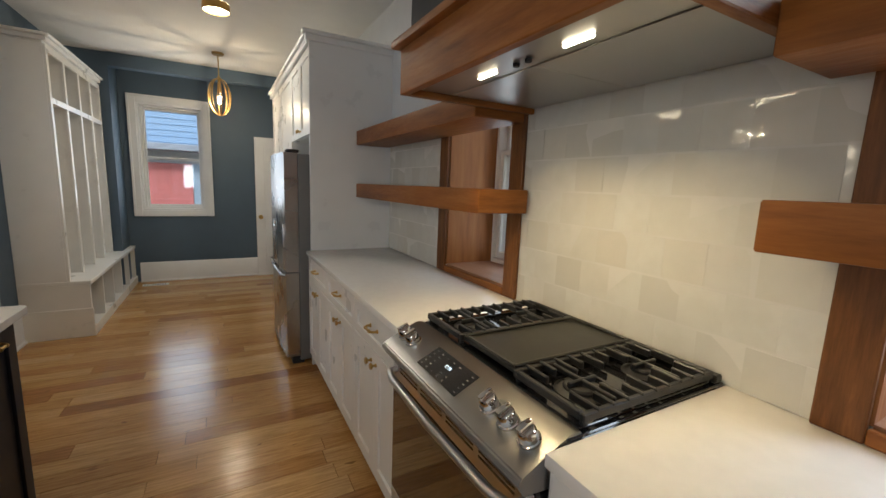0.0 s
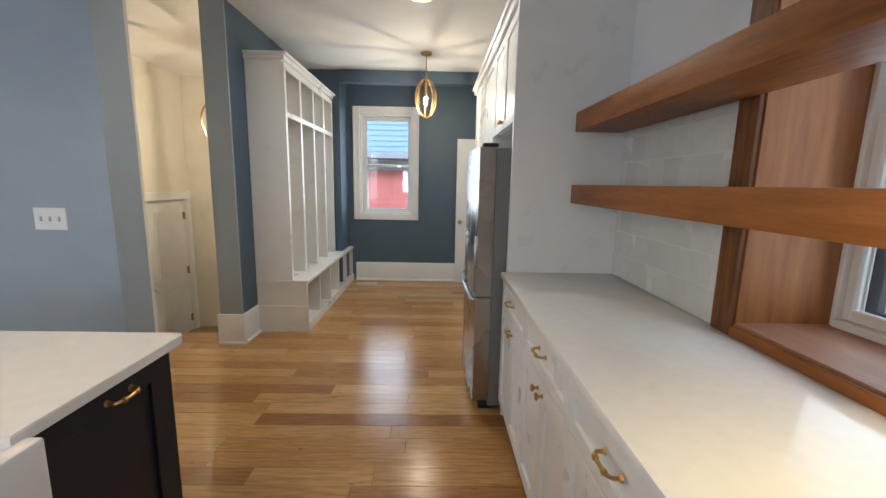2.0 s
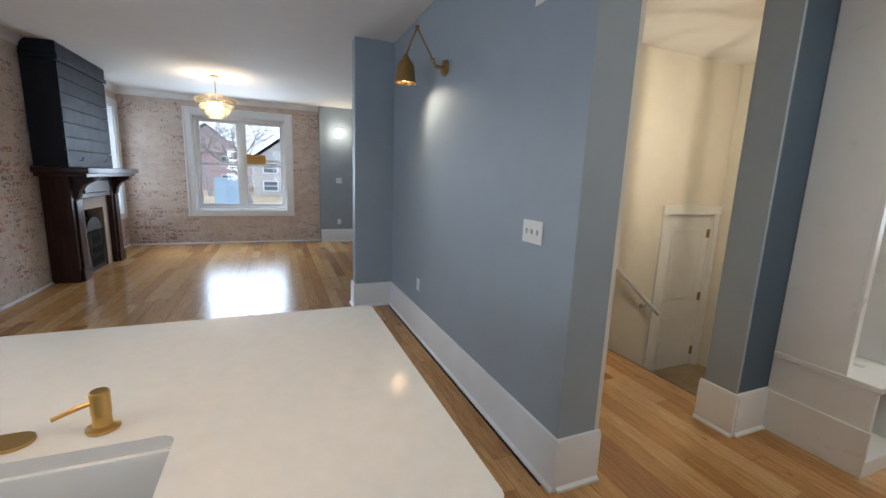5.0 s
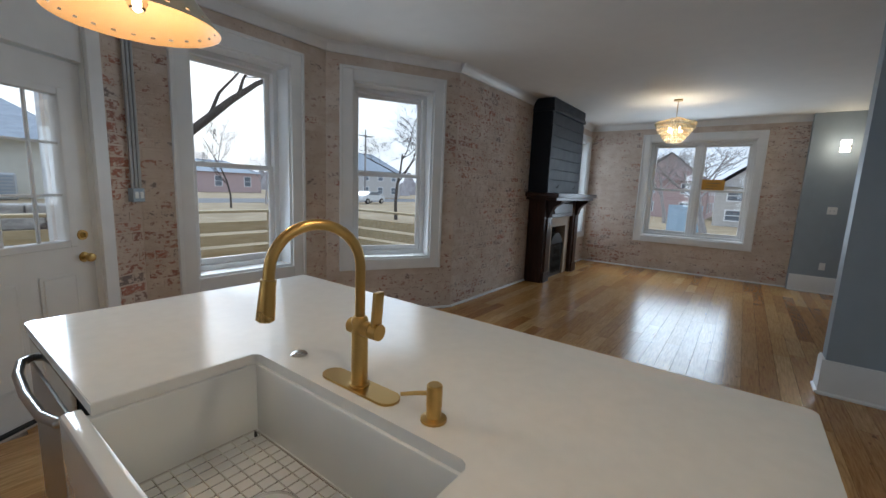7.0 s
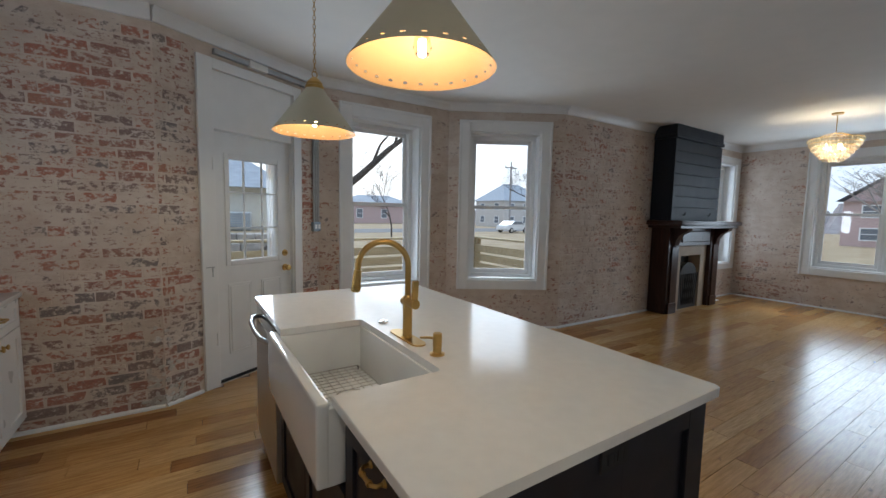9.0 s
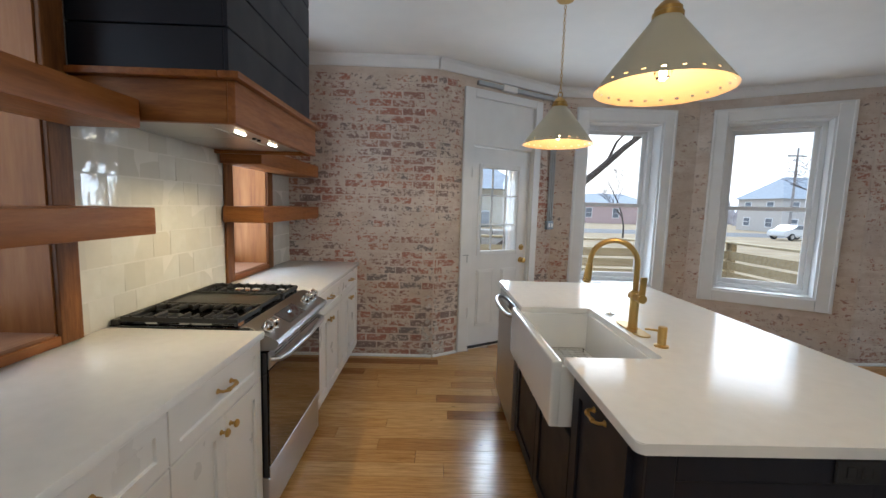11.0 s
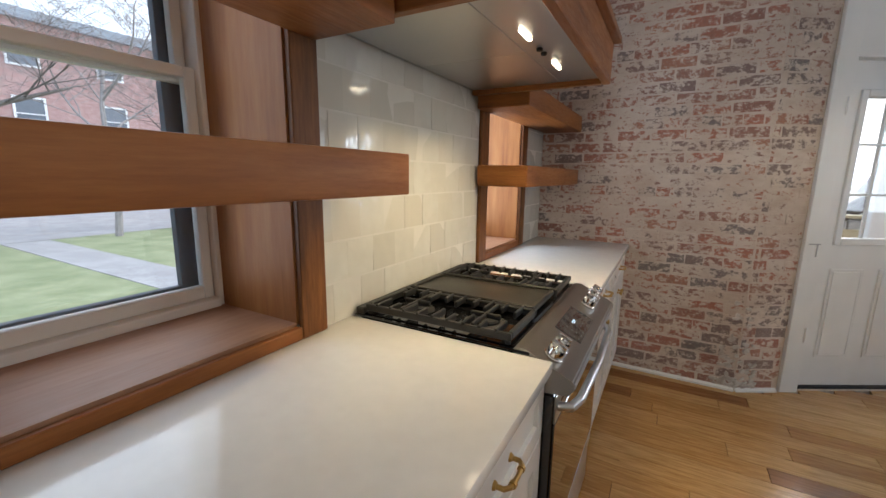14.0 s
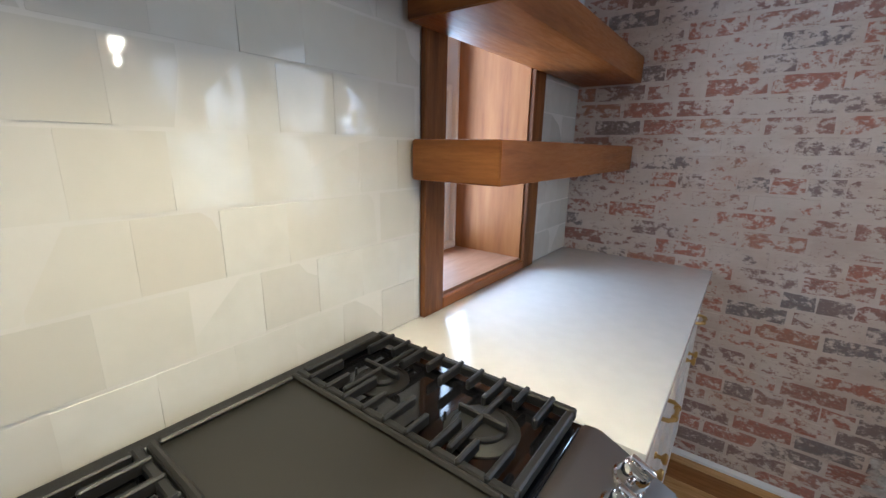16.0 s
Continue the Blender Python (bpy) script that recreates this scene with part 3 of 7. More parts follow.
# ---- windows ----
def make_window(name, m, hole, depth, label, casing=0.12, sill=False, lights=1, sash=M_VINYL, cas=True, meet=0.5, glass_at=0.22, jamb=M_TRIM, slim=1.0):
    """A double-hung window in a deep opening: casing, jambs, two sashes and their panes."""
    a0, a1, z0, z1 = hole
    win = new(name)
    win.empty_display_size = 0.05
    ROOT[win] = Vector((0, 0, 0))
    tagged(win, label, "window", kind="structure")
    if cas:
        bm = bmesh.new()
        bx(bm, a0 - casing, a0, 0.0, 0.028, z0 - casing, z1 + casing, 0.003, m)
        bx(bm, a1, a1 + casing, 0.0, 0.028, z0 - casing, z1 + casing, 0.003, m)
        bx(bm, a0 + 0.001, a1 - 0.001, 0.0, 0.028, z1, z1 + casing, 0.003, m)
        bx(bm, a0 + 0.001, a1 - 0.001, 0.0, 0.028, z0 - casing, z0, 0.003, m)
        bx(bm, a0 - casing - 0.012, a0 - casing + 0.016, 0.0, 0.04, z0 - casing, z1 + casing + 0.014, 0.004, m)
        bx(bm, a1 + casing - 0.016, a1 + casing + 0.012, 0.0, 0.04, z0 - casing, z1 + casing + 0.014, 0.004, m)
        bx(bm, a0 - casing + 0.018, a1 + casing - 0.018, 0.0, 0.042, z1 + casing - 0.014, z1 + casing + 0.014, 0.004, m)
        part("casing", bm, M_TRIM, win)
        bm = bmesh.new()
        t = 0.02
        bx(bm, a0, a0 + t, -depth, 0.002, z0, z1, 0, m)
        bx(bm, a1 - t, a1, -depth, 0.002, z0, z1, 0, m)
        bx(bm, a0 + t, a1 - t, -depth, 0.002, z1 - t, z1, 0, m)
        bx(bm, a0 + t, a1 - t, -depth, 0.002, z0, z0 + t, 0, m)
        part("jamb", bm, jamb, win)
        a0, a1, z0, z1 = a0 + t, a1 - t, z0 + t, z1 - t
    w = (a1 - a0) / lights
    for k in range(lights):
        u0, u1 = a0 + k * w, a0 + (k + 1) * w
        g = -glass_at
        bm = bmesh.new()
        f = 0.045 * slim
        bx(bm, u0, u0 + f, g - 0.05, g + 0.05, z0, z1, 0.003, m)
        bx(bm, u1 - f, u1, g - 0.05, g + 0.05, z0, z1, 0.003, m)
        bx(bm, u0 + f, u1 - f, g - 0.05, g + 0.05, z1 - f, z1, 0.003, m)
        bx(bm, u0 + f, u1 - f, g - 0.05, g + 0.06, z0, z0 + f, 0.003, m)
        fr = part("window_frame", bm, sash, win)
        zm = z0 + (z1 - z0) * meet
        s = 0.042 * slim
        for nm, lo, hi, o in (("lower_sash", z0 + f, zm + 0.02, 0.012), ("upper_sash", zm - 0.02, z1 - f, -0.028)):
            bm = bmesh.new()
            p0, p1 = u0 + f + 0.001, u1 - f - 0.001
            bx(bm, p0, p0 + s, g + o - 0.016, g + o + 0.016, lo, hi, 0.003, m)
            bx(bm, p1 - s, p1, g + o - 0.016, g + o + 0.016, lo, hi, 0.003, m)
            bx(bm, p0 + s, p1 - s, g + o - 0.016, g + o + 0.016, lo, lo + (s if nm == "upper_sash" else s * 1.3), 0.003, m)
            bx(bm, p0 + s, p1 - s, g + o - 0.016, g + o + 0.016, hi - s, hi, 0.003, m)
            sh = part(nm, bm, sash, win)
            bm = bmesh.new()
            bx(bm, p0 + s - 0.004, p1 - s + 0.004, g + o - 0.002, g + o + 0.002, lo + s - 0.004, hi - s + 0.004, 0, m)
            pane = part("pane", bm, M_GLASS, sh)
            pane.visible_shadow = False
    return win


make_window("window_1", W_BAY, H_BAY, 0.30, "tall white double-hung window in the brick bay")
make_window("window_2", W_BAYSIDE, H_SIDE, 0.30, "tall white double-hung window in the canted bay wall")
make_window("window_3", W_LIVING, H_LIV, 0.30, "white double-hung window beside the fireplace", casing=0.10)
make_window("window_4", W_FRONT, H_FRONT, 0.30, "white twin double-hung front window with an orange notice", lights=2, glass_at=0.16)
make_window("window_5", W_END, H_END, 0.27, "white double-hung mudroom window with grey-white trim", casing=0.08, glass_at=0.16, slim=0.55)
make_window("window_6", W_EAST, H_NICHE_N, 0.4, "pale tan double-hung window deep in the wooden niche", cas=False, sash=M_TANSASH, glass_at=0.37, meet=0.47, slim=0.72)
make_window("window_7", W_EAST, H_NICHE_S, 0.4, "pale tan double-hung window deep in the wooden niche", cas=False, sash=M_TANSASH, glass_at=0.37, meet=0.47, slim=0.72)
for hole in (H_NICHE_N, H_NICHE_S):
    bm = bmesh.new()
    a0, a1, z0, z1 = hole
    for a, b, lo, hi in ((a0 + 0.03, a0 + 0.085, z0, z1), (a1 - 0.07, a1 - 0.03, z0, z1), (a0 + 0.085, a1 - 0.07, z0 + 0.03, z0 + 0.065)):
        bx(bm, a, b, -0.452, -0.424, lo, hi, 0.002, W_EAST)
    structure("trim_storm_frame", bm, M_STORM, "dark grey storm frame outside the side window", "trim")
bm = bmesh.new()
bx(bm, -8.800, -8.797, 1.55, 1.90, 1.54, 1.77)
notice = single("paper_notice", bm, plain("orange_paper", (0.62, 0.33, 0.06), 0.8, var=0.06), "orange paper notice taped to the window pane", "notice")
bm = bmesh.new()
for i in range(3):
    bx(bm, -8.7965, -8.7955, 1.62, 1.84 - 0.05 * i, 1.70 - 0.05 * i, 1.708 - 0.05 * i)
part("print", bm, M_PRINT, notice)


def niche(name, y0, y1, label):
    """Stained wood lining of a window niche with a flat frame round it."""
    ob = thing(name, (1.79, (y0 + y1) / 2, 0.914), label, "window niche")
    t, z0, z1, xo = 0.018, 0.955, 2.42, 2.12
    bm = bmesh.new()
    bx(bm, 1.786, xo, y0, y0 + t, z0, z1)
    part("side_panel", bm, M_NICHE, ob)
    bm = bmesh.new()
    bx(bm, 1.786, xo, y1 - t, y1, z0, z1)
    part("side_panel", bm, M_NICHE, ob)
    bm = bmesh.new()
    bx(bm, 1.786, xo, y0 + t, y1 - t, z1 - t, z1)
    part("head_panel", bm, M_NICHE, ob)
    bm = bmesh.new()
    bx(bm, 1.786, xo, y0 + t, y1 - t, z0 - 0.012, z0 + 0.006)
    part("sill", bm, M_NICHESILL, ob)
    w = 0.092
    for a, b in ((y0 - w + 0.012, y0 + 0.012), (y1 - 0.012, y1 + w - 0.012)):
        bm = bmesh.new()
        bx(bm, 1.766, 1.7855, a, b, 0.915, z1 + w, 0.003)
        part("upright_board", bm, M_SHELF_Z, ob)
    bm = bmesh.new()
    bx(bm, 1.767, 1.7855, y0 + 0.013, y1 - 0.013, 0.915, 0.952, 0.003)
    part("bottom_board", bm, M_SHELF_Y, ob)
    bm = bmesh.new()
    bx(bm, 1.767, 1.7855, y0 + 0.013, y1 - 0.013, z1, z1 + w, 0.003)
    part("top_board", bm, M_SHELF_Y, ob)


niche("window_niche", 1.874, 2.492, "cherry stained plywood niche lining around the kitchen window")
niche("window_niche", 0.04, 0.623, "cherry stained plywood niche lining around the corner window")


# ---- back door ----
def panel_door(name, m, w, h, label, glass=None, panels=(), knob_a=None, brass=True, knob_out=1):
    ob = new(name)
    ob.empty_display_size = 0.05
    ROOT[ob] = Vector((0, 0, 0))
    tagged(ob, label, "door", kind="structure")
    t = 0.022
    bm = bmesh.new()
    holes = ([glass] if glass else [])
    for a, b, lo, hi in wall_cells(w, 0.0, h, holes):
        bx(bm, a, b, -t, t, lo, hi, 0, m)
    part("leaf", bm, M_TRIM, ob)
    for a, b, lo, hi in panels:
        bm = bmesh.new()
        bx(bm, a, b, t, t + 0.006, lo, hi, 0.004, m)
        bx(bm, a + 0.018, b - 0.018, t + 0.004, t + 0.010, lo + 0.018, hi - 0.018, 0.006, m)
        part("raised_panel", bm, M_TRIM, ob)
    if glass:
        a, b, lo, hi = glass
        bm = bmesh.new()
        f = 0.03
        bx(bm, a - 0.012, a + f, -t - 0.01, t + 0.012, lo - 0.012, hi + 0.012, 0.004, m)
        bx(bm, b - f, b + 0.012, -t - 0.01, t + 0.012, lo - 0.012, hi + 0.012, 0.004, m)
        bx(bm, a + f, b - f, -t - 0.01, t + 0.012, lo - 0.012, lo + f, 0.004, m)
        bx(bm, a + f, b - f, -t - 0.01, t + 0.012, hi - f, hi + 0.012, 0.004, m)
        part("glazing_frame", bm, M_TRIM, ob)
        for k in (1, 2):
            bm = bmesh.new()
            c = a + (b - a) * k / 3
            bx(bm, c - 0.007, c + 0.007, -0.008, 0.012, lo + f, hi - f, 0.002, m)
            part("glazing_bar", bm, M_TRIM, ob)
            bm = bmesh.new()
            c = lo + (hi - lo) * k / 3
            bx(bm, a + f, b - f, -0.0075, 0.0115, c - 0.007, c + 0.007, 0.002, m)
            part("glazing_bar", bm, M_TRIM, ob)
        bm = bmesh.new()
        bx(bm, a + f - 0.004, b - f + 0.004, -0.004, 0.0, lo + f - 0.004, hi - f + 0.004, 0, m)
        pane = part("pane", bm, M_GLASS, ob)
        pane.visible_shadow = False
    if knob_a is not None:
        for z, kind in ((0.88, "door_knob"), (1.02, "deadbolt")):
            if kind == "deadbolt" and not glass:
                continue
            bm = bmesh.new()
            c = m @ Vector((knob_a, t, z))
            o = (m.to_3x3() @ Vector((0, 1, 0))).normalized()
            cyl(bm, c, c + o * 0.008, 0.032, 0.030)
            if kind == "door_knob":
                cyl(bm, c + o * 0.008, c + o * 0.035, 0.011)
                turn = o.to_track_quat("Z", "Y").to_matrix().to_4x4()
                lathe(bm, [(0.011, 0.03), (0.024, 0.036), (0.028, 0.048), (0.024, 0.060), (0.0, 0.066)], (0, 0, 0), 20, Matrix.Translation(c) @ turn)
            else:
                cyl(bm, c + o * 0.008, c + o * 0.016, 0.020, 0.016)
                bx(bm, knob_a - 0.004, knob_a + 0.004, t + 0.014, t + 0.034, z - 0.014, z + 0.014, 0.002, m)
            part(kind, bm, M_BRASS, ob, "polished brass " + kind.replace("_", " "))
    return ob


DOOR_M = W_DOOR @ Matrix.Translation((LEN_DOOR - 1.19, -0.06, 0.022))
back_door = panel_door("door_1", DOOR_M, 0.78, 2.04, "white half-glazed back door with nine panes, shut",
           glass=(0.12, 0.66, 0.965, 1.87), panels=[(0.12, 0.34, 0.20, 0.80), (0.44, 0.66, 0.20, 0.80)], knob_a=0.07)
bm = bmesh.new()
d0, d1 = H_DOOR[0], H_DOOR[1]
bx(bm, d0 - 0.085, d0 + 0.006, 0, 0.026, 0, 2.60, 0.003, W_DOOR)
bx(bm, d1 - 0.006, d1 + 0.115, 0, 0.026, 0, 2.60, 0.003, W_DOOR)
bx(bm, d0 + 0.007, d1 - 0.007, 0, 0.026, 2.52, 2.60, 0.003, W_DOOR)
part("casing", bm, M_TRIM, back_door)
bm = bmesh.new()
bx(bm, d0, d0 + 0.012, -0.30, 0.0, 0, 2.57, 0, W_DOOR)
bx(bm, d1 - 0.012, d1, -0.30, 0.0, 0, 2.57, 0, W_DOOR)
bx(bm, d0 + 0.012, d1 - 0.012, -0.11, -0.004, 2.075, 2.57, 0.004, W_DOOR)
part("transom_panel", bm, M_TRIM, back_door)
bm = bmesh.new()
bx(bm, d0 + 0.012, d1 - 0.012, -0.30, -0.02, 0.0, 0.02, 0.003, W_DOOR)
part("threshold", bm, M_RUBBER, back_door, "black threshold strip")
# small hinge-side latch on the wide casing
bm = bmesh.new()
bx(bm, d1 + 0.02, d1 + 0.09, 0.026, 0.031, 0.985, 0.992, 0, W_DOOR)
bx(bm, d1 + 0.035, d1 + 0.04, 0.026, 0.031, 0.91, 0.985, 0, W_DOOR)
part("catch", bm, M_GALV, back_door)
bm = bmesh.new()
for z in (0.35, 1.75):
    cyl(bm, W_DOOR @ Vector((d1 + 0.012, 0.028, z)), W_DOOR @ Vector((d1 + 0.012, 0.028, z + 0.10)), 0.006)
part("hinge", bm, M_TRIM, back_door)

# side door at the foot of the stairs, in the west wall
SIDE_M = wall_frame((-2.80, 6.847), -90) @ Matrix.Translation((0, 0, -0.86))
side = panel_door("door_2", SIDE_M, 0.744, 1.994, "white two-panel side door at the stair foot, shut", panels=[(0.12, 0.62, 0.98, 1.85), (0.12, 0.62, 0.19, 0.78)])
bm = bmesh.new()
bx(bm, -0.088, -0.006, 0.05, 0.072, 0, 2.085, 0.003, SIDE_M)
bx(bm, 0.752, 0.836, 0.05, 0.072, 0, 2.085, 0.003, SIDE_M)
bx(bm, -0.096, 0.844, 0.05, 0.076, 2.0, 2.10, 0.003, SIDE_M)
bx(bm, -0.003, 0.003, 0.024, 0.05, 0, 1.99, 0, SIDE_M)
part("casing", bm, M_TRIM, side)
for z in (0.25, 0.95, 1.72):
    bm = bmesh.new()
    bx(bm, 0.004, 0.040, 0.023, 0.034, z, z + 0.10, 0.002, SIDE_M)
    cyl(bm, SIDE_M @ Vector((0.010, 0.036, z)), SIDE_M @ Vector((0.010, 0.036, z + 0.10)), 0.007, 0.007, 10)
    part("hinge", bm, M_BRASSDK, side, "aged brass hinge")

LAND_M = wall_frame((-1.37, 6.945), 180) @ Matrix.Translation((0, 0, -0.86))
land = panel_door("door_4", LAND_M, 0.78, 2.0, "white half-glazed door at the stair landing, shut", glass=(0.12, 0.68, 0.97, 1.85))
bm = bmesh.new()
bx(bm, 0.785, 0.87, 0.002, 0.03, 0, 2.09, 0.003, LAND_M)
bx(bm, -0.09, 0.87, 0.002, 0.034, 2.005, 2.10, 0.003, LAND_M)
part("casing", bm, M_TRIM, land)

END_M = wall_frame((1.785, 6.90), 180)
panel_door("door_3", END_M, 0.755, 2.03, "white interior door with a brass knob, open flat against the wall", panels=[(0.12, 0.64, 1.05, 1.9), (0.12, 0.64, 0.15, 0.9)], knob_a=0.695)

# handrail on the stair wall
rail = thing("handrail", (-2.72, 5.2, 0.5), "white painted wooden stair handrail on brackets", "handrail")
bm = bmesh.new()
tube(bm, [(-2.67, 5.05, 0.82), (-2.67, 6.05, 0.02)], 0.024, 12)
part("rail", bm, M_TRIM, rail)
for y in (5.25, 5.85):
    bm = bmesh.new()
    z = 0.82 - 0.8 * (y - 5.05)
    tube(bm, [(-2.75, y, z - 0.07), (-2.70, y, z - 0.07), (-2.67, y, z - 0.02)], 0.008, 8)
    cyl(bm, (-2.75, y, z - 0.07), (-2.742, y, z - 0.07), 0.028)
    part("bracket", bm, M_STEEL, rail)


# ---- kitchen cabinets ----
def shaker(bm, m, u0, u1, z0, z1, rail=0.058, t=0.02):
    """A shaker front in one piece: a flat frame round a sunk panel; local y is outwards."""
    def ring(g, y):
        return [bm.verts.new(m @ Vector(p)) for p in ((u0 + g, y, z0 + g), (u1 - g, y, z0 + g), (u1 - g, y, z1 - g), (u0 + g, y, z1 - g))]
    rings = [ring(0, 0), ring(0, t - 0.0015), ring(0.0015, t), ring(rail, t), ring(rail + 0.0015, t - 0.0015), ring(rail + 0.0015, t - 0.011)]
    bm.faces.new(rings[0][::-1])
    for a, b in zip(rings, rings[1:]):
        for k in range(4):
            q = (k + 1) % 4
            bm.faces.new((a[k], a[q], b[q], b[k]))
    bm.faces.new(rings[-1])


def pull(m, u, z, y, length=0.11):
    """A bar pull with two flared posts and a ringed bar."""
    bm = bmesh.new()
    h = length / 2
    tube(bm, [m @ Vector(p) for p in ((u - h, y, z), (u - h, y + 0.020, z), (u - h + 0.010, y + 0.029, z), (u - h + 0.03, y + 0.031, z), (u, y + 0.032, z), (u + h - 0.03, y + 0.031, z), (u + h - 0.010, y + 0.029, z), (u + h, y + 0.020, z), (u + h, y, z))], 0.0052, 10)
    for s in (-1, 1):
        cyl(bm, m @ Vector((u + s * h, y, z)), m @ Vector((u + s * h, y + 0.006, z)), 0.010, 0.007, 14)
        cyl(bm, m @ Vector((u + s * (h - 0.016), y + 0.0305, z)), m @ Vector((u + s * (h - 0.024), y + 0.031, z)), 0.0078, 0.0078, 12)
    return bm


def knob(m, u, z, y):
    bm = bmesh.new()
    c = m @ Vector((u, y, z))
    o = m.to_3x3() @ Vector((0, 1, 0))
    turn = Matrix.Translation(c) @ o.to_track_quat("Z", "Y").to_matrix().to_4x4()
    lathe(bm, [(0.009, 0), (0.009, 0.003), (0.0055, 0.006), (0.005, 0.014), (0.010, 0.018), (0.0145, 0.022), (0.0145, 0.027), (0.011, 0.030), (0, 0.031)], (0, 0, 0), 18, turn)
    return bm


def base_cabinet(m, w, depth, material, label, group, drawer=True, doors=2, toe=0.10, top=0.884, front=0.02):
    """A base unit; local x along its front, local y outwards, local z up."""
    ob = thing("base_cabinet", m @ Vector((w / 2, -depth / 2, 0)), label, "cabinet", group)
    bm = bmesh.new()
    bx(bm, 0.0005, w - 0.0005, -depth, 0, toe, top - 0.001, 0, m)
    bx(bm, 0.0005, w - 0.0005, -depth, -0.055, 0, toe, 0, m)
    part("body", bm, material, ob)
    g = 0.003
    z1 = top - 0.012
    if drawer:
        zd = z1 - 0.165
        bm = bmesh.new()
        shaker(bm, m, g, w - g, zd, z1, 0.045)
        dr = part("drawer_front", bm, material, ob)
        part("drawer_pull", pull(m, w / 2, (zd + z1) / 2 + 0.018, front, 0.088), M_BRASS, dr, "brushed brass pull")
        z1 = zd - 2 * g
    z0 = toe + 0.012
    for k in range(doors):
        u0, u1 = k * w / doors + g * (0.6 if k else 1), (k + 1) * w / doors - g * (0.6 if k < doors - 1 else 1)
        bm = bmesh.new()
        shaker(bm, m, u0, u1, z0, z1)
        dd = part("door", bm, material, ob)
        ku = u1 - 0.03 if k == 0 else u0 + 0.03
        part("knob", knob(m, ku, z1 - 0.05, front), M_BRASS, dd, "brass knob")
    return ob


def west_face(y, x=1.165):
    return Matrix(((0, -1, 0, x), (1, 0, 0, y), (0, 0, 1, 0), (0, 0, 0, 1)))


def east_face(y, x):
    return Matrix(((0, 1, 0, x), (-1, 0, 0, y), (0, 0, 1, 0), (0, 0, 0, 1)))


STOVE_S, STOVE_N = 0.893, 1.661
PANEL_Y = 3.455
wn_ = (PANEL_Y - STOVE_N) / 3
for k in range(3):
    base_cabinet(west_face(STOVE_N + k * wn_), wn_, 0.615, M_CAB, "white shaker base cabinet with a drawer and brass pulls", "white base cabinets")
ws_ = (STOVE_S + 0.455) / 2
for k in range(2):
    base_cabinet(west_face(-0.455 + k * ws_), ws_, 0.615, M_CAB, "white shaker base cabinet with a drawer and brass pulls", "white base cabinets")


def slab(name, x0, x1, y0, y1, label):
    bm = bmesh.new()
    bx(bm, x0, x1, y0, y1, 0.884, 0.914, 0.003, seg=2)
    return single(name, bm, M_QUARTZ, label, "worktop", at=((x0 + x1) / 2, (y0 + y1) / 2, 0.884))


slab("worktop", 1.128, 1.7905, STOVE_N + 0.002, PANEL_Y - 0.001, "white quartz worktop over the white cabinets")
slab("worktop", 1.128, 1.7905, -0.459, STOVE_S - 0.002, "white quartz worktop running to the brick wall")

# tall panel, fridge and the cabinets over it
bm = bmesh.new()
bx(bm, 1.165, 1.794, PANEL_Y, PANEL_Y + 0.03, 0, 2.40, 0.002)
tall = single("tall_end_panel", bm, M_CAB, "white painted panel closing the fridge recess", "cabinet panel", at=(1.48, PANEL_Y, 0))
bm = bmesh.new()
bx(bm, 1.14, 1.794, PANEL_Y - 0.012, PANEL_Y + 0.034, 2.40, 2.445, 0.004)
bx(bm, 1.118, 1.794, PANEL_Y - 0.030, PANEL_Y + 0.034, 2.445, 2.47, 0.006)
part("crown", bm, M_CAB, tall)

ov = thing("wall_cabinet", (1.45, 3.95, 1.77), "white shaker cabinet above the fridge with brass knobs", "cabinet")
m = west_face(PANEL_Y + 0.032, 1.20)
wv = 0.93
bm = bmesh.new()
bx(bm, 0, wv, -0.59, 0, 1.775, 2.40, 0, m)
part("body", bm, M_CAB, ov)
for k in range(2):
    bm = bmesh.new()
    shaker(bm, m, k * wv / 2 + 0.003, (k + 1) * wv / 2 - 0.003, 1.78, 2.395)
    dd = part("door", bm, M_CAB, ov)
    part("knob", knob(m, wv / 2 + (-0.03 if k == 0 else 0.03), 1.83, 0.02), M_BRASS, dd, "brass knob")
bm = bmesh.new()
bx(bm, -0.03, wv + 0.002, -0.59, 0.045, 2.40, 2.445, 0.004, m)
bx(bm, -0.03, wv + 0.002, -0.59, 0.066, 2.445, 2.47, 0.006, m)
part("crown", bm, M_CAB, ov)

pn = thing("pantry_cabinet", (1.45, 5.1, 0), "tall white pantry cabinet beyond the fridge", "cabinet")
m = west_face(4.42, 1.20)
bm = bmesh.new()
bx(bm, 0, 1.45, -0.59, 0, 0, 2.40, 0, m)
part("body", bm, M_CAB, pn)
for k in range(2):
    bm = bmesh.new()
    shaker(bm, m, k * 0.725 + 0.003, (k + 1) * 0.725 - 0.003, 0.11, 2.395)
    part("door", bm, M_CAB, pn)
bm = bmesh.new()
bx(bm, 0.004, 1.47, -0.59, 0.045, 2.40, 2.445, 0.004, m)
bx(bm, 0.004, 1.49, -0.59, 0.066, 2.445, 2.47, 0.006, m)
part("crown", bm, M_CAB, pn)


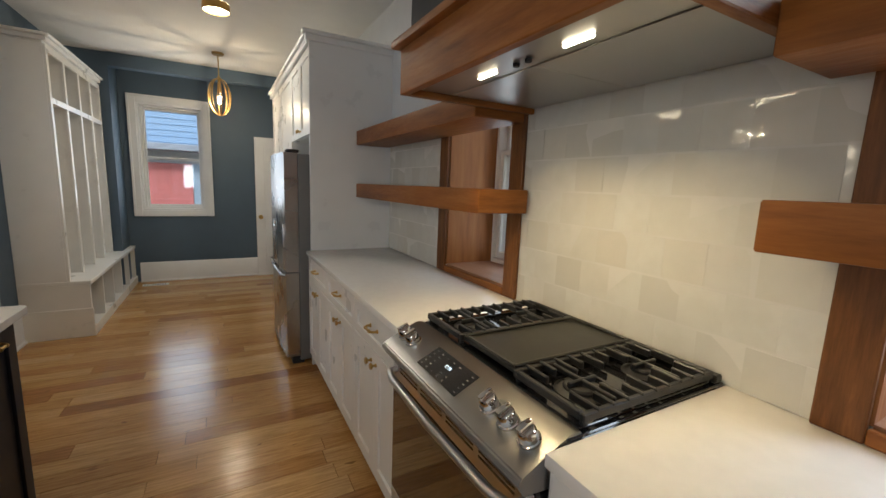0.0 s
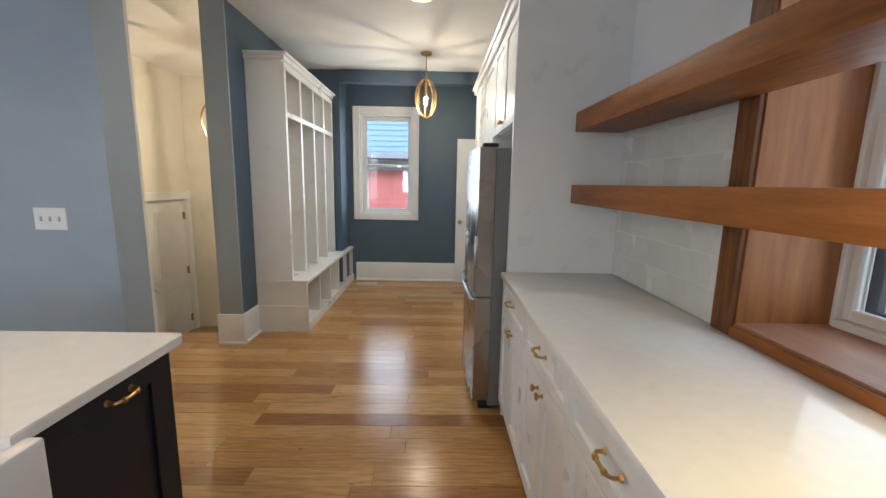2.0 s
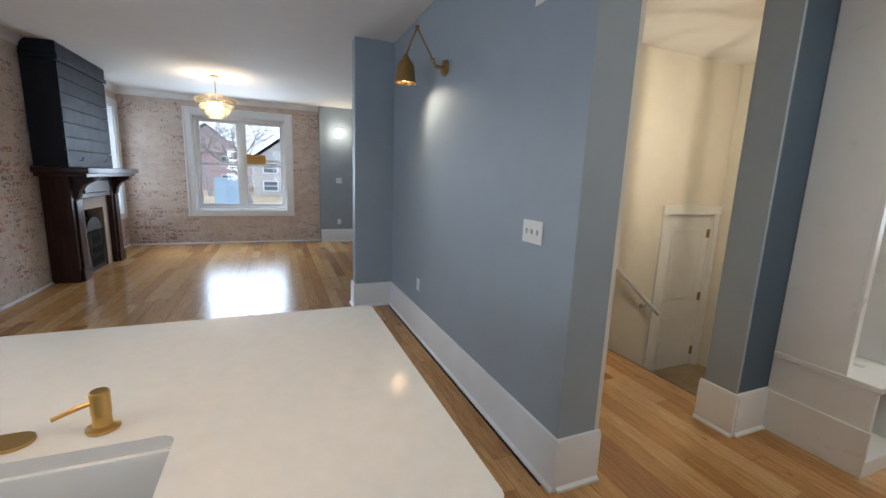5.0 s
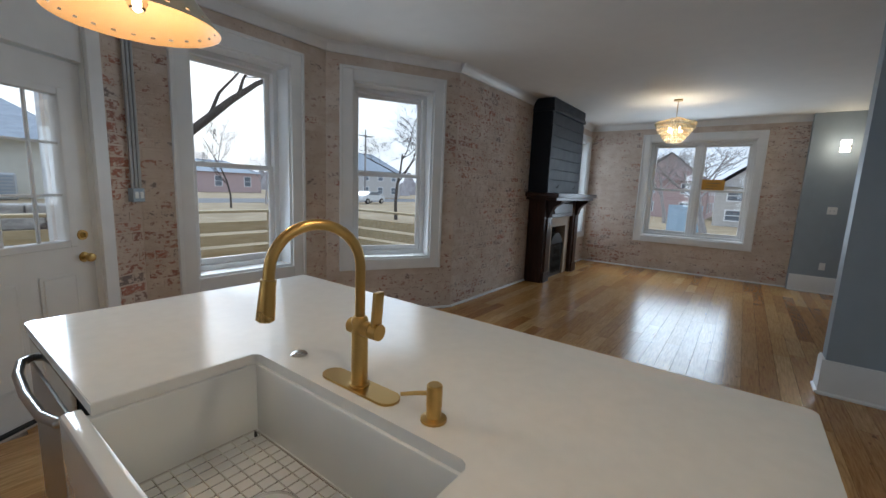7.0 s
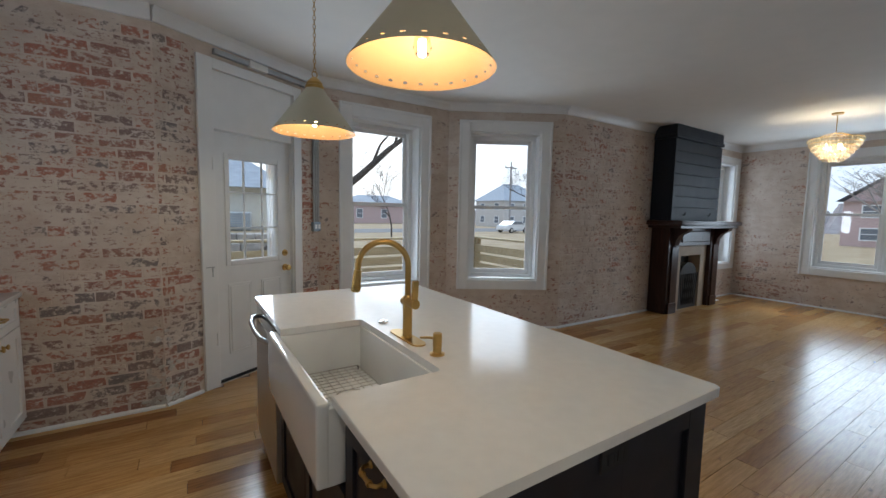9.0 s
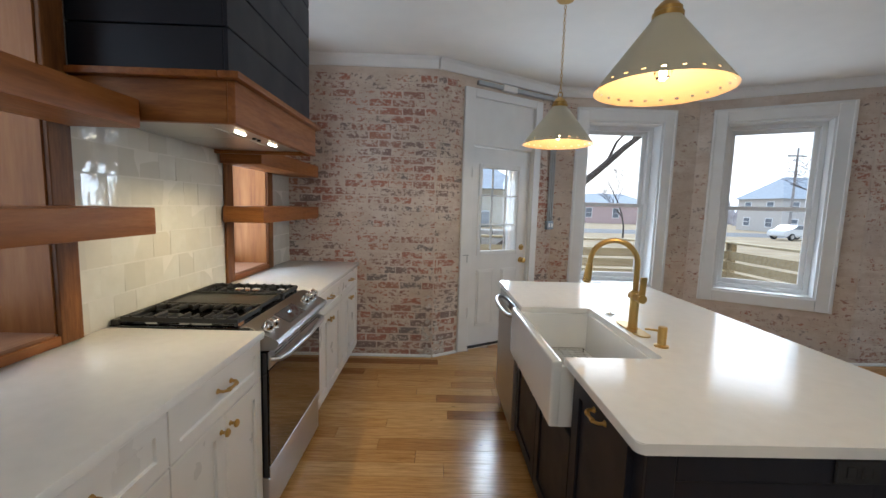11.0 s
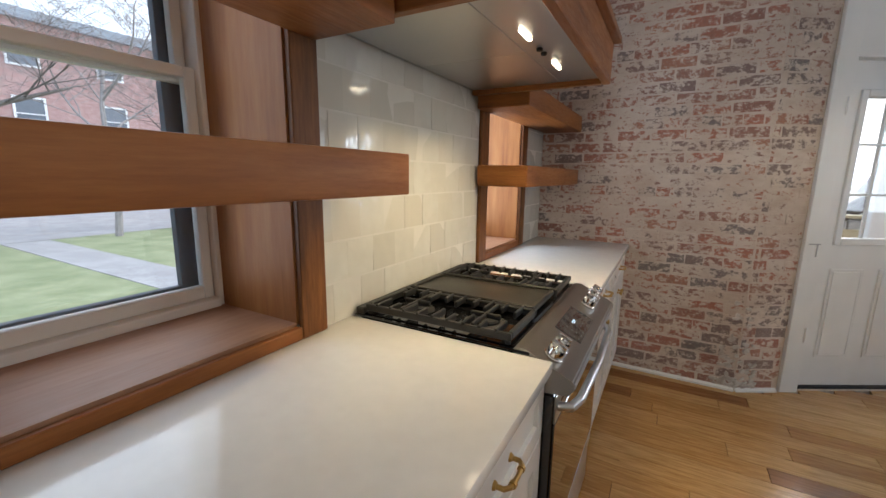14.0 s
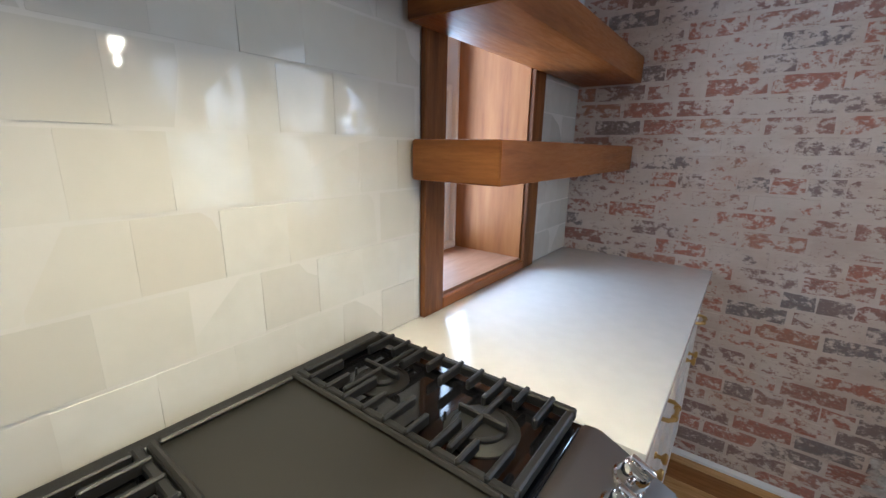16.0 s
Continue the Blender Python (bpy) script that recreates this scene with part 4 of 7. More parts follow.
def fridge():
    ob = thing("fridge", (1.35, 3.96, 0), "dark stainless french door fridge in a white recess", "fridge")
    y0, y1 = 3.51, 4.39
    bm = bmesh.new()
    bx(bm, 1.085, 1.77, y0, y1, 0.03, 1.625, 0.006)
    part("body", bm, plain("fridge_side_grey", (0.20, 0.20, 0.20), 0.45, 0.3, var=0.05), ob)
    ym = (y0 + y1) / 2
    for a, b, lo, hi, nm in ((y0, ym - 0.002, 0.745, 1.63, "door"), (ym + 0.002, y1, 0.745, 1.63, "door"), (y0, y1, 0.07, 0.735, "freezer_drawer")):
        bm = bmesh.new()
        k = 8
        pts = []
        for i in range(k + 1):
            y = a + (b - a) * i / k
            bow = 0.022 * (1 - ((y - ym) / (ym - y0)) ** 2)
            pts.append((1.02 - bow - 0.03, y))
        poly = pts + [(1.082, b), (1.082, a)]
        extrude_poly(bm, poly, "z", lo, hi)
        dr = part(nm, bm, M_STEELV, ob)
        bm = bmesh.new()
        if nm == "door":
            s = -1 if a < ym - 0.1 else 1
            yh = y0 + 0.03 if s < 0 else ym + 0.03
            xh = 1.02 - 0.03 - (0.004 if s < 0 else 0.022)
            bx(bm, xh - 0.012, xh + 0.014, yh - 0.014, yh + 0.014, 0.77, 1.11, 0.006, seg=2)
        else:
            xh = 1.02 - 0.03 - 0.02
            tube(bm, [(xh + 0.02, y0 + 0.04, 0.715), (xh - 0.006, y0 + 0.06, 0.715), (xh - 0.016, ym, 0.715), (xh - 0.006, y1 - 0.06, 0.715), (xh + 0.02, y1 - 0.04, 0.715)], 0.010, 10)
        part("handle", bm, M_STEELV, dr)
    for y in (y0 + 0.06, y1 - 0.06):
        bm = bmesh.new()
        bx(bm, 1.01, 1.10, y - 0.04, y + 0.04, 1.632, 1.655, 0.006)
        part("hinge_cover", bm, M_RUBBER, ob)
    bm = bmesh.new()
    bx(bm, 1.03, 1.12, y0 + 0.02, y1 - 0.02, 0.0, 0.062, 0.004)
    part("toe_grille", bm, M_RUBBER, ob)


fridge()


# ---- shelves and hood ----
def shelf(x0, x1, y0, y1, z0, z1, label):
    ob = thing("floating_shelf", ((x0 + x1) / 2, (y0 + y1) / 2, z0), label, "shelf", "thick wooden shelves")
    bm = bmesh.new()
    e0, e1 = y0, y1
    bx(bm, x0, x1, e0 + 0.002, e1 - 0.002, z0, z1, 0.004, seg=2)
    part("board", bm, M_SHELF_Y, ob)
    for y in (e0, e1 - 0.0015):
        bm = bmesh.new()
        bx(bm, x0 + 0.004, x1 - 0.001, y, y + 0.0019, z0 + 0.004, z1 - 0.004)
        part("end_cap", bm, M_SHELF_X, ob)


shelf(1.507, 1.7645, 1.742, PANEL_Y - 0.002, 1.322, 1.425, "thick cherry stained floating shelf crossing the window")
shelf(1.507, 1.7645, 1.80, PANEL_Y - 0.002, 1.715, 1.818, "thick cherry stained floating shelf crossing the window")
shelf(1.507, 1.7645, -0.448, 0.757, 1.322, 1.425, "short cherry stained floating shelf against the brick")
shelf(1.507, 1.7645, -0.448, 0.775, 1.690, 1.793, "short cherry stained floating shelf against the brick")


def hood():
    ob = thing("range_hood", (1.45, 1.28, 1.75), "black shiplap range hood with a cherry wood band", "range hood")
    x0, y0, y1, z0 = 1.17, 0.778, 1.782, 1.748
    t = 0.03
    bm = bmesh.new()
    bx(bm, x0, x0 + t, y0, y1, z0, 1.905, 0.003)
    part("front_board", bm, M_SHELF_Y, ob)
    for a in (y0, y1 - t):
        bm = bmesh.new()
        bx(bm, x0 + t, 1.78, a, a + t, z0, 1.905, 0.003)
        part("side_board", bm, M_SHELF_X, ob)
    bm = bmesh.new()
    o = 0.028
    bx(bm, x0 - o, x0 + 0.05, y0 - o, y1 + o, 1.905, 1.932, 0.008, seg=2)
    bx(bm, x0 + 0.05, 1.782, y0 - o, y0 + 0.03, 1.905, 1.932, 0.008, seg=2)
    bx(bm, x0 + 0.05, 1.782, y1 - 0.03, y1 + o, 1.905, 1.932, 0.008, seg=2)
    part("top_moulding", bm, M_SHELF_Y, ob)
    bm = bmesh.new()
    bx(bm, x0 + t, 1.775, y0 + t, y1 - t, z0 + 0.022, z0 + 0.035)
    part("liner", bm, M_HOODMETAL, ob, "brushed steel hood liner")
    for lo, hi in ((y0 + 0.05, 1.2785), (1.2815, y1 - 0.05)):
        bm = bmesh.new()
        bx(bm, 1.365, 1.755, lo, hi, z0 + 0.018, z0 + 0.0218, 0.0015)
        part("filter_panel", bm, M_HOODMETAL, ob)
    for c in (1.44, 1.08):
        bm = bmesh.new()
        bx(bm, 1.310, 1.322, c - 0.045, c + 0.045, z0 + 0.015, z0 + 0.0215, 0.002)
        part("led_lamp", bm, M_LED, ob, "lit warm led strip")
    for c in (1.30, 1.25):
        bm = bmesh.new()
        cyl(bm, (1.315, c, z0 + 0.021), (1.315, c, z0 + 0.012), 0.010, 0.009, 14)
        part("button", bm, M_RUBBER, ob)
    # shiplap box above, boards with shadow gaps
    bx0, by0, by1 = 1.20, 0.80, 1.765
    bm = bmesh.new()
    bx(bm, bx0 + 0.018, 1.79, by0 + 0.018, by1 - 0.018, 1.932, CEIL - 0.003)
    part("carcass", bm, M_NAVY, ob)
    z = 1.934
    while z < CEIL - 0.02:
        h = min(0.168, CEIL - 0.004 - z)
        for a, b, c, d in ((bx0, bx0 + 0.017, by0, by1), (bx0 + 0.0175, 1.79, by0, by0 + 0.017), (bx0 + 0.0175, 1.79, by1 - 0.017, by1)):
            bm = bmesh.new()
            bx(bm, a, b, c, d, z, z + h - 0.006, 0.002)
            part("shiplap_board", bm, M_NAVY, ob)
        z += 0.168


hood()
for c in (1.44, 1.08):
    led = area_lamp("hood_led", (1.318, c, 1.755), (1.50, c, 0.9), 0.04, 0.015, 1.8, (1.0, 0.75, 0.40))
    led.data.spread = radians(112)


# ---- the range ----
def gas_range():
    ob = thing("gas_range", (1.45, 1.277, 0), "stainless slide-in gas range with a centre griddle", "range")
    y0, y1 = STOVE_S + 0.003, STOVE_N - 0.003
    yc = (y0 + y1) / 2
    bm = bmesh.new()
    bx(bm, 1.17, 1.77, y0 + 0.004, y1 - 0.004, 0.04, 0.905, 0.003)
    part("body", bm, M_ENAMEL, ob)
    # front control panel, sloping
    bm = bmesh.new()
    prof = [(1.235, 0.927), (1.205, 0.930), (1.075, 0.868), (1.068, 0.855), (1.085, 0.828), (1.17, 0.820), (1.235, 0.905)]
    extrude_poly(bm, prof, "y", y0, y1)
    bmesh.ops.bevel(bm, geom=[e for e in bm.edges if abs(e.verts[0].co.y - e.verts[1].co.y) > 0.1], offset=0.004, segments=2, affect="EDGES")
    cp = part("control_panel", bm, M_RANGESTEEL, ob, "brushed stainless control panel")
    # local frame on the slope: x backwards along the slope, z out of it
    S = Matrix(((0.9026, 0, -0.4305, 1.075), (0, 1, 0, 0), (0.4305, 0, 0.9026, 0.868), (0, 0, 0, 1)))
    bm = bmesh.new()
    bx(bm, 0.030, 0.118, yc - 0.075, yc + 0.155, 0.0003, 0.0022, 0.001, S)
    disp = part("touch_panel", bm, M_BLACKGLASS, cp, "black glass touch panel")
    bm = bmesh.new()
    bx(bm, 0.066, 0.098, yc + 0.015, yc + 0.062, 0.0022, 0.0026, 0, S)
    part("clock_window", bm, M_BLACKGLASS, disp)
    # clock digits 10:08 in seven segments
    bm = bmesh.new()
    segs = {"1": "bc", "0": "abcdef", "8": "abcdefg"}

    def digit(ch, v, x0_):
        w, h, k = 0.0048, 0.011, 0.0011
        box = {"a": (0, w, h - k, h), "d": (0, w, 0, k), "g": (0, w, h / 2 - k / 2, h / 2 + k / 2), "f": (0, k, h / 2, h), "e": (0, k, 0, h / 2), "b": (w - k, w, h / 2, h), "c": (w - k, w, 0, h / 2)}
        for s_ in segs[ch]:
            a, b, lo, hi = box[s_]
            bx(bm, x0_ + lo, x0_ + hi, v - b, v - a, 0.0026, 0.0029, 0, S)

    for i, ch in enumerate("1008"):
        digit(ch, yc + 0.055 - 0.0085 * i - (0.002 if i > 1 else 0), 0.076)
    part("clock_digits", bm, M_DIGIT, disp, "lit white clock digits")
    bm = bmesh.new()
    rnd = random.Random(3)
    for r in range(5):
        for c in range(7):
            if 2 <= r <= 3 and 2 <= c <= 4:
                continue
            v = yc + 0.142 - c * 0.033
            u = 0.038 + r * 0.016
            if rnd.random() < 0.75:
                bx(bm, u, u + 0.0035, v - 0.010 * rnd.uniform(0.5, 1), v, 0.0022, 0.0025, 0, S)
    tagged(part("button_marks", bm, M_PRINT, disp), kind="stuff")
    for y in (y1 - 0.055, y1 - 0.115, y0 + 0.20, y0 + 0.128, y0 + 0.056):
        bm = bmesh.new()
        lathe(bm, [(0.027, 0.0), (0.027, 0.006), (0.024, 0.008), (0.0225, 0.030), (0.020, 0.034), (0.0, 0.035)], (0.075, y, 0), 24, S)
        bx(bm, 0.055, 0.095, y - 0.007, y + 0.007, 0.030, 0.046, 0.004, S, 2)
        part("burner_knob", bm, M_CHROME, cp, "polished metal burner knob")
    # cooktop
    bm = bmesh.new()
    bx(bm, 1.19, 1.782, y0 - 0.004, y1 + 0.004, 0.9145, 0.922, 0.003)
    bx(bm, 1.236, 1.77, y0 + 0.012, y1 - 0.012, 0.922, 0.926, 0.002)
    part("cooktop", bm, M_ENAMEL, ob, "glossy black enamel cooktop")
    bm = bmesh.new()
    bx(bm, 1.745, 1.778, y0, y1, 0.922, 0.945, 0.004)
    for i in range(9):
        y = y0 + 0.03 + i * (y1 - y0 - 0.06) / 8
        bx(bm, 1.7435, 1.755, y - 0.006, y + 0.006, 0.9455, 0.951, 0.002)
    part("rear_vent", bm, M_IRON, ob)
    third = (y1 - y0) / 3
    zg = 0.958
    x0, x1 = 1.245, 1.742
    for k in (0, 2):
        a, b = y0 + 0.006 + k * third, y0 + (k + 1) * third - 0.006
        bm = bmesh.new()
        t = 0.0075
        bx(bm, x0, x1, a, a + 2 * t, zg - 0.022, zg, 0.003)
        bx(bm, x0, x1, b - 2 * t, b, zg - 0.022, zg, 0.003)
        bx(bm, x0, x0 + 2 * t, a + 2 * t, b - 2 * t, zg - 0.022, zg, 0.003)
        bx(bm, x1 - 2 * t, x1, a + 2 * t, b - 2 * t, zg - 0.022, zg, 0.003)
        for i in range(9):
            x = x0 + 0.045 + i * (x1 - x0 - 0.09) / 8
            reach = 0.085 if i % 2 == 0 else 0.06
            for s, e in ((a, a + reach), (b - reach, b)):
                bx(bm, x - 0.005, x + 0.005, s, e, zg - 0.016, zg + 0.006, 0.003)
        for x in (x0 + 0.125, x1 - 0.125):
            bx(bm, x - 0.05, x + 0.05, (a + b) / 2 - 0.005, (a + b) / 2 + 0.005, zg - 0.014, zg + 0.003, 0.003)
            bx(bm, x - 0.005, x + 0.005, a + 0.02, b - 0.02, zg - 0.014, zg + 0.002, 0.003)
        for x in (x0 + 0.012, x1 - 0.012):
            for y in (a + 0.012, b - 0.012):
                cyl(bm, (x, y, 0.925), (x, y, zg - 0.02), 0.008, 0.008, 10)
        part("grate", bm, M_IRON, ob, "cast iron grate")
        for x, r in ((x0 + 0.125, 0.046), (x1 - 0.125, 0.036)):
            bm = bmesh.new()
            lathe(bm, [(r + 0.012, 0.925), (r + 0.012, 0.931), (r, 0.934), (r, 0.940), (r - 0.004, 0.945), (0, 0.946)], (x, (a + b) / 2, 0), 28)
            part("burner_cap", bm, M_IRON, ob)
            bm = bmesh.new()
            lathe(bm, [(r + 0.022, 0.9255), (r + 0.022, 0.929), (r + 0.012, 0.932)], (x, (a + b) / 2, 0), 28)
            cyl(bm, (x + r + 0.02, (a + b) / 2 + 0.02, 0.925), (x + r + 0.02, (a + b) / 2 + 0.02, 0.943), 0.004, 0.003, 8)
            part("burner_ring", bm, M_IRON, ob)
    a, b = y0 + third - 0.003, y0 + 2 * third + 0.003
    bm = bmesh.new()
    bx(bm, x0 + 0.01, x1 - 0.005, a, b, zg - 0.020, zg - 0.004, 0.006, seg=2)
    bx(bm, x0 + 0.012, x1 - 0.007, a + 0.002, a + 0.014, zg - 0.004, zg + 0.005, 0.004)
    bx(bm, x0 + 0.012, x1 - 0.007, b - 0.014, b - 0.002, zg - 0.004, zg + 0.005, 0.004)
    bx(bm, x1 - 0.022, x1 - 0.007, a + 0.014, b - 0.014, zg - 0.004, zg + 0.005, 0.004)
    bx(bm, x0 + 0.012, x0 + 0.027, a + 0.014, b - 0.014, zg - 0.004, zg + 0.001, 0.003)
    for x in (x0 + 0.04, x1 - 0.04):
        for y in (a + 0.03, b - 0.03):
            cyl(bm, (x, y, 0.925), (x, y, zg - 0.019), 0.009, 0.009, 10)
    part("griddle", bm, M_GRIDDLE, ob, "dark coated centre griddle")
    # oven door
    bm = bmesh.new()
    bx(bm, 1.120, 1.168, y0 + 0.004, y1 - 0.004, 0.235, 0.815, 0.004)
    door = part("oven_door", bm, M_ENAMEL, ob, "oven door with black sides")
    bm = bmesh.new()
    bx(bm, 1.115, 1.1198, y0 + 0.004, y1 - 0.004, 0.235, 0.288, 0.002)
    part("lower_trim", bm, M_STEEL, door, "stainless strip below the glass")
    bm = bmesh.new()
    bx(bm, 1.115, 1.1198, y0 + 0.004, y1 - 0.004, 0.737, 0.815, 0.002)
    part("upper_trim", bm, M_STEEL, door, "stainless strip with vent slots")
    bm = bmesh.new()
    bx(bm, 1.115, 1.1198, y0 + 0.004, y1 - 0.004, 0.290, 0.735, 0.002)
    part("oven_window", bm, M_BLACKGLASS, door, "dark reflective oven glass")
    bm = bmesh.new()
    for i in range(4):
        for j in range(2):
            ys = y0 + 0.06 + i * 0.165
            bx(bm, 1.1135, 1.1165, ys, ys + 0.14, 0.788 - j * 0.014, 0.794 - j * 0.014)
    part("vent_slots", bm, M_ENAMEL, door)
    bm = bmesh.new()
    zz = 0.775
    tube(bm, [(1.118, y0 + 0.035, zz), (1.085, y0 + 0.045, zz), (1.070, y0 + 0.10, zz), (1.062, yc, zz), (1.070, y1 - 0.10, zz), (1.085, y1 - 0.045, zz), (1.118, y1 - 0.035, zz)], 0.013, 12)
    part("oven_handle", bm, M_STEEL, door, "curved stainless oven handle")
    bm = bmesh.new()
    bx(bm, 1.122, 1.168, y0 + 0.004, y1 - 0.004, 0.05, 0.228, 0.004)
    part("storage_drawer", bm, M_STEEL, ob)
    bm = bmesh.new()
    bx(bm, 1.19, 1.6, y0 + 0.03, y1 - 0.03, 0.0, 0.042)
    part("toe_base", bm, M_RUBBER, ob)


gas_range()


# ---- the island ----
IX0, IX1, IY0, IY1 = -1.18, -0.085, 0.327, 2.443
SINK = (-0.467, 1.130, 1.888)


def island():
    fx = -0.125
    # unit under the sink
    m = east_face(1.945, fx)
    ob = thing("sink_cabinet", (-0.4, 1.5, 0), "black navy sink base cabinet with two doors", "cabinet", "island cabinets")
    bm = bmesh.new()
    bx(bm, 0, 0.94, -0.60, -0.001, 0.10, 0.64, 0, m)
    bx(bm, 0, 0.94, -0.60, -0.06, 0, 0.10, 0, m)
    bx(bm, 0, 0.055, -0.60, -0.001, 0.64, 0.883, 0, m)
    bx(bm, 0.815, 0.94, -0.60, -0.001, 0.64, 0.883, 0, m)
    part("body", bm, M_NAVY, ob)
    for k in range(2):
        bm = bmesh.new()
        shaker(bm, m, k * 0.47 + 0.003, (k + 1) * 0.47 - 0.003, 0.11, 0.63)
        d = part("door", bm, M_NAVY, ob)
        part("knob", knob(m, 0.44 if k == 0 else 0.50, 0.585, 0.02), M_BRASS, d, "brass knob")
    # pull-out unit at the end
    ob = thing("bin_cabinet", (-0.4, 2.17, 0), "black navy pull-out cabinet with a brass pull", "cabinet", "island cabinets")
    m = east_face(IY1 - 0.04, fx)
    w = IY1 - 0.04 - 1.947
    bm = bmesh.new()
    bx(bm, 0, w, -0.60, 0, 0.10, 0.883, 0, m)
    bx(bm, 0, w, -0.60, -0.06, 0, 0.10, 0, m)
    part("body", bm, M_NAVY, ob)
    bm = bmesh.new()
    shaker(bm, m, 0.045, w - 0.003, 0.11, 0.872)
    d = part("door", bm, M_NAVY, ob)
    part("pull", pull(m, 0.020 + (w - 0.048) / 2, 0.838, 0.02, 0.082), M_BRASS, d, "brushed brass pull")
    # back half of the island
    ob = thing("kitchen_island", (-0.95, 1.4, 0), "black navy island back with a panelled end", "cabinet", "island cabinets")
    bm = bmesh.new()
    bx(bm, IX0 + 0.04, fx - 0.602, IY0 + 0.03, IY1 - 0.041, 0, 0.883)
    part("body", bm, M_NAVY, ob)
    bm = bmesh.new()
    mm = Matrix(((-1, 0, 0, fx), (0, 1, 0, IY1 - 0.0405), (0, 0, 1, 0), (0, 0, 0, 1)))
    w = fx - (IX0 + 0.04)
    for a, b, lo, hi in ((0, 0.075, 0, 0.883), (w - 0.10, w, 0, 0.883), (0.075, w - 0.10, 0.80, 0.883), (0.075, w - 0.10, 0, 0.12)):
        bx(bm, a, b, 0, 0.016, lo, hi, 0.002, mm)
    part("end_frame", bm, M_NAVY, ob)
    bm = bmesh.new()
    bx(bm, 0.47, 0.585, 0.016, 0.024, 0.805, 0.870, 0.003, mm)
    out = part("power_outlet", bm, M_RUBBER, ob, "black outlet plate")
    bm = bmesh.new()
    for a in (0.495, 0.535):
        bx(bm, a, a + 0.026, 0.024, 0.026, 0.822, 0.853, 0.002, mm)
    part("socket", bm, M_RUBBER, out)
    # dishwasher
    ob = thing("dishwasher", (-0.4, 0.72, 0), "stainless dishwasher with a curved bar handle", "dishwasher")
    bm = bmesh.new()
    bx(bm, -0.72, -0.135, 0.395, 1.000, 0.08, 0.882)
    bx(bm, -0.72, -0.19, 0.395, 1.000, 0.0, 0.08)
    part("body", bm, M_RUBBER, ob)
    bm = bmesh.new()
    bx(bm, -0.134, -0.082, 0.398, 0.997, 0.095, 0.80, 0.004)
    d = part("door", bm, M_STEEL, ob)
    bm = bmesh.new()
    bx(bm, -0.134, -0.086, 0.398, 0.997, 0.802, 0.880, 0.003)
    part("control_strip", bm, M_BLACKGLASS, ob)
    bm = bmesh.new()
    tube(bm, [(-0.084, 0.425, 0.815), (-0.056, 0.44, 0.812), (-0.038, 0.53, 0.806), (-0.032, 0.70, 0.804), (-0.038, 0.87, 0.806), (-0.056, 0.955, 0.812), (-0.084, 0.97, 0.815)], 0.013, 12)
    part("handle", bm, M_STEEL, d, "curved bar handle")
    bm = bmesh.new()
    cyl(bm, (-0.15, 0.42, 0), (-0.15, 0.42, 0.09), 0.016, 0.012, 12)
    part("levelling_foot", bm, M_RUBBER, ob)
    bm = bmesh.new()
    bx(bm, -0.72, fx, IY0 + 0.03, 0.393, 0, 0.883, 0.001)
    single("island_end_panel", bm, M_NAVY, "black navy end panel beside the dishwasher", "cabinet panel", "island cabinets", at=(-0.4, 0.37, 0))
    # worktop with the sink cut-out, rounded outer corners
    bm = bmesh.new()
    sx, s0, s1 = SINK
    r = 0.02

    def arc(cx, cy, a0):
        return [(cx + r * math.cos(radians(a0 + 15 * i)), cy + r * math.sin(radians(a0 + 15 * i))) for i in range(7)]
    poly = arc(IX0 + r, IY0 + r, 180) + arc(IX1 - r, IY0 + r, 270) + [(IX1, s0), (sx + r, s0)]
    poly += [(sx + r - r * math.sin(radians(15 * i)), s0 + r - r * math.cos(radians(15 * i))) for i in range(1, 7)]
    poly += [(sx + r - r * math.cos(radians(15 * i)), s1 - r + r * math.sin(radians(15 * i))) for i in range(0, 7)]
    poly += [(IX1, s1)] + arc(IX1 - r, IY1 - r, 0) + arc(IX0 + r, IY1 - r, 90)
    lo = [bm.verts.new((x, y, 0.884)) for x, y in poly]
    hi = [bm.verts.new((x, y, 0.914)) for x, y in poly]
    k = len(poly)
    bm.faces.new(lo[::-1])
    bm.faces.new(hi)
    for i in range(k):
        bm.faces.new((lo[i], lo[(i + 1) % k], hi[(i + 1) % k], hi[i]))
    bmesh.ops.bevel(bm, geom=[e for e in bm.edges if abs(e.verts[0].co.z - e.verts[1].co.z) < 0.001], offset=0.0025, segments=2, affect="EDGES")
    single("island_worktop", bm, M_QUARTZ, "white quartz island worktop with a sink cut-out", "worktop", at=(-0.63, 1.4, 0.884))
    # farmhouse sink
    ob = thing("farmhouse_sink", (-0.27, 1.51, 0.64), "white fireclay apron sink with a wire grid", "sink")
    bm = bmesh.new()
    x0, x1, y0, y1 = sx - 0.02, -0.035, s0 - 0.018, s1 + 0.018
    t = 0.028
    zt, zb = 0.8835, 0.645
    bx(bm, x0, x0 + t, y0, y1, zb, zt, 0.006, seg=2)
    part("basin_back", bm, M_PORC, ob)
    for a, b in ((y0, y0 + t), (y1 - t, y1)):
        bm = bmesh.new()
        bx(bm, x0 + t - 0.004, x1 - 0.03, a, b, zb, zt, 0.006, seg=2)
        part("basin_side", bm, M_PORC, ob)
    bm = bmesh.new()
    bx(bm, x0 + t - 0.006, x1 - 0.006, y0 + t - 0.006, y1 - t + 0.006, zb, zb + 0.03, 0.004)
    part("basin_floor", bm, M_PORC, ob)
    bm = bmesh.new()
    bx(bm, x1 - 0.04, x1, s0 - 0.02, s1 + 0.02, zb, 0.905, 0.012, seg=4)
    part("apron", bm, M_PORC, ob)
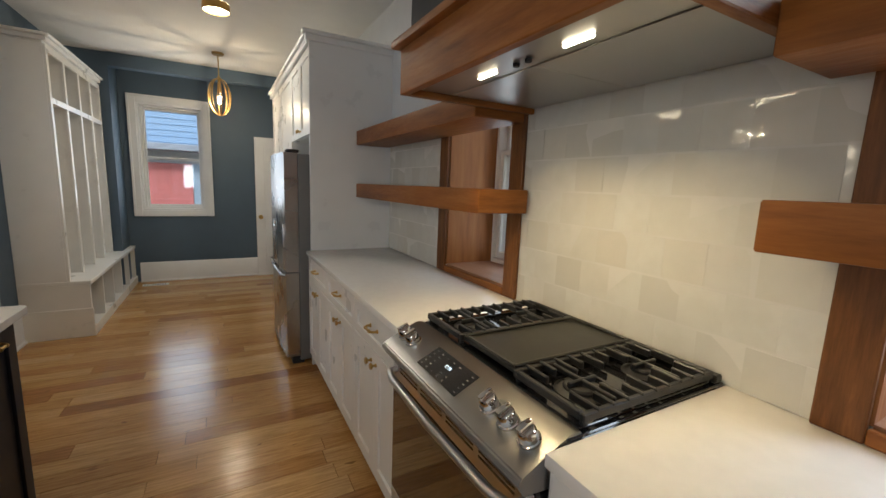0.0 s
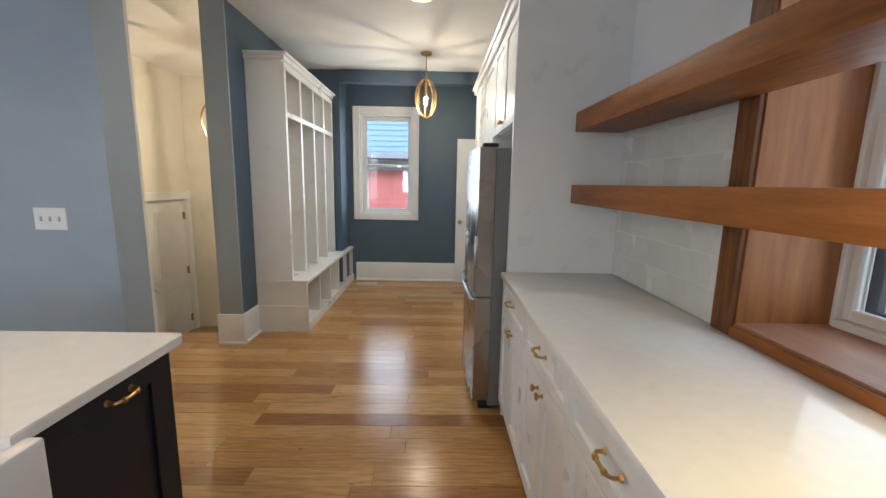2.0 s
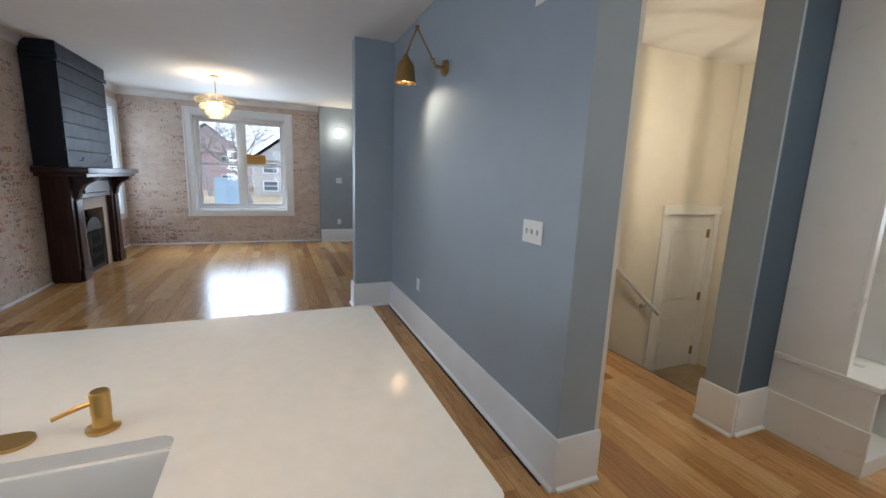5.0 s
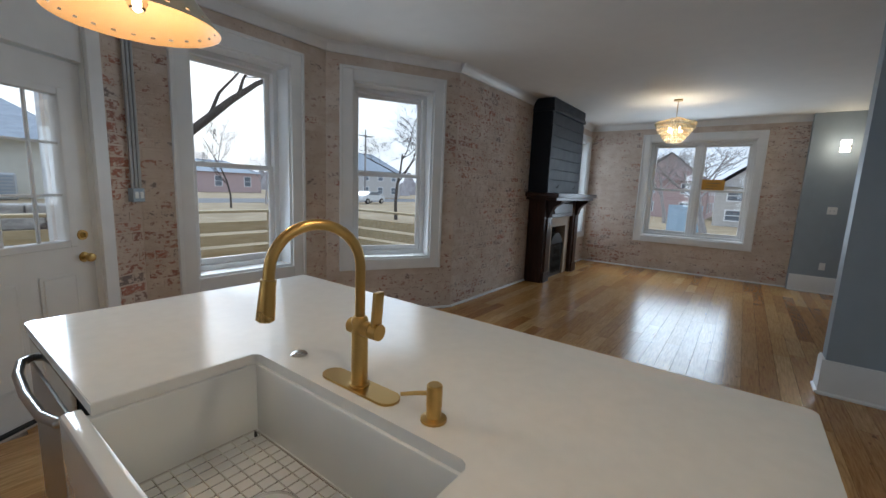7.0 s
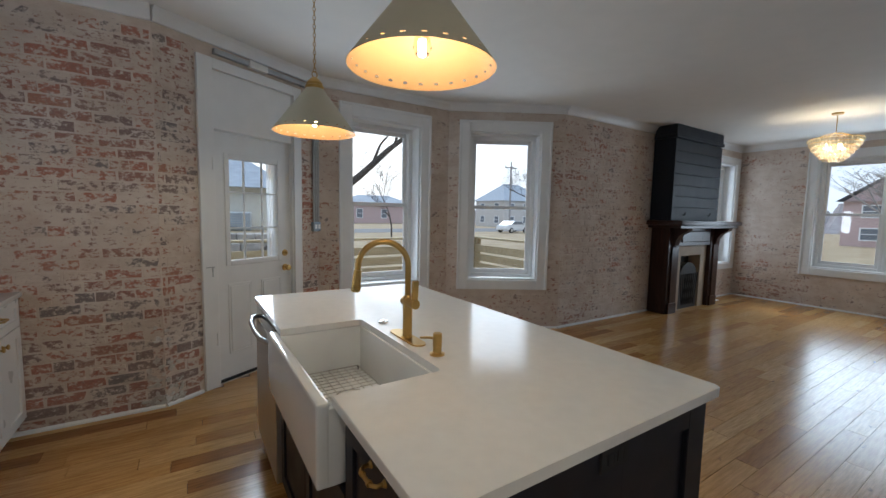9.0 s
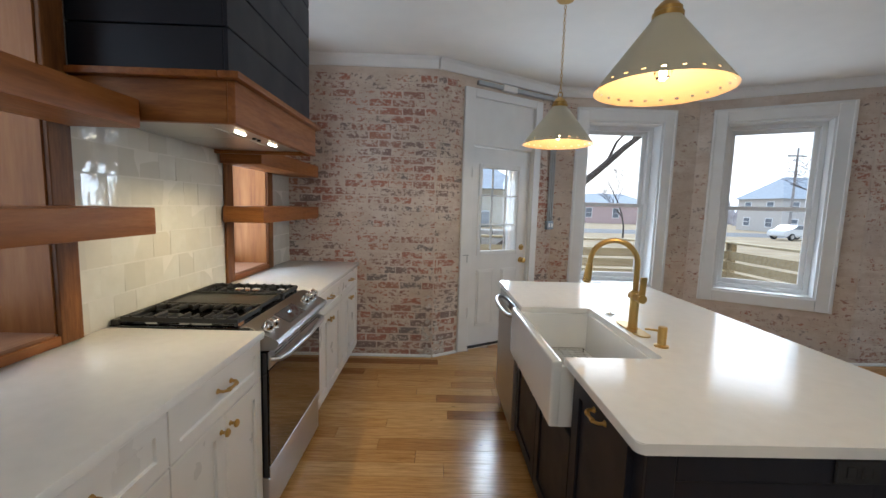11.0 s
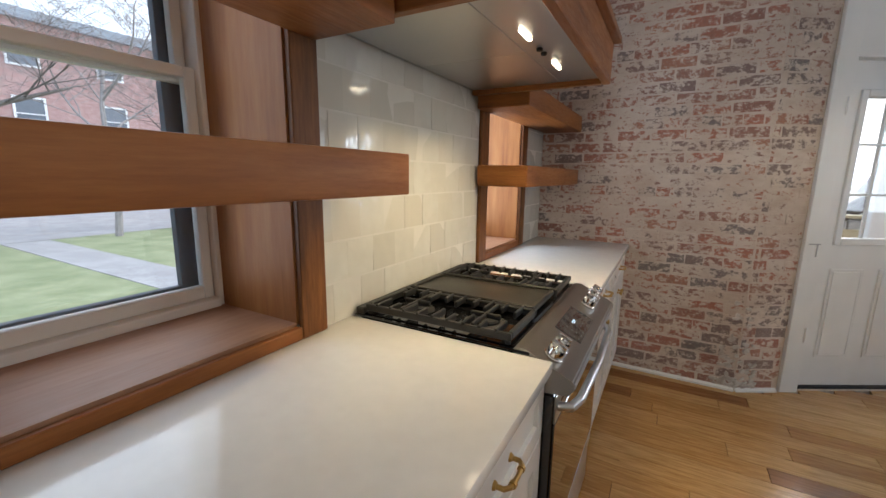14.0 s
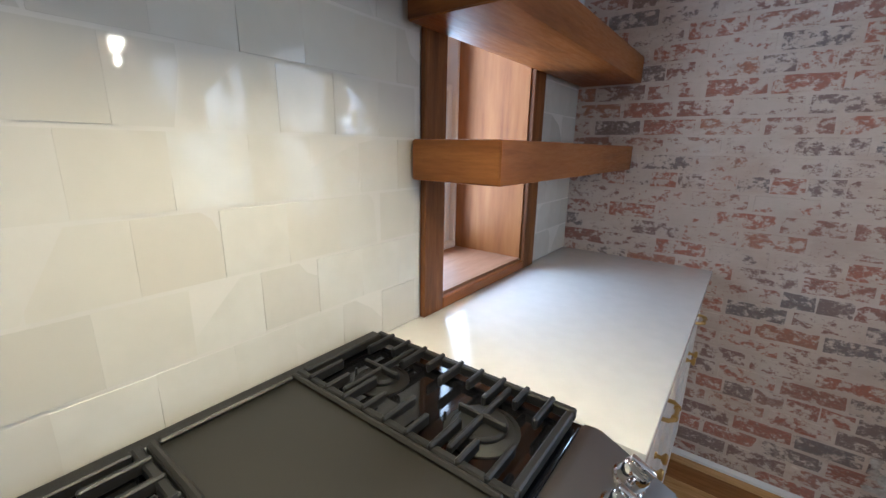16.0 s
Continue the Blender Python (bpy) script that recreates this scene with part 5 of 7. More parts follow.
    bm = bmesh.new()
    cx, cy = -0.292, 1.483
    lathe(bm, [(0.055, 0.676), (0.057, 0.680), (0.048, 0.681), (0.040, 0.672), (0.0, 0.668)], (cx, cy, 0), 28)
    part("drain", bm, M_CHROME, ob, "chrome drain strainer")
    bm = bmesh.new()
    lathe(bm, [(0.041, 0.6818), (0.041, 0.6835), (0.030, 0.6828), (0.008, 0.6828), (0.007, 0.688), (0.0, 0.689)], (cx, cy, 0), 24)
    part("strainer_basket", bm, M_STEELV, ob, "dark steel strainer basket")
    gr = thing("sink_grid", (-0.27, 1.51, 0.69), "stainless wire grid on the sink bottom", "sink grid")
    gz = 0.694
    gx0, gx1, gy0, gy1 = x0 + 0.05, x1 - 0.065, y0 + 0.055, y1 - 0.055
    R = 0.068

    def wire(pts, r=0.002, closed=False, name="wire"):
        bm = bmesh.new()
        tube(bm, pts, r, 6, closed=closed)
        part(name, bm, M_CHROME, gr)

    wire([(gx0, gy0, gz), (gx1, gy0, gz), (gx1, gy1, gz), (gx0, gy1, gz)], 0.0035, True, "rim_wire")
    for i in range(1, 20):
        y = gy0 + (gy1 - gy0) * i / 20
        if abs(y - cy) < R - 0.003:
            h = math.sqrt(R ** 2 - (y - cy) ** 2)
            wire([(gx0, y, gz), (cx - h, y, gz)])
            wire([(cx + h, y, gz), (gx1, y, gz)])
        else:
            wire([(gx0, y, gz), (gx1, y, gz)])
    for i in range(1, 9):
        x = gx0 + (gx1 - gx0) * i / 9
        if abs(x - cx) < R - 0.003:
            h = math.sqrt(R ** 2 - (x - cx) ** 2)
            wire([(x, gy0, gz + 0.004), (x, cy - h, gz + 0.004)])
            wire([(x, cy + h, gz + 0.004), (x, gy1, gz + 0.004)])
        else:
            wire([(x, gy0, gz + 0.004), (x, gy1, gz + 0.004)])
    wire([(cx + R * math.cos(radians(20 * i)), cy + R * math.sin(radians(20 * i)), gz + 0.002) for i in range(18)], 0.0035, True, "drain_ring")
    for x in (gx0, gx1):
        for y in (gy0, gy1):
            bm = bmesh.new()
            cyl(bm, (x, y, 0.675), (x, y, gz), 0.005, 0.004, 8)
            part("foot", bm, M_RUBBER, gr)


island()


def faucet():
    fx, fy = -0.527, 1.513
    ob = thing("kitchen_faucet", (fx, fy, 0.914), "brushed brass gooseneck faucet with a pull-down head", "faucet")
    bm = bmesh.new()
    pts = []
    for s, a0 in ((1, 0), (-1, 180)):
        for i in range(9):
            a = radians(a0 + 22.5 * i)
            pts.append((fx + 0.031 * math.cos(a), fy + s * 0.098 + 0.031 * math.sin(a)))
    lo = [bm.verts.new((x, y, 0.9145)) for x, y in pts]
    hi = [bm.verts.new((x, y, 0.921)) for x, y in pts]
    bm.faces.new(hi)
    for i in range(len(pts)):
        bm.faces.new((lo[i], lo[(i + 1) % len(pts)], hi[(i + 1) % len(pts)], hi[i]))
    part("deck_plate", bm, M_BRASS, ob)
    bm = bmesh.new()
    lathe(bm, [(0.026, 0.921), (0.026, 0.924), (0.0205, 0.926), (0.0205, 1.092), (0.019, 1.097), (0.015, 1.101), (0.0, 1.101)], (fx, fy, 0), 28)
    part("body", bm, M_BRASS, ob)
    bm = bmesh.new()
    d = Vector((0.213, -0.075, 0)).normalized()
    R = 0.103
    path = [Vector((fx, fy, 1.05)), Vector((fx, fy, 1.12)), Vector((fx, fy, 1.20))]
    for i in range(0, 17):
        a = radians(180 - 11.25 * i * 0.98)
        path.append(Vector((fx, fy, 1.225)) + d * (R + R * math.cos(a)) + Vector((0, 0, R * math.sin(a))))
    last = path[-1]
    path.append(last + Vector((0.002, 0, -0.02)))
    tube(bm, path, 0.0125, 18)
    part("spout", bm, M_BRASS, ob)
    bm = bmesh.new()
    e = path[-1]
    tilt = (d * 0.10 + Vector((0, 0, -1))).normalized()
    cyl(bm, e, e + tilt * 0.012, 0.0165, 0.0165, 20)
    cyl(bm, e + tilt * 0.012, e + tilt * 0.088, 0.0165, 0.020, 20)
    cyl(bm, e + tilt * 0.088, e + tilt * 0.092, 0.018, 0.015, 20)
    part("spray_head", bm, M_BRASS, ob)
    bm = bmesh.new()
    hd = Vector((-0.05, 1.0, 0)).normalized()
    c = Vector((fx, fy, 1.072))
    cyl(bm, c - hd * 0.030, c + hd * 0.040, 0.0195, 0.0195, 28)
    cyl(bm, c + hd * 0.042, c + hd * 0.066, 0.0200, 0.0200, 28)
    part("handle_body", bm, M_BRASS, ob)
    bm = bmesh.new()
    q = c + hd * 0.052
    turn = Matrix.Translation(q) @ Matrix.Rotation(math.atan2(hd.y, hd.x), 4, "Z") @ Matrix.Rotation(radians(5), 4, "Y")
    bx(bm, -0.006, 0.007, -0.0145, 0.0145, 0.012, 0.100, 0.004, turn, 2)
    part("lever", bm, M_BRASS, ob)


faucet()


def soap_dispenser():
    x, y = -0.533, 1.747
    ob = thing("soap_dispenser", (x, y, 0.914), "brushed brass soap dispenser beside the faucet", "soap dispenser")
    bm = bmesh.new()
    lathe(bm, [(0.029, 0.9145), (0.029, 0.920), (0.017, 0.924), (0.0165, 0.948), (0.0, 0.949)], (x, y, 0), 26)
    part("collar", bm, M_BRASS, ob)
    bm = bmesh.new()
    lathe(bm, [(0.0175, 0.949), (0.0175, 0.995), (0.015, 0.998), (0.0, 0.998)], (x, y, 0), 26)
    part("pump_head", bm, M_BRASS, ob)
    bm = bmesh.new()
    tube(bm, [(x, y, 0.978), (x + 0.022, y - 0.036, 0.974), (x + 0.038, y - 0.064, 0.968)], [0.0055, 0.0048, 0.0042], 10)
    part("spout", bm, M_BRASS, ob)


soap_dispenser()
bm = bmesh.new()
lathe(bm, [(0.024, 0.9145), (0.024, 0.918), (0.021, 0.921), (0.012, 0.922), (0.011, 0.926), (0.0, 0.927)], (-0.54, 1.235, 0), 24)
single("air_switch", bm, M_CHROME, "chrome disposal push button in the worktop", "push button", at=(-0.54, 1.235, 0.914))


# ---- mudroom lockers ----
def lockers():
    ob = thing("locker_bench", (-0.75, 5.65, 0), "white built-in mudroom lockers with cubbies and a shoe bench", "lockers")
    xb, xu, xf = -0.918, -0.60, -0.455
    y0, y1, ye = 4.835, 6.455, 6.945
    bm = bmesh.new()
    bx(bm, xb, xf, y0, y0 + 0.03, 0, 0.465, 0.002)
    bx(bm, xb, xu, y0, y0 + 0.03, 0.50, 2.42, 0.002)
    part("side_panel", bm, M_CAB, ob)
    bm = bmesh.new()
    bx(bm, xb, xu, y1 - 0.03, y1, 0.50, 2.42, 0.002)
    part("side_panel", bm, M_CAB, ob)
    bm = bmesh.new()
    bx(bm, xb, xb + 0.012, y0 + 0.03, y1 - 0.03, 0.50, 2.42)
    part("back_panel", bm, M_CAB, ob)
    bm = bmesh.new()
    bx(bm, xb, xf + 0.012, y0 - 0.006, ye, 0.465, 0.50, 0.004)
    part("bench_top", bm, M_CAB, ob)
    bm = bmesh.new()
    bx(bm, xb, xu, y0, y1, 2.42, 2.44, 0.001)
    bx(bm, xb, xu + 0.03, y0 - 0.02, y1 + 0.02, 2.44, 2.475, 0.004)
    bx(bm, xb, xu + 0.055, y0 - 0.04, y1 + 0.03, 2.475, 2.50, 0.006)
    part("crown", bm, M_CAB, ob)
    ys = [y0, 5.25, 5.66, 6.06, y1]
    for y in ys[1:-1]:
        bm = bmesh.new()
        bx(bm, xb + 0.012, xu, y - 0.012, y + 0.012, 0.50, 2.42, 0.001)
        part("divider", bm, M_CAB, ob)
    bm = bmesh.new()
    bx(bm, xb + 0.012, xu - 0.002, y0 + 0.03, y1 - 0.03, 1.985, 2.01)
    part("cubby_shelf", bm, M_CAB, ob)
    bm = bmesh.new()
    for y in (y0 + 0.02, *ys[1:-1], y1 - 0.02):
        bx(bm, xu, xu + 0.018, y - 0.022, y + 0.022, 0.50, 2.42, 0.001)
    for a, b in zip((y0 + 0.02, *ys[1:-1]), (*ys[1:-1], y1 - 0.02)):
        bx(bm, xu, xu + 0.017, a + 0.022, b - 0.022, 1.975, 2.02)
        bx(bm, xu, xu + 0.017, a + 0.022, b - 0.022, 2.37, 2.42)
    part("face_frame", bm, M_CAB, ob)
    bm = bmesh.new()
    bx(bm, xb, xb + 0.012, y0 + 0.03, ye, 0.0, 0.465)
    bx(bm, xb, xf, y0 + 0.03, ye, 0.0, 0.075)
    part("bench_base", bm, M_CAB, ob)
    for k in range(6):
        y = y0 + 0.03 + (ye - y0 - 0.05) * k / 5
        if k:
            bm = bmesh.new()
            bx(bm, xb + 0.012, xf - 0.001, y - 0.012, y + 0.012, 0.075, 0.465)
            part("bench_divider", bm, M_CAB, ob)
    bm = bmesh.new()
    bx(bm, xf, xf + 0.014, y0, ye, 0.0, 0.09, 0.002)
    bx(bm, xb, xf + 0.014, y0 - 0.016, y0 - 0.001, 0.0, 0.255, 0.003)
    part("plinth", bm, M_CAB, ob)


lockers()
bm = bmesh.new()
bx(bm, -0.36, -0.08, 6.66, 6.76, 0.0, 0.006, 0.002)
vent = single("floor_vent", bm, M_PLASTIC, "white floor register near the baseboard", "floor vent", at=(-0.22, 6.71, 0))
for i in range(9):
    bm = bmesh.new()
    bx(bm, -0.345 + 0.028 * i, -0.33 + 0.028 * i, 6.672, 6.748, 0.0061, 0.0068)
    part("slot", bm, M_RUBBER, vent)


# ---- lamps ----
def cone_pendant(x, y):
    ob = thing("pendant_lamp", (x, y, CEIL), "khaki metal cone pendant on a brass rod, lit", "pendant lamp", "pendants over the island")
    z0, z1, R, r = 1.885, 2.125, 0.225, 0.045
    bm = bmesh.new()
    n_ = 96

    def ring(rad, z):
        return [bm.verts.new((x + rad * math.cos(2 * math.pi * i / n_), y + rad * math.sin(2 * math.pi * i / n_), z)) for i in range(n_)]
    ts = [0.0, 0.065, 0.088, 1.0]
    rings = [ring(R + (r - R) * t_, z0 + (z1 - z0) * t_) for t_ in ts]
    for k in range(3):
        for i in range(n_):
            if k == 1 and i % 4 == 0:
                continue
            j = (i + 1) % n_
            bm.faces.new((rings[k][i], rings[k][j], rings[k + 1][j], rings[k + 1][i]))
    part("shade", bm, M_SHADE, ob, "khaki cone shade with a row of slots")
    bm = bmesh.new()
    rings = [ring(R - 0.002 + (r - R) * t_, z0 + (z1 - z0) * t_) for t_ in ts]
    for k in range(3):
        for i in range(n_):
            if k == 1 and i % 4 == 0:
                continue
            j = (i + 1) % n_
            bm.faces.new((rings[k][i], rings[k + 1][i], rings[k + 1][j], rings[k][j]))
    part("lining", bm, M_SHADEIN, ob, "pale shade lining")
    bm = bmesh.new()
    lathe(bm, [(0.05, z1 - 0.004), (0.05, z1 + 0.012), (0.044, z1 + 0.016), (0.044, z1 + 0.028), (0.03, z1 + 0.045), (0.012, z1 + 0.06), (0.0, z1 + 0.062)], (x, y, 0), 28)
    part("cap", bm, M_BRASS, ob, "brass cap")
    bm = bmesh.new()
    tube(bm, [(x + 0.014 * math.cos(radians(20 * i)), y, z1 + 0.075 + 0.016 * math.sin(radians(20 * i))) for i in range(18)], 0.003, 8, closed=True)
    k = 0
    z = z1 + 0.10
    while z < CEIL - 0.05:
        a = (1, 0) if k % 2 == 0 else (0, 1)
        tube(bm, [(x + 0.007 * math.cos(radians(45 * i)) * a[0], y + 0.007 * math.cos(radians(45 * i)) * a[1], z + 0.014 * math.sin(radians(45 * i))) for i in range(8)], 0.002, 6, closed=True)
        z += 0.023
        k += 1
    part("chain", bm, M_BRASS, ob, "brass chain")
    bm = bmesh.new()
    lathe(bm, [(0.0, CEIL - 0.03), (0.05, CEIL - 0.028), (0.06, CEIL - 0.012), (0.06, CEIL - 0.001)], (x, y, 0), 28)
    part("canopy", bm, M_BRASS, ob, "brass ceiling canopy")
    bm = bmesh.new()
    lathe(bm, [(0.0, 1.915), (0.02, 1.922), (0.029, 1.945), (0.024, 1.97), (0.014, 1.99), (0.013, 2.02)], (x, y, 0), 20)
    b_ = part("bulb", bm, M_BULBGLASS, ob, "clear glowing bulb")
    b_.visible_shadow = False
    bm = bmesh.new()
    lathe(bm, [(0.0, 1.93), (0.008, 1.935), (0.008, 1.962), (0.0, 1.966)], (x, y, 0), 12)
    part("filament", bm, M_BULB, b_)
    bm = bmesh.new()
    cyl(bm, (x, y, 2.02), (x, y, z1 - 0.002), 0.018, 0.02, 16)
    part("socket", bm, M_BRASS, ob)
    return ob


P1, P2 = (-0.368, 0.673), (-0.360, 1.905)
cone_pendant(*P1)
cone_pendant(*P2)
for p in (P1, P2):
    point_lamp("pendant_bulb", (*p, 1.905), 7, WARM, 0.03)


def orb_pendant(x, y, label, zc, watts):
    """Nested brass hoops round a clear bulb, hung from a rod."""
    ob = thing("hoop_pendant", (x, y, CEIL), label, "pendant lamp", "brass hoop pendants")
    zt = zc + 0.23
    bm = bmesh.new()
    lathe(bm, [(0.0, CEIL - 0.025), (0.055, CEIL - 0.024), (0.062, CEIL - 0.012), (0.062, CEIL - 0.001)], (x, y, 0), 28)
    part("canopy", bm, M_BRASSDK, ob)
    bm = bmesh.new()
    cyl(bm, (x, y, zt), (x, y, CEIL - 0.024), 0.006, 0.006, 10)
    part("rod", bm, M_BRASSDK, ob)
    for k, (rx, tilt) in enumerate(((0.115, 10), (0.125, 55), (0.095, 100), (0.12, 145))):
        bm = bmesh.new()
        a = radians(tilt)
        ring_o, ring_i = [], []
        for i in range(40):
            t_ = 2 * math.pi * i / 40
            h = rx * math.cos(t_)
            z = zc + 0.20 * math.sin(t_)
            ring_o.append((x + h * math.cos(a), y + h * math.sin(a), z))
        tube(bm, ring_o, 0.006, 8, closed=True)
        part("hoop", bm, M_BRASSDK, ob)
    bm = bmesh.new()
    lathe(bm, [(0.0, zc - 0.075), (0.026, zc - 0.065), (0.038, zc - 0.03), (0.034, zc + 0.005), (0.018, zc + 0.03), (0.015, zc + 0.05)], (x, y, 0), 20)
    b_ = part("bulb", bm, M_BULBGLASS, ob, "clear glowing bulb")
    b_.visible_shadow = False
    bm = bmesh.new()
    lathe(bm, [(0.0, zc - 0.055), (0.014, zc - 0.05), (0.014, zc - 0.0), (0.0, zc + 0.003)], (x, y, 0), 12)
    part("filament", bm, M_BULB, b_)
    bm = bmesh.new()
    cyl(bm, (x, y, zc + 0.045), (x, y, zt), 0.016, 0.012, 14)
    part("socket", bm, M_BRASSDK, ob)
    point_lamp("hoop_pendant_bulb", (x, y, zc - 0.068), watts, WARM, 0.010)


orb_pendant(0.615, 5.75, "brass hoop pendant with a clear bulb in the mudroom, lit", 2.33, 15)
orb_pendant(-1.645, 5.65, "brass hoop pendant with a clear bulb over the stairs, lit", 2.02, 20)

fl = thing("flush_ceiling_lamp", (0.61, 4.30, CEIL), "round brass flush ceiling lamp, lit", "ceiling lamp")
bm = bmesh.new()
lathe(bm, [(0.10, CEIL - 0.001), (0.10, CEIL - 0.055), (0.095, CEIL - 0.058), (0.092, CEIL - 0.02)], (0.61, 4.30, 0), 40)
part("rim", bm, M_BRASS, fl)
bm = bmesh.new()
lathe(bm, [(0.0, CEIL - 0.05), (0.091, CEIL - 0.048), (0.091, CEIL - 0.03)], (0.61, 4.30, 0), 40)
part("diffuser", bm, M_LEDPANEL, fl)
area_lamp("flush_lamp_light", (0.61, 4.30, CEIL - 0.062), (0.61, 4.30, 0), 0.17, 0.17, 9, (1.0, 0.90, 0.72))


def wall_lamp():
    px, pz = -2.48, 2.24
    ob = thing("swing_arm_lamp", (px, 3.27, pz), "brass swing arm wall lamp with a bell shade, lit", "wall lamp")
    bm = bmesh.new()
    cyl(bm, (px, 3.269, pz), (px, 3.248, pz), 0.058, 0.052, 28)
    cyl(bm, (px, 3.248, pz), (px, 3.20, pz), 0.014, 0.012, 14)
    part("wall_plate", bm, M_BRASSDK, ob)
    j = Vector((px, 3.195, pz + 0.0))
    k = Vector((-2.44, 3.15, 2.27))
    e = Vector((-2.60, 3.08, 2.525))
    s = Vector((-2.77, 3.05, 2.37))
    for a, b in ((j, k), (k, e), (e, s)):
        bm = bmesh.new()
        tube(bm, [a, b], 0.0065, 10)
        part("arm", bm, M_BRASSDK, ob)
    for q in (j, k, e, s):
        bm = bmesh.new()
        lathe(bm, [(0.0, -0.016), (0.012, -0.012), (0.017, 0.0), (0.012, 0.012), (0.0, 0.016)], q, 14)
        part("joint", bm, M_BRASSDK, ob)
    bm = bmesh.new()
    lathe(bm, [(0.0, 2.360), (0.028, 2.357), (0.034, 2.335), (0.060, 2.31), (0.068, 2.28), (0.078, 2.185), (0.086, 2.165), (0.083, 2.165), (0.072, 2.19), (0.064, 2.27), (0.0, 2.29)], (s.x, s.y, 0), 32)
    part("shade", bm, M_BRASSDK, ob, "bell shaped brass shade")
    bm = bmesh.new()
    lathe(bm, [(0.0, 2.182), (0.03, 2.19), (0.034, 2.215), (0.018, 2.25), (0.0, 2.255)], (s.x, s.y, 0), 20)
    part("bulb", bm, M_BULB, ob, "glowing bulb")
    data = bpy.data.lights.new("wall_lamp_bulb", "SPOT")
    data.energy, data.color, data.spot_size, data.spot_blend, data.shadow_soft_size = 7, WARM, radians(120), 0.9, 0.06
    lo = new("wall_lamp_bulb", data)
    lo.matrix_basis = look((s.x, s.y, 2.155), (s.x + 0.16, s.y + 0.22, 1.75))


wall_lamp()


def plate(name, m, w, h, label, category, toggles=0, sockets=0):
    ob = thing(name, m.translation, label, category)
    bm = bmesh.new()
    bx(bm, -w / 2, w / 2, 0, 0.006, -h / 2, h / 2, 0.0025, m)
    part("cover_plate", bm, M_PLASTIC, ob)
    for k in range(toggles):
        u = (k - (toggles - 1) / 2) * 0.046
        bm = bmesh.new()
        bx(bm, u - 0.006, u + 0.006, 0.006, 0.0072, -0.013, 0.013, 0, m)
        part("toggle_slot", bm, M_GALV, ob)
        bm = bmesh.new()
        bx(bm, u - 0.0045, u + 0.0045, 0.0072, 0.017, -0.002, 0.009, 0.002, m)
        part("toggle", bm, M_PLASTIC, ob)
    for k in range(sockets):
        z = 0.02 if k == 0 else -0.02
        bm = bmesh.new()
        bx(bm, -0.016, 0.016, 0.006, 0.008, z - 0.013, z + 0.013, 0.001, m)
        bx(bm, -0.007, -0.005, 0.008, 0.0085, z - 0.005, z + 0.005, 0, m)
        bx(bm, 0.005, 0.007, 0.008, 0.0085, z - 0.005, z + 0.005, 0, m)
        part("socket", bm, M_PLASTIC, ob)


plate("light_switch", wall_frame((-1.248, 3.27), 180) @ Matrix.Translation((0, 0, 1.20)), 0.165, 0.115, "white triple light switch on the blue-grey wall", "light switch", toggles=3)
plate("power_outlet", wall_frame((-2.97, 3.27), 180) @ Matrix.Translation((0, 0, 0.475)), 0.072, 0.115, "white outlet above the baseboard", "outlet", sockets=2)
plate("light_switch", wall_frame((-8.5, 3.33), -90) @ Matrix.Translation((0, 0, 1.31)), 0.115, 0.115, "white double light switch on the blue-grey wall", "light switch", toggles=2)
plate("power_outlet", wall_frame((-8.5, 3.33), -90) @ Matrix.Translation((0, 0, 0.43)), 0.072, 0.115, "white outlet above the baseboard", "outlet", sockets=2)

GRILLE_M = wall_frame((-0.977, 3.27), 180) @ Matrix.Translation((0, 0, 2.262))
grille = thing("air_grille", (-1.16, 3.27, 2.262), "white return air grille high on the blue-grey wall", "air grille")
bm = bmesh.new()
for a, b, lo, hi in ((0, 0.374, 0, 0.022), (0, 0.374, 0.178, 0.20), (0, 0.022, 0.022, 0.178), (0.352, 0.374, 0.022, 0.178)):
    bx(bm, a, b, 0.0, 0.012, lo, hi, 0.002, GRILLE_M)
part("frame", bm, M_PLASTIC, grille)
for i in range(9):
    bm = bmesh.new()
    bx(bm, 0.022, 0.352, 0.001, 0.009, 0.026 + 0.0172 * i, 0.0375 + 0.0172 * i, 0.001, GRILLE_M)
    part("slat", bm, M_PLASTIC, grille)

sc = thing("wall_sconce", (-8.5, 3.34, 2.28), "small square wall sconce with frosted glass, lit", "wall lamp")
bm = bmesh.new()
bx(bm, -8.5, -8.485, 3.285, 3.395, 2.22, 2.34, 0.003)
bx(bm, -8.485, -8.40, 3.275, 3.405, 2.272, 2.292, 0.002)
part("bracket", bm, M_CHROME, sc)
for z0, z1 in ((2.20, 2.270), (2.294, 2.37)):
    bm = bmesh.new()
    bx(bm, -8.48, -8.40, 3.285, 3.395, z0, z1, 0.006)
    part("glass_shade", bm, glow_material("frosted_glow", (1.0, 0.86, 0.66), 7.0), sc, "glowing frosted glass")
point_lamp("sconce_light", (-8.32, 3.34, 2.28), 5, WARM, 0.05)


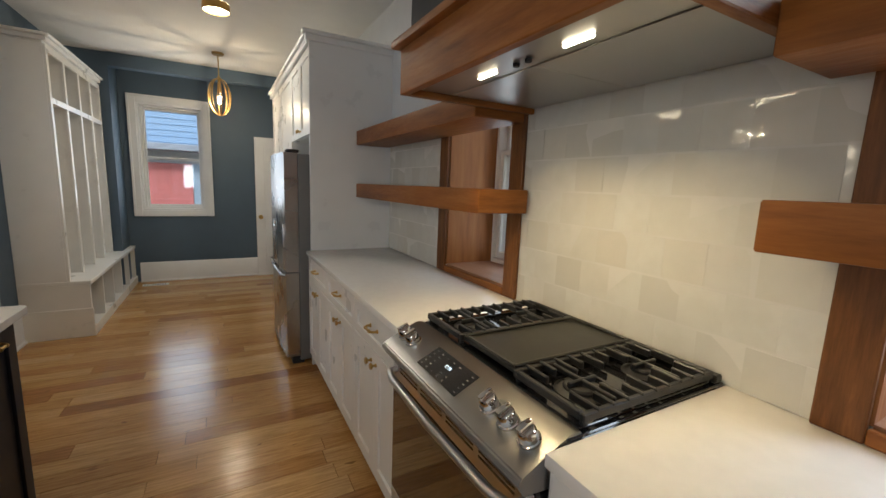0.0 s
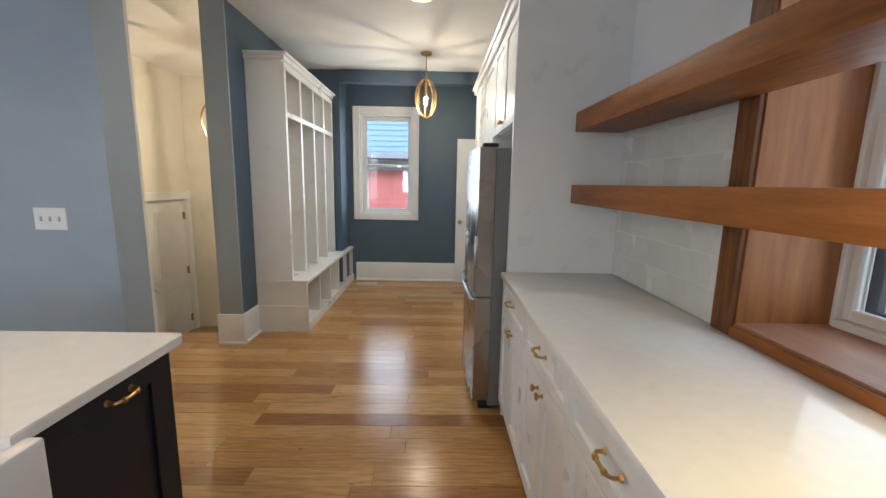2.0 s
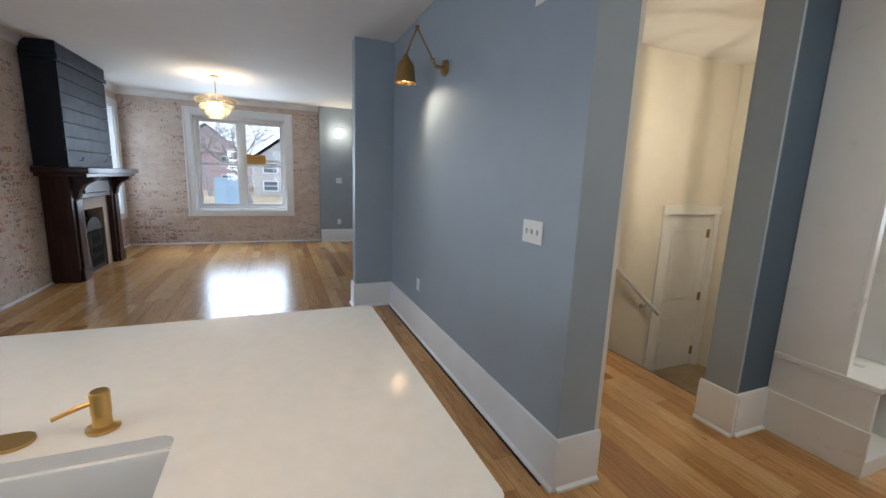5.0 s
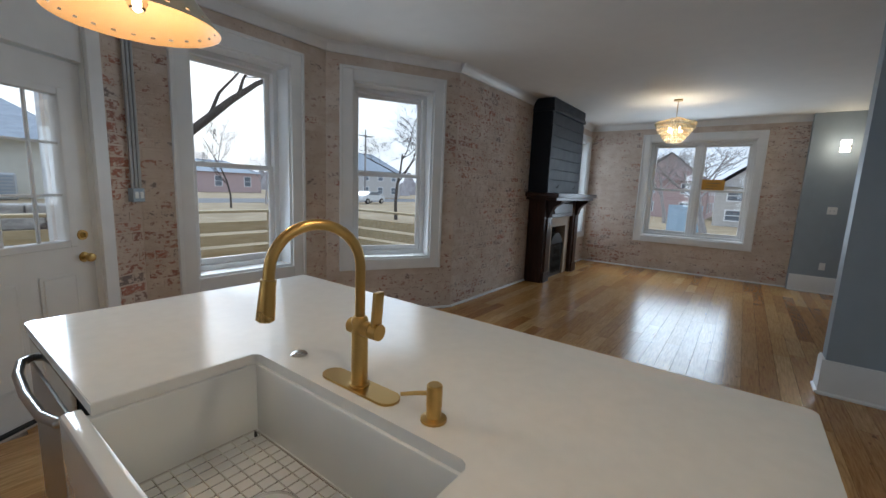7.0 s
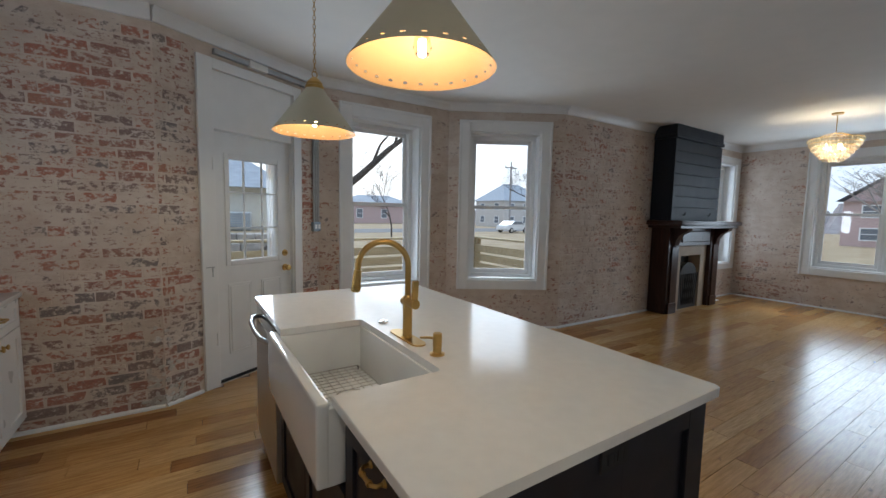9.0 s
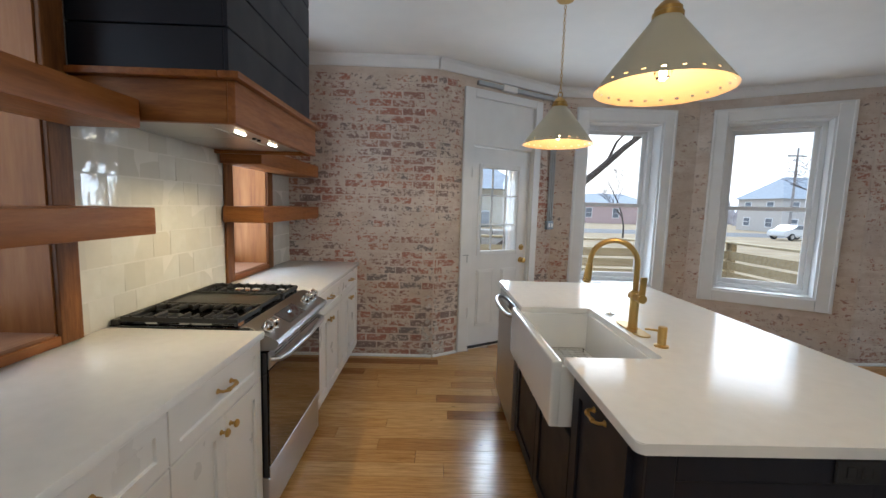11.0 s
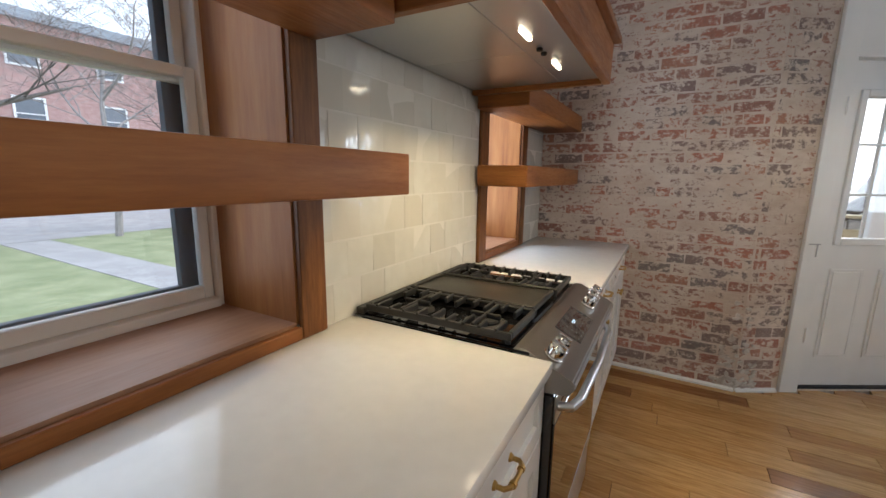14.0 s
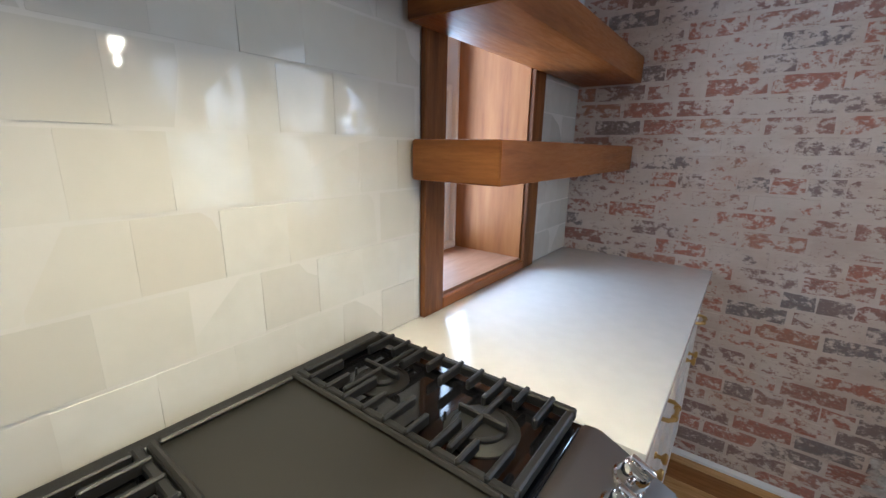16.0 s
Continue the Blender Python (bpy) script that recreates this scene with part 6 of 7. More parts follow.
def chandelier():
    x, y = -6.65, 1.30
    ob = thing("crystal_chandelier", (x, y, CEIL), "tiered crystal bead chandelier with brass rings, lit", "chandelier")
    bm = bmesh.new()
    lathe(bm, [(0.0, CEIL - 0.025), (0.055, CEIL - 0.022), (0.06, CEIL - 0.001)], (x, y, 0), 24)
    cyl(bm, (x, y, 2.54), (x, y, CEIL - 0.02), 0.005, 0.005, 8)
    part("stem", bm, M_BRASS, ob)
    bm = bmesh.new()
    for i in range(6):
        a = math.pi * i / 3
        tube(bm, [(x, y, 2.55), (x + 0.06 * math.cos(a), y + 0.06 * math.sin(a), 2.545), (x + 0.23 * math.cos(a), y + 0.23 * math.sin(a), 2.48)], 0.004, 6)
    part("spokes", bm, M_BRASS, ob)
    bm = bmesh.new()
    lathe(bm, [(0.0, -0.032), (0.016, -0.006), (0.016, 0.010), (0.0, 0.022)], (0, 0, 0), 6, smooth=False)
    drop = mesh_of("crystal_drop", bm)
    drop.materials.append(M_CRYSTAL)
    tiers = ((0.255, 2.46), (0.235, 2.41), (0.205, 2.36), (0.17, 2.31), (0.135, 2.265), (0.095, 2.225))
    for R, z in tiers:
        bm = bmesh.new()
        tube(bm, [(x + R * math.cos(2 * math.pi * i / 36), y + R * math.sin(2 * math.pi * i / 36), z + 0.022) for i in range(36)], 0.004, 6, closed=True)
        part("ring", bm, M_BRASS, ob)
        k = max(18, int(R * 195))
        for i in range(k):
            a = 2 * math.pi * i / k
            piece("crystal_drop", drop, ob, Matrix.Translation((R * math.cos(a), R * math.sin(a), z - CEIL)))
    for i in range(4):
        a = math.pi * (0.25 + i / 2)
        bm = bmesh.new()
        lathe(bm, [(0.0, 2.34), (0.016, 2.35), (0.018, 2.375), (0.008, 2.41), (0.0, 2.415)], (x + 0.09 * math.cos(a), y + 0.09 * math.sin(a), 0), 12)
        part("bulb", bm, M_BULB, ob)
    point_lamp("chandelier_light", (x, y, 2.47), 1.8, WARM, 0.18)
    point_lamp("chandelier_light", (x, y, 2.34), 9, WARM, 0.05)


chandelier()


# ---- fireplace ----
def fireplace():
    ob = thing("fireplace_mantel", (-6.4, -0.3, 0), "dark mahogany mantel with bracketed shelf and cast iron insert", "fireplace")
    x0, x1 = -7.35, -5.77
    yb, yf = -0.478, -0.20
    bm = bmesh.new()
    bx(bm, x1 - 0.30, x1, yb, yf, 0.0, 1.30, 0.006)
    part("pilaster", bm, M_MANTEL, ob)
    bm = bmesh.new()
    bx(bm, x0, x0 + 0.30, yb, yf, 0.0, 1.30, 0.006)
    part("pilaster", bm, M_MANTEL, ob)
    for a in (x1 - 0.26, x0 + 0.04):
        bm = bmesh.new()
        bx(bm, a, a + 0.22, yf, yf + 0.03, 0.0, 0.16, 0.006)
        bx(bm, a + 0.03, a + 0.19, yf, yf + 0.022, 0.16, 1.02, 0.008)
        part("pilaster_face", bm, M_MANTEL, ob)
        bm = bmesh.new()
        prof = [(yf, 1.02), (yf + 0.035, 1.04), (yf + 0.05, 1.12), (yf + 0.10, 1.20), (yf + 0.20, 1.26), (yf + 0.22, 1.30), (yf, 1.30)]
        extrude_poly(bm, prof, "x", a + 0.05, a + 0.17)
        part("bracket", bm, M_MANTEL, ob)
    bm = bmesh.new()
    bx(bm, x0 + 0.30, x1 - 0.30, yb, yf - 0.01, 1.02, 1.30, 0.004)
    bx(bm, x0 + 0.36, x1 - 0.36, yf - 0.012, yf + 0.012, 1.08, 1.25, 0.01)
    part("frieze", bm, M_MANTEL, ob)
    bm = bmesh.new()
    bx(bm, x0 - 0.16, x1 + 0.16, yb, yf + 0.25, 1.345, 1.41, 0.010, seg=2)
    bx(bm, x0 - 0.11, x1 + 0.11, yb, yf + 0.21, 1.30, 1.345, 0.006)
    part("mantel_shelf", bm, M_MANTEL, ob)
    bm = bmesh.new()
    tile = plain("hearth_plaster", (0.34, 0.27, 0.20), 0.7, var=0.15)
    bx(bm, x0 + 0.30, x0 + 0.48, yb + 0.02, yf - 0.06, 0.0, 1.02)
    bx(bm, x1 - 0.48, x1 - 0.30, yb + 0.02, yf - 0.06, 0.0, 1.02)
    bx(bm, x0 + 0.48, x1 - 0.48, yb + 0.02, yf - 0.06, 0.86, 1.02)
    part("hearth_surround", bm, tile, ob, "tan plaster surround")
    bm = bmesh.new()
    bx(bm, x0 + 0.48, x1 - 0.48, yb + 0.006, yb + 0.03, 0.0, 0.86)
    part("fireback", bm, M_IRON, ob)
    bm = bmesh.new()
    n_ = 12
    arch = [(-0.28, 0.0)] + [(0.28 * math.cos(math.pi - math.pi * i / n_), 0.48 + 0.26 * math.sin(math.pi * i / n_)) for i in range(n_ + 1)] + [(0.28, 0.0)]
    extrude_poly(bm, [(-6.56 + a, b) for a, b in arch], "y", yb + 0.03, yf - 0.08)
    cover = part("summer_cover", bm, M_IRON, ob, "cast iron arched summer cover")
    for i in range(7):
        for s in (-1, 1):
            bm = bmesh.new()
            tube(bm, [(-6.56 - 0.20 + i * 0.06, yf - 0.078, 0.06), (-6.56 - 0.20 + i * 0.06 + s * 0.10, yf - 0.078, 0.56)], 0.008, 6)
            part("lattice_bar", bm, M_IRON, cover)
    # black shiplap panel above the shelf
    ob = thing("overmantel", (-6.25, -0.3, 1.41), "black shiplap overmantel with a moulded cap", "overmantel panel")
    a, b = -7.10, -5.70
    yf2 = -0.16
    bm = bmesh.new()
    bx(bm, a + 0.012, b - 0.012, yb, yf2 - 0.018, 1.412, 2.797)
    part("carcass", bm, M_SHIPLAP, ob)
    z = 1.414
    hs = (0.20, 0.155, 0.165, 0.165, 0.165, 0.165, 0.165)
    for h in hs:
        bm = bmesh.new()
        bx(bm, a, b, yf2 - 0.017, yf2, z, z + h - 0.006, 0.002)
        part("shiplap_board", bm, M_SHIPLAP, ob)
        z += h
    bm = bmesh.new()
    bx(bm, b - 0.011, b + 0.001, yb, yf2 - 0.018, 1.414, 2.60)
    part("side_panel", bm, M_SHIPLAP, ob)
    bm = bmesh.new()
    bx(bm, a - 0.02, b + 0.02, yb, yf2 + 0.022, 2.605, 2.66, 0.006)
    bx(bm, a - 0.005, b + 0.005, yb, yf2 + 0.008, 2.66, 2.797, 0.004)
    part("cap", bm, M_SHIPLAP, ob)
    for x in (-6.02, -6.78):
        bm = bmesh.new()
        tube(bm, [(x, yf2, 1.50), (x, yf2 + 0.03, 1.50), (x, yf2 + 0.035, 1.54)], 0.006, 8)
        part("hook", bm, M_IRON, ob)


fireplace()
bm = bmesh.new()
bx(bm, -7.75, -7.5, -0.40, -0.30, 0.0, 0.006, 0.002)
single("floor_vent", bm, M_PLASTIC, "white floor register beside the fireplace", "floor vent", at=(-7.62, -0.35, 0))

# conduits and outlet box on the brick between door and window
ob = thing("surface_conduit", (-0.80, -1.13, 1.25), "grey metal conduits dropping to an outlet box on brick", "conduit")
for i, a in enumerate((0.020, 0.050, 0.080)):
    bm = bmesh.new()
    tube(bm, [W_DOOR @ Vector(p) for p in ((a, 0.022, 1.33), (a, 0.022, 1.40), (a, 0.022, 2.62), (a + 0.004 * i, 0.022, 2.64), (a + 0.10, 0.022, 2.66))], 0.011, 10)
    part("conduit", bm, M_GALV, ob)
bm = bmesh.new()
bx(bm, 0.006, 0.10, 0.0, 0.045, 1.24, 1.335, 0.004, W_DOOR)
b_ = part("outlet_box", bm, M_BLUEPLASTIC, ob, "blue-grey metal outlet box")
for a in (0.032, 0.074):
    bm = bmesh.new()
    bx(bm, a - 0.014, a + 0.014, 0.045, 0.048, 1.265, 1.31, 0.002, W_DOOR)
    part("socket", bm, M_PLASTIC, b_)
ob = thing("cable_raceway", (0.0, -0.7, 2.66), "metal raceway along the top of the door wall", "raceway")
bm = bmesh.new()
bx(bm, 0.10, 1.10, 0.0, 0.035, 2.635, 2.675, 0.004, W_DOOR)
part("cover", bm, M_GALV, ob)
bm = bmesh.new()
bx(bm, 0.62, 0.80, 0.001, 0.045, 2.625, 2.685, 0.004, W_DOOR)
part("junction_box", bm, M_PLASTIC, ob)


# ---- outside ----
M_STRAW = two_tone("straw_lawn", (0.31, 0.24, 0.145), (0.42, 0.34, 0.22), 0.6, 0.95, 0.6)
M_LAWN = two_tone("winter_lawn", (0.22, 0.26, 0.13), (0.34, 0.36, 0.21), 1.2, 0.95, 0.6)
M_CONC = two_tone("concrete", (0.34, 0.33, 0.33), (0.42, 0.41, 0.41), 1.5, 0.85, 0.2)
M_ROAD = two_tone("asphalt", (0.12, 0.125, 0.135), (0.18, 0.185, 0.20), 2.0, 0.85, 0.3)
M_BARK = two_tone("bark", (0.055, 0.042, 0.033), (0.11, 0.09, 0.075), 6.0, 0.95, 0.6, (4, 4, 1))
M_FENCE = wood_material("treated_pine", (0.34, 0.28, 0.17), (0.47, 0.40, 0.26), (0.56, 0.50, 0.35), "x", 0.7)
M_SIDEBLUE = plain("pale_blue_siding", (0.36, 0.47, 0.58), 0.6, var=0.05)
M_SIDEDEEP = plain("blue_siding", (0.24, 0.38, 0.56), 0.6, var=0.06)
M_SIDECREAM = plain("cream_siding", (0.68, 0.66, 0.58), 0.6, var=0.05)
# House bricks paled and greyed: air haze is painted into these three colours.
M_HOUSEBRICK = two_tone("hazed_house_brick", (0.44, 0.27, 0.25), (0.56, 0.39, 0.36), 3.0, 0.9, 0.3, (1, 1, 3))
M_HOUSEHAZED = two_tone("hazed_red_brick", (0.50, 0.37, 0.36), (0.60, 0.46, 0.44), 3.0, 0.9, 0.3, (1, 1, 3))
M_HOUSETAN = two_tone("hazed_tan_brick", (0.54, 0.51, 0.48), (0.66, 0.63, 0.60), 3.0, 0.9, 0.3, (1, 1, 3))
M_REDPAINT = plain("red_paint", (0.62, 0.20, 0.19), 0.6, var=0.08)
M_ROOF = two_tone("slate_roof", (0.34, 0.38, 0.44), (0.43, 0.48, 0.54), 3.0, 0.85, 0.4, (1, 1, 4))
M_STONE = two_tone("stacked_stone", (0.34, 0.32, 0.30), (0.58, 0.56, 0.53), 3.5, 0.9, 0.8, (1, 1, 2))
M_TARP = plain("blue_tarp", (0.42, 0.56, 0.70), 0.4, var=0.08)
M_HOUSEGLASS = plain("house_window_glass", (0.16, 0.18, 0.21), 0.1, var=0.1, coat=0.6)
# Bark lightened for far trees and the pole: distance haze in the colour.
M_BARKFAR = two_tone("hazed_bark", (0.30, 0.28, 0.27), (0.40, 0.37, 0.36), 6.0, 0.95, 0.4)
M_BARKMID = two_tone("grey_bark", (0.13, 0.115, 0.105), (0.22, 0.20, 0.185), 6.0, 0.95, 0.5, (4, 4, 1))
GZ = -0.75

bm = bmesh.new()
bmesh.ops.create_grid(bm, x_segments=40, y_segments=40, size=400)
bmesh.ops.translate(bm, verts=bm.verts, vec=(0, 0, GZ))
structure("ground", bm, M_STRAW, "straw-covered winter ground around the house", "ground")
bm = bmesh.new()
bx(bm, 2.35, 60, -30, 3.9, GZ, GZ + 0.01)
structure("lawn", bm, M_LAWN, "thin winter lawn beside the house", "lawn")
bm = bmesh.new()
bx(bm, 2.6, 17.3, -2.1, -1.05, GZ + 0.012, GZ + 0.022)
structure("pavement", bm, M_CONC, "pale concrete sidewalk across the lawn", "pavement")
bm = bmesh.new()
bx(bm, 17.4, 29.5, -80, 80, GZ + 0.012, GZ + 0.02)
structure("street_side", bm, M_CONC, "pale street beyond the lawn", "road")
bm = bmesh.new()
bx(bm, -120, 8, -46, -37, GZ + 0.004, GZ + 0.014)
structure("road", bm, M_ROAD, "grey asphalt street beyond the yard", "road")

# deck and rail outside the bay
bm = bmesh.new()
bx(bm, -4.6, -0.1, -3.4, -1.62, -0.20, -0.08)
bx(bm, -4.6, -0.1, -3.39, -3.35, GZ, -0.2)
structure("deck", bm, M_FENCE, "pale treated pine deck outside the bay", "deck")


def rail_fence(p0, p1, z0, count, label):
    p0, p1 = Vector((*p0, 0)), Vector((*p1, 0))
    d = p1 - p0
    n_ = max(1, round(d.length / 1.5))
    ob = thing("deck_rail", (p0 + p1) / 2 + Vector((0, 0, z0)), label, "fence", "deck rails")
    m = wall_frame((p0.x, p0.y), math.degrees(math.atan2(d.y, d.x)))
    for i in range(n_ + 1):
        a = d.length * i / n_
        bm = bmesh.new()
        bx(bm, a - 0.045, a + 0.045, -0.045, 0.045, z0, z0 + 1.06, 0.004, m)
        part("post", bm, M_FENCE, ob)
    for k in range(count):
        bm = bmesh.new()
        z = z0 + 0.12 + k * 0.172
        bx(bm, 0, d.length, 0.046, 0.072, z, z + 0.135, 0.003, m)
        part("board", bm, M_FENCE, ob)
    bm = bmesh.new()
    bx(bm, -0.05, d.length + 0.05, -0.07, 0.085, z0 + 1.062, z0 + 1.095, 0.004, m)
    part("cap_rail", bm, M_FENCE, ob)


rail_fence((-4.55, -3.3), (-0.2, -3.3), -0.08, 5, "treated pine deck rail with horizontal boards")
rail_fence((-4.55, -1.7), (-4.55, -3.25), -0.08, 5, "treated pine deck rail with horizontal boards")


def tree(x, y, h, seed, label, lean=(0, 0), spread_=1.0, z0=GZ, levels=4, thick=1.0, bark=None):
    """A bare winter tree: tapered trunk, limbs and many thin twigs."""
    rnd = random.Random(seed)
    ob = thing("bare_tree", (x, y, z0), label, "tree")
    trunk, crown = bmesh.new(), bmesh.new()

    def limb(bm, p, d, length, r, level):
        k = 4 if level < 2 else 3
        pts, rs = [p], [r]
        q = p.copy()
        dd = d.copy()
        for i in range(k):
            dd = (dd + Vector((rnd.uniform(-1, 1), rnd.uniform(-1, 1), rnd.uniform(-0.4, 0.8))) * 0.18).normalized()
            q = q + dd * length / k
            pts.append(q.copy())
            rs.append(r * (1 - 0.55 * (i + 1) / k))
        tube(bm, pts, rs, 7 if level < 2 else 4, caps=level < 2)
        if level >= levels:
            return
        n_ = (5, 5, 5, 4, 3)[level]
        for i in range(n_):
            t_ = rnd.uniform(0.35, 1.0) if level else rnd.uniform(0.4, 1.0)
            idx = min(k - 1, int(t_ * k))
            base = pts[idx].lerp(pts[idx + 1], t_ * k - idx if t_ < 1 else 1)
            a = rnd.uniform(0, 2 * math.pi)
            side_ = Vector((math.cos(a), math.sin(a), rnd.uniform(-0.1, 0.6)))
            nd = (dd * 0.55 + side_ * 0.75 * spread_).normalized()
            limb(crown, base, nd, length * rnd.uniform(0.5, 0.75), max(0.006, rs[idx] * rnd.uniform(0.4, 0.6)), level + 1)

    limb(trunk, Vector((x, y, z0 - 0.1)), Vector((lean[0], lean[1], 1)).normalized(), h * 0.45, 0.028 * h * thick, 0)
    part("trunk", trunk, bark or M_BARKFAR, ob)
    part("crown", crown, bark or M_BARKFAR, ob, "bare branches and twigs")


lt = thing("bare_tree", (0.3, -5.6, GZ), "bare tree leaning over the yard with a forked limb", "tree")
bm = bmesh.new()
tube(bm, [Vector(p) for p in ((0.3, -5.6, GZ - 0.1), (-0.5, -5.7, 0.1), (-1.9, -5.8, 1.25), (-3.24, -6.0, 2.34), (-3.9, -6.0, 2.95), (-4.43, -6.0, 3.37), (-5.3, -5.9, 3.9), (-6.4, -5.7, 4.8))], [0.14, 0.12, 0.10, 0.078, 0.066, 0.05, 0.035, 0.02], 10)
part("trunk", bm, M_BARK, lt)
twig_rnd = random.Random(6)
for pts in (((-3.45, -6.0, 2.5), (-3.7, -6.05, 3.05), (-4.1, -6.1, 3.5), (-4.4, -6.1, 4.2)), ((-4.05, -6.0, 3.08), (-4.15, -6.0, 3.4), (-4.3, -5.95, 3.65)), ((-5.0, -5.95, 3.7), (-5.2, -6.1, 4.4), (-5.6, -6.2, 5.2))):
    bm = bmesh.new()
    tube(bm, [Vector(p) for p in pts], [0.04 - 0.010 * i for i in range(len(pts))], 8)
    for i in range(9):
        q = Vector(pts[-1]).lerp(Vector(pts[-2]), twig_rnd.uniform(0, 1.2))
        d = Vector((twig_rnd.uniform(-1, 0.6), twig_rnd.uniform(-0.6, 0.6), twig_rnd.uniform(0.1, 1)))
        tube(bm, [q, q + d * 0.35, q + d * 0.8 + Vector((0, 0, 0.1))], [0.012, 0.008, 0.003], 4)
    part("limb", bm, M_BARK, lt)
tree(-19.2, -16.0, 10.5, 7, "bare spreading tree beyond the deck", spread_=1.2, thick=0.42, levels=5, bark=M_BARK)
tree(-15.3, -30.0, 9.5, 9, "tall thin bare tree beyond the straw yard", spread_=0.6, levels=4, thick=0.3, bark=M_BARK)
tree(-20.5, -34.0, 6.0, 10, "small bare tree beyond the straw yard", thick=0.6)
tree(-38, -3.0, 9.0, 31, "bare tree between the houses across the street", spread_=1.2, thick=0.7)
tree(15.8, 0.0, 10.0, 21, "bare street tree on the lawn strip", spread_=1.1, bark=M_BARKMID)
tree(16.6, -3.6, 13.0, 52, "tall slender bare street tree with fine twigs", spread_=1.35, thick=0.32, levels=5)
tree(16.9, -10.5, 12.0, 55, "tall slender bare street tree with fine twigs", spread_=1.3, thick=0.32, levels=5)
tree(16.0, -7.0, 10.0, 22, "bare street tree on the lawn strip", spread_=1.2, bark=M_BARKMID)
tree(15.8, -15.0, 9.0, 24, "bare street tree on the lawn strip")
tree(-22, 0.9, 7.0, 31, "bare tree in front of the brick houses", spread_=1.2)


def house(x0, x1, y0, y1, h, roof_h, wall_m, label, storeys=2, ridge="x", z0=GZ, cols=3, hip=False, roof_m=None):
    """A house with storeys of windows, a pitched roof and eaves."""
    ob = thing("house", ((x0 + x1) / 2, (y0 + y1) / 2, z0), label, "house")
    bm = bmesh.new()
    bx(bm, x0, x1, y0, y1, z0, z0 + h)
    part("wall", bm, wall_m, ob)
    bm = bmesh.new()
    e = 0.45
    zt = z0 + h
    if roof_h > 0:
        if ridge == "x":
            ym = (y0 + y1) / 2
            k = (y1 - y0) * 0.45 if hip else 0
            vs = [bm.verts.new(v) for v in ((x0 - e, y0 - e, zt), (x1 + e, y0 - e, zt), (x1 + e, y1 + e, zt), (x0 - e, y1 + e, zt), (x0 - e + k, ym, zt + roof_h), (x1 + e - k, ym, zt + roof_h))]
        else:
            xm = (x0 + x1) / 2
            k = (x1 - x0) * 0.45 if hip else 0
            vs = [bm.verts.new(v) for v in ((x0 - e, y1 + e, zt), (x0 - e, y0 - e, zt), (x1 + e, y0 - e, zt), (x1 + e, y1 + e, zt), (xm, y1 + e - k, zt + roof_h), (xm, y0 - e + k, zt + roof_h))]
        if ridge == "x":
            for f in ((0, 1, 5, 4), (2, 3, 4, 5), (0, 4, 3), (1, 2, 5), (0, 3, 2, 1)):
                if hip or len(f) == 4:
                    bm.faces.new([vs[i] for i in f])
            if not hip:
                gb = bmesh.new()
                extrude_poly(gb, [(y0, zt + 0.002), (y1, zt + 0.002), (ym, zt + roof_h * 0.93)], "x", x0, x1)
                part("gable", gb, wall_m, ob)
        else:
            for f in ((0, 1, 5, 4), (2, 3, 4, 5), (0, 4, 3), (1, 2, 5), (0, 3, 2, 1)):
                bm.faces.new([vs[i] for i in f])
    else:
        bx(bm, x0 - 0.2, x1 + 0.2, y0 - 0.2, y1 + 0.2, zt, zt + 0.5)
    part("roof", bm, roof_m or M_ROOF, ob)
    sh = h / storeys
    for face in range(4):
        length = (x1 - x0) if face < 2 else (y1 - y0)
        k = max(1, round(cols * length / max(x1 - x0, y1 - y0)))
        for s in range(storeys):
            for c in range(k):
                a = length * (c + 0.5) / k
                lo, hi = z0 + s * sh + sh * 0.32, z0 + s * sh + sh * 0.80
                w = min(1.1, length / k * 0.45) / 2
                if face == 0:
                    m = wall_frame((x1, y0), 180)
                elif face == 1:
                    m = wall_frame((x0, y1), 0)
                elif face == 2:
                    m = wall_frame((x0, y0), 90)
                else:
                    m = wall_frame((x1, y1), -90)
                bm = bmesh.new()
                for p in ((a - w - 0.1, a - w, lo - 0.1, hi + 0.1), (a + w, a + w + 0.1, lo - 0.1, hi + 0.1), (a - w, a + w, hi, hi + 0.1), (a - w, a + w, lo - 0.1, lo), (a - w, a + w, (lo + hi) / 2 - 0.03, (lo + hi) / 2 + 0.03)):
                    bx(bm, p[0], p[1], 0.0, 0.06, p[2], p[3], 0, m)
                win = part("window", bm, M_VINYL, ob)
                bm = bmesh.new()
                bx(bm, a - w, a + w, 0.0, 0.02, lo, hi, 0, m)
                part("pane", bm, M_HOUSEGLASS, win)
    return ob


house(-2.0, 7.0, -17.0, -9.5, 2.8, 2.6, M_SIDECREAM, "cream sided neighbouring house with a grey roof", storeys=1, ridge="x", hip=True, cols=2)
house(-56, -46, -58, -50, 4.6, 3.2, M_HOUSETAN, "tan house with a blue-grey hipped roof across the street", hip=True)
house(-40, -25, -80, -70, 3.4, 2.2, M_HOUSEHAZED, "low reddish house far beyond the yard", storeys=1, hip=True)
house(-62, -50, -8.4, -1.0, 4.0, 3.0, M_HOUSEHAZED, "red brick house in painted haze, with a gable opposite the front window", ridge="x")
house(-50, -40, 0.2, 8.6, 3.2, 3.4, M_HOUSETAN, "grey house in painted haze, with a gable opposite the front window", ridge="x")
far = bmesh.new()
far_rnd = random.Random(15)
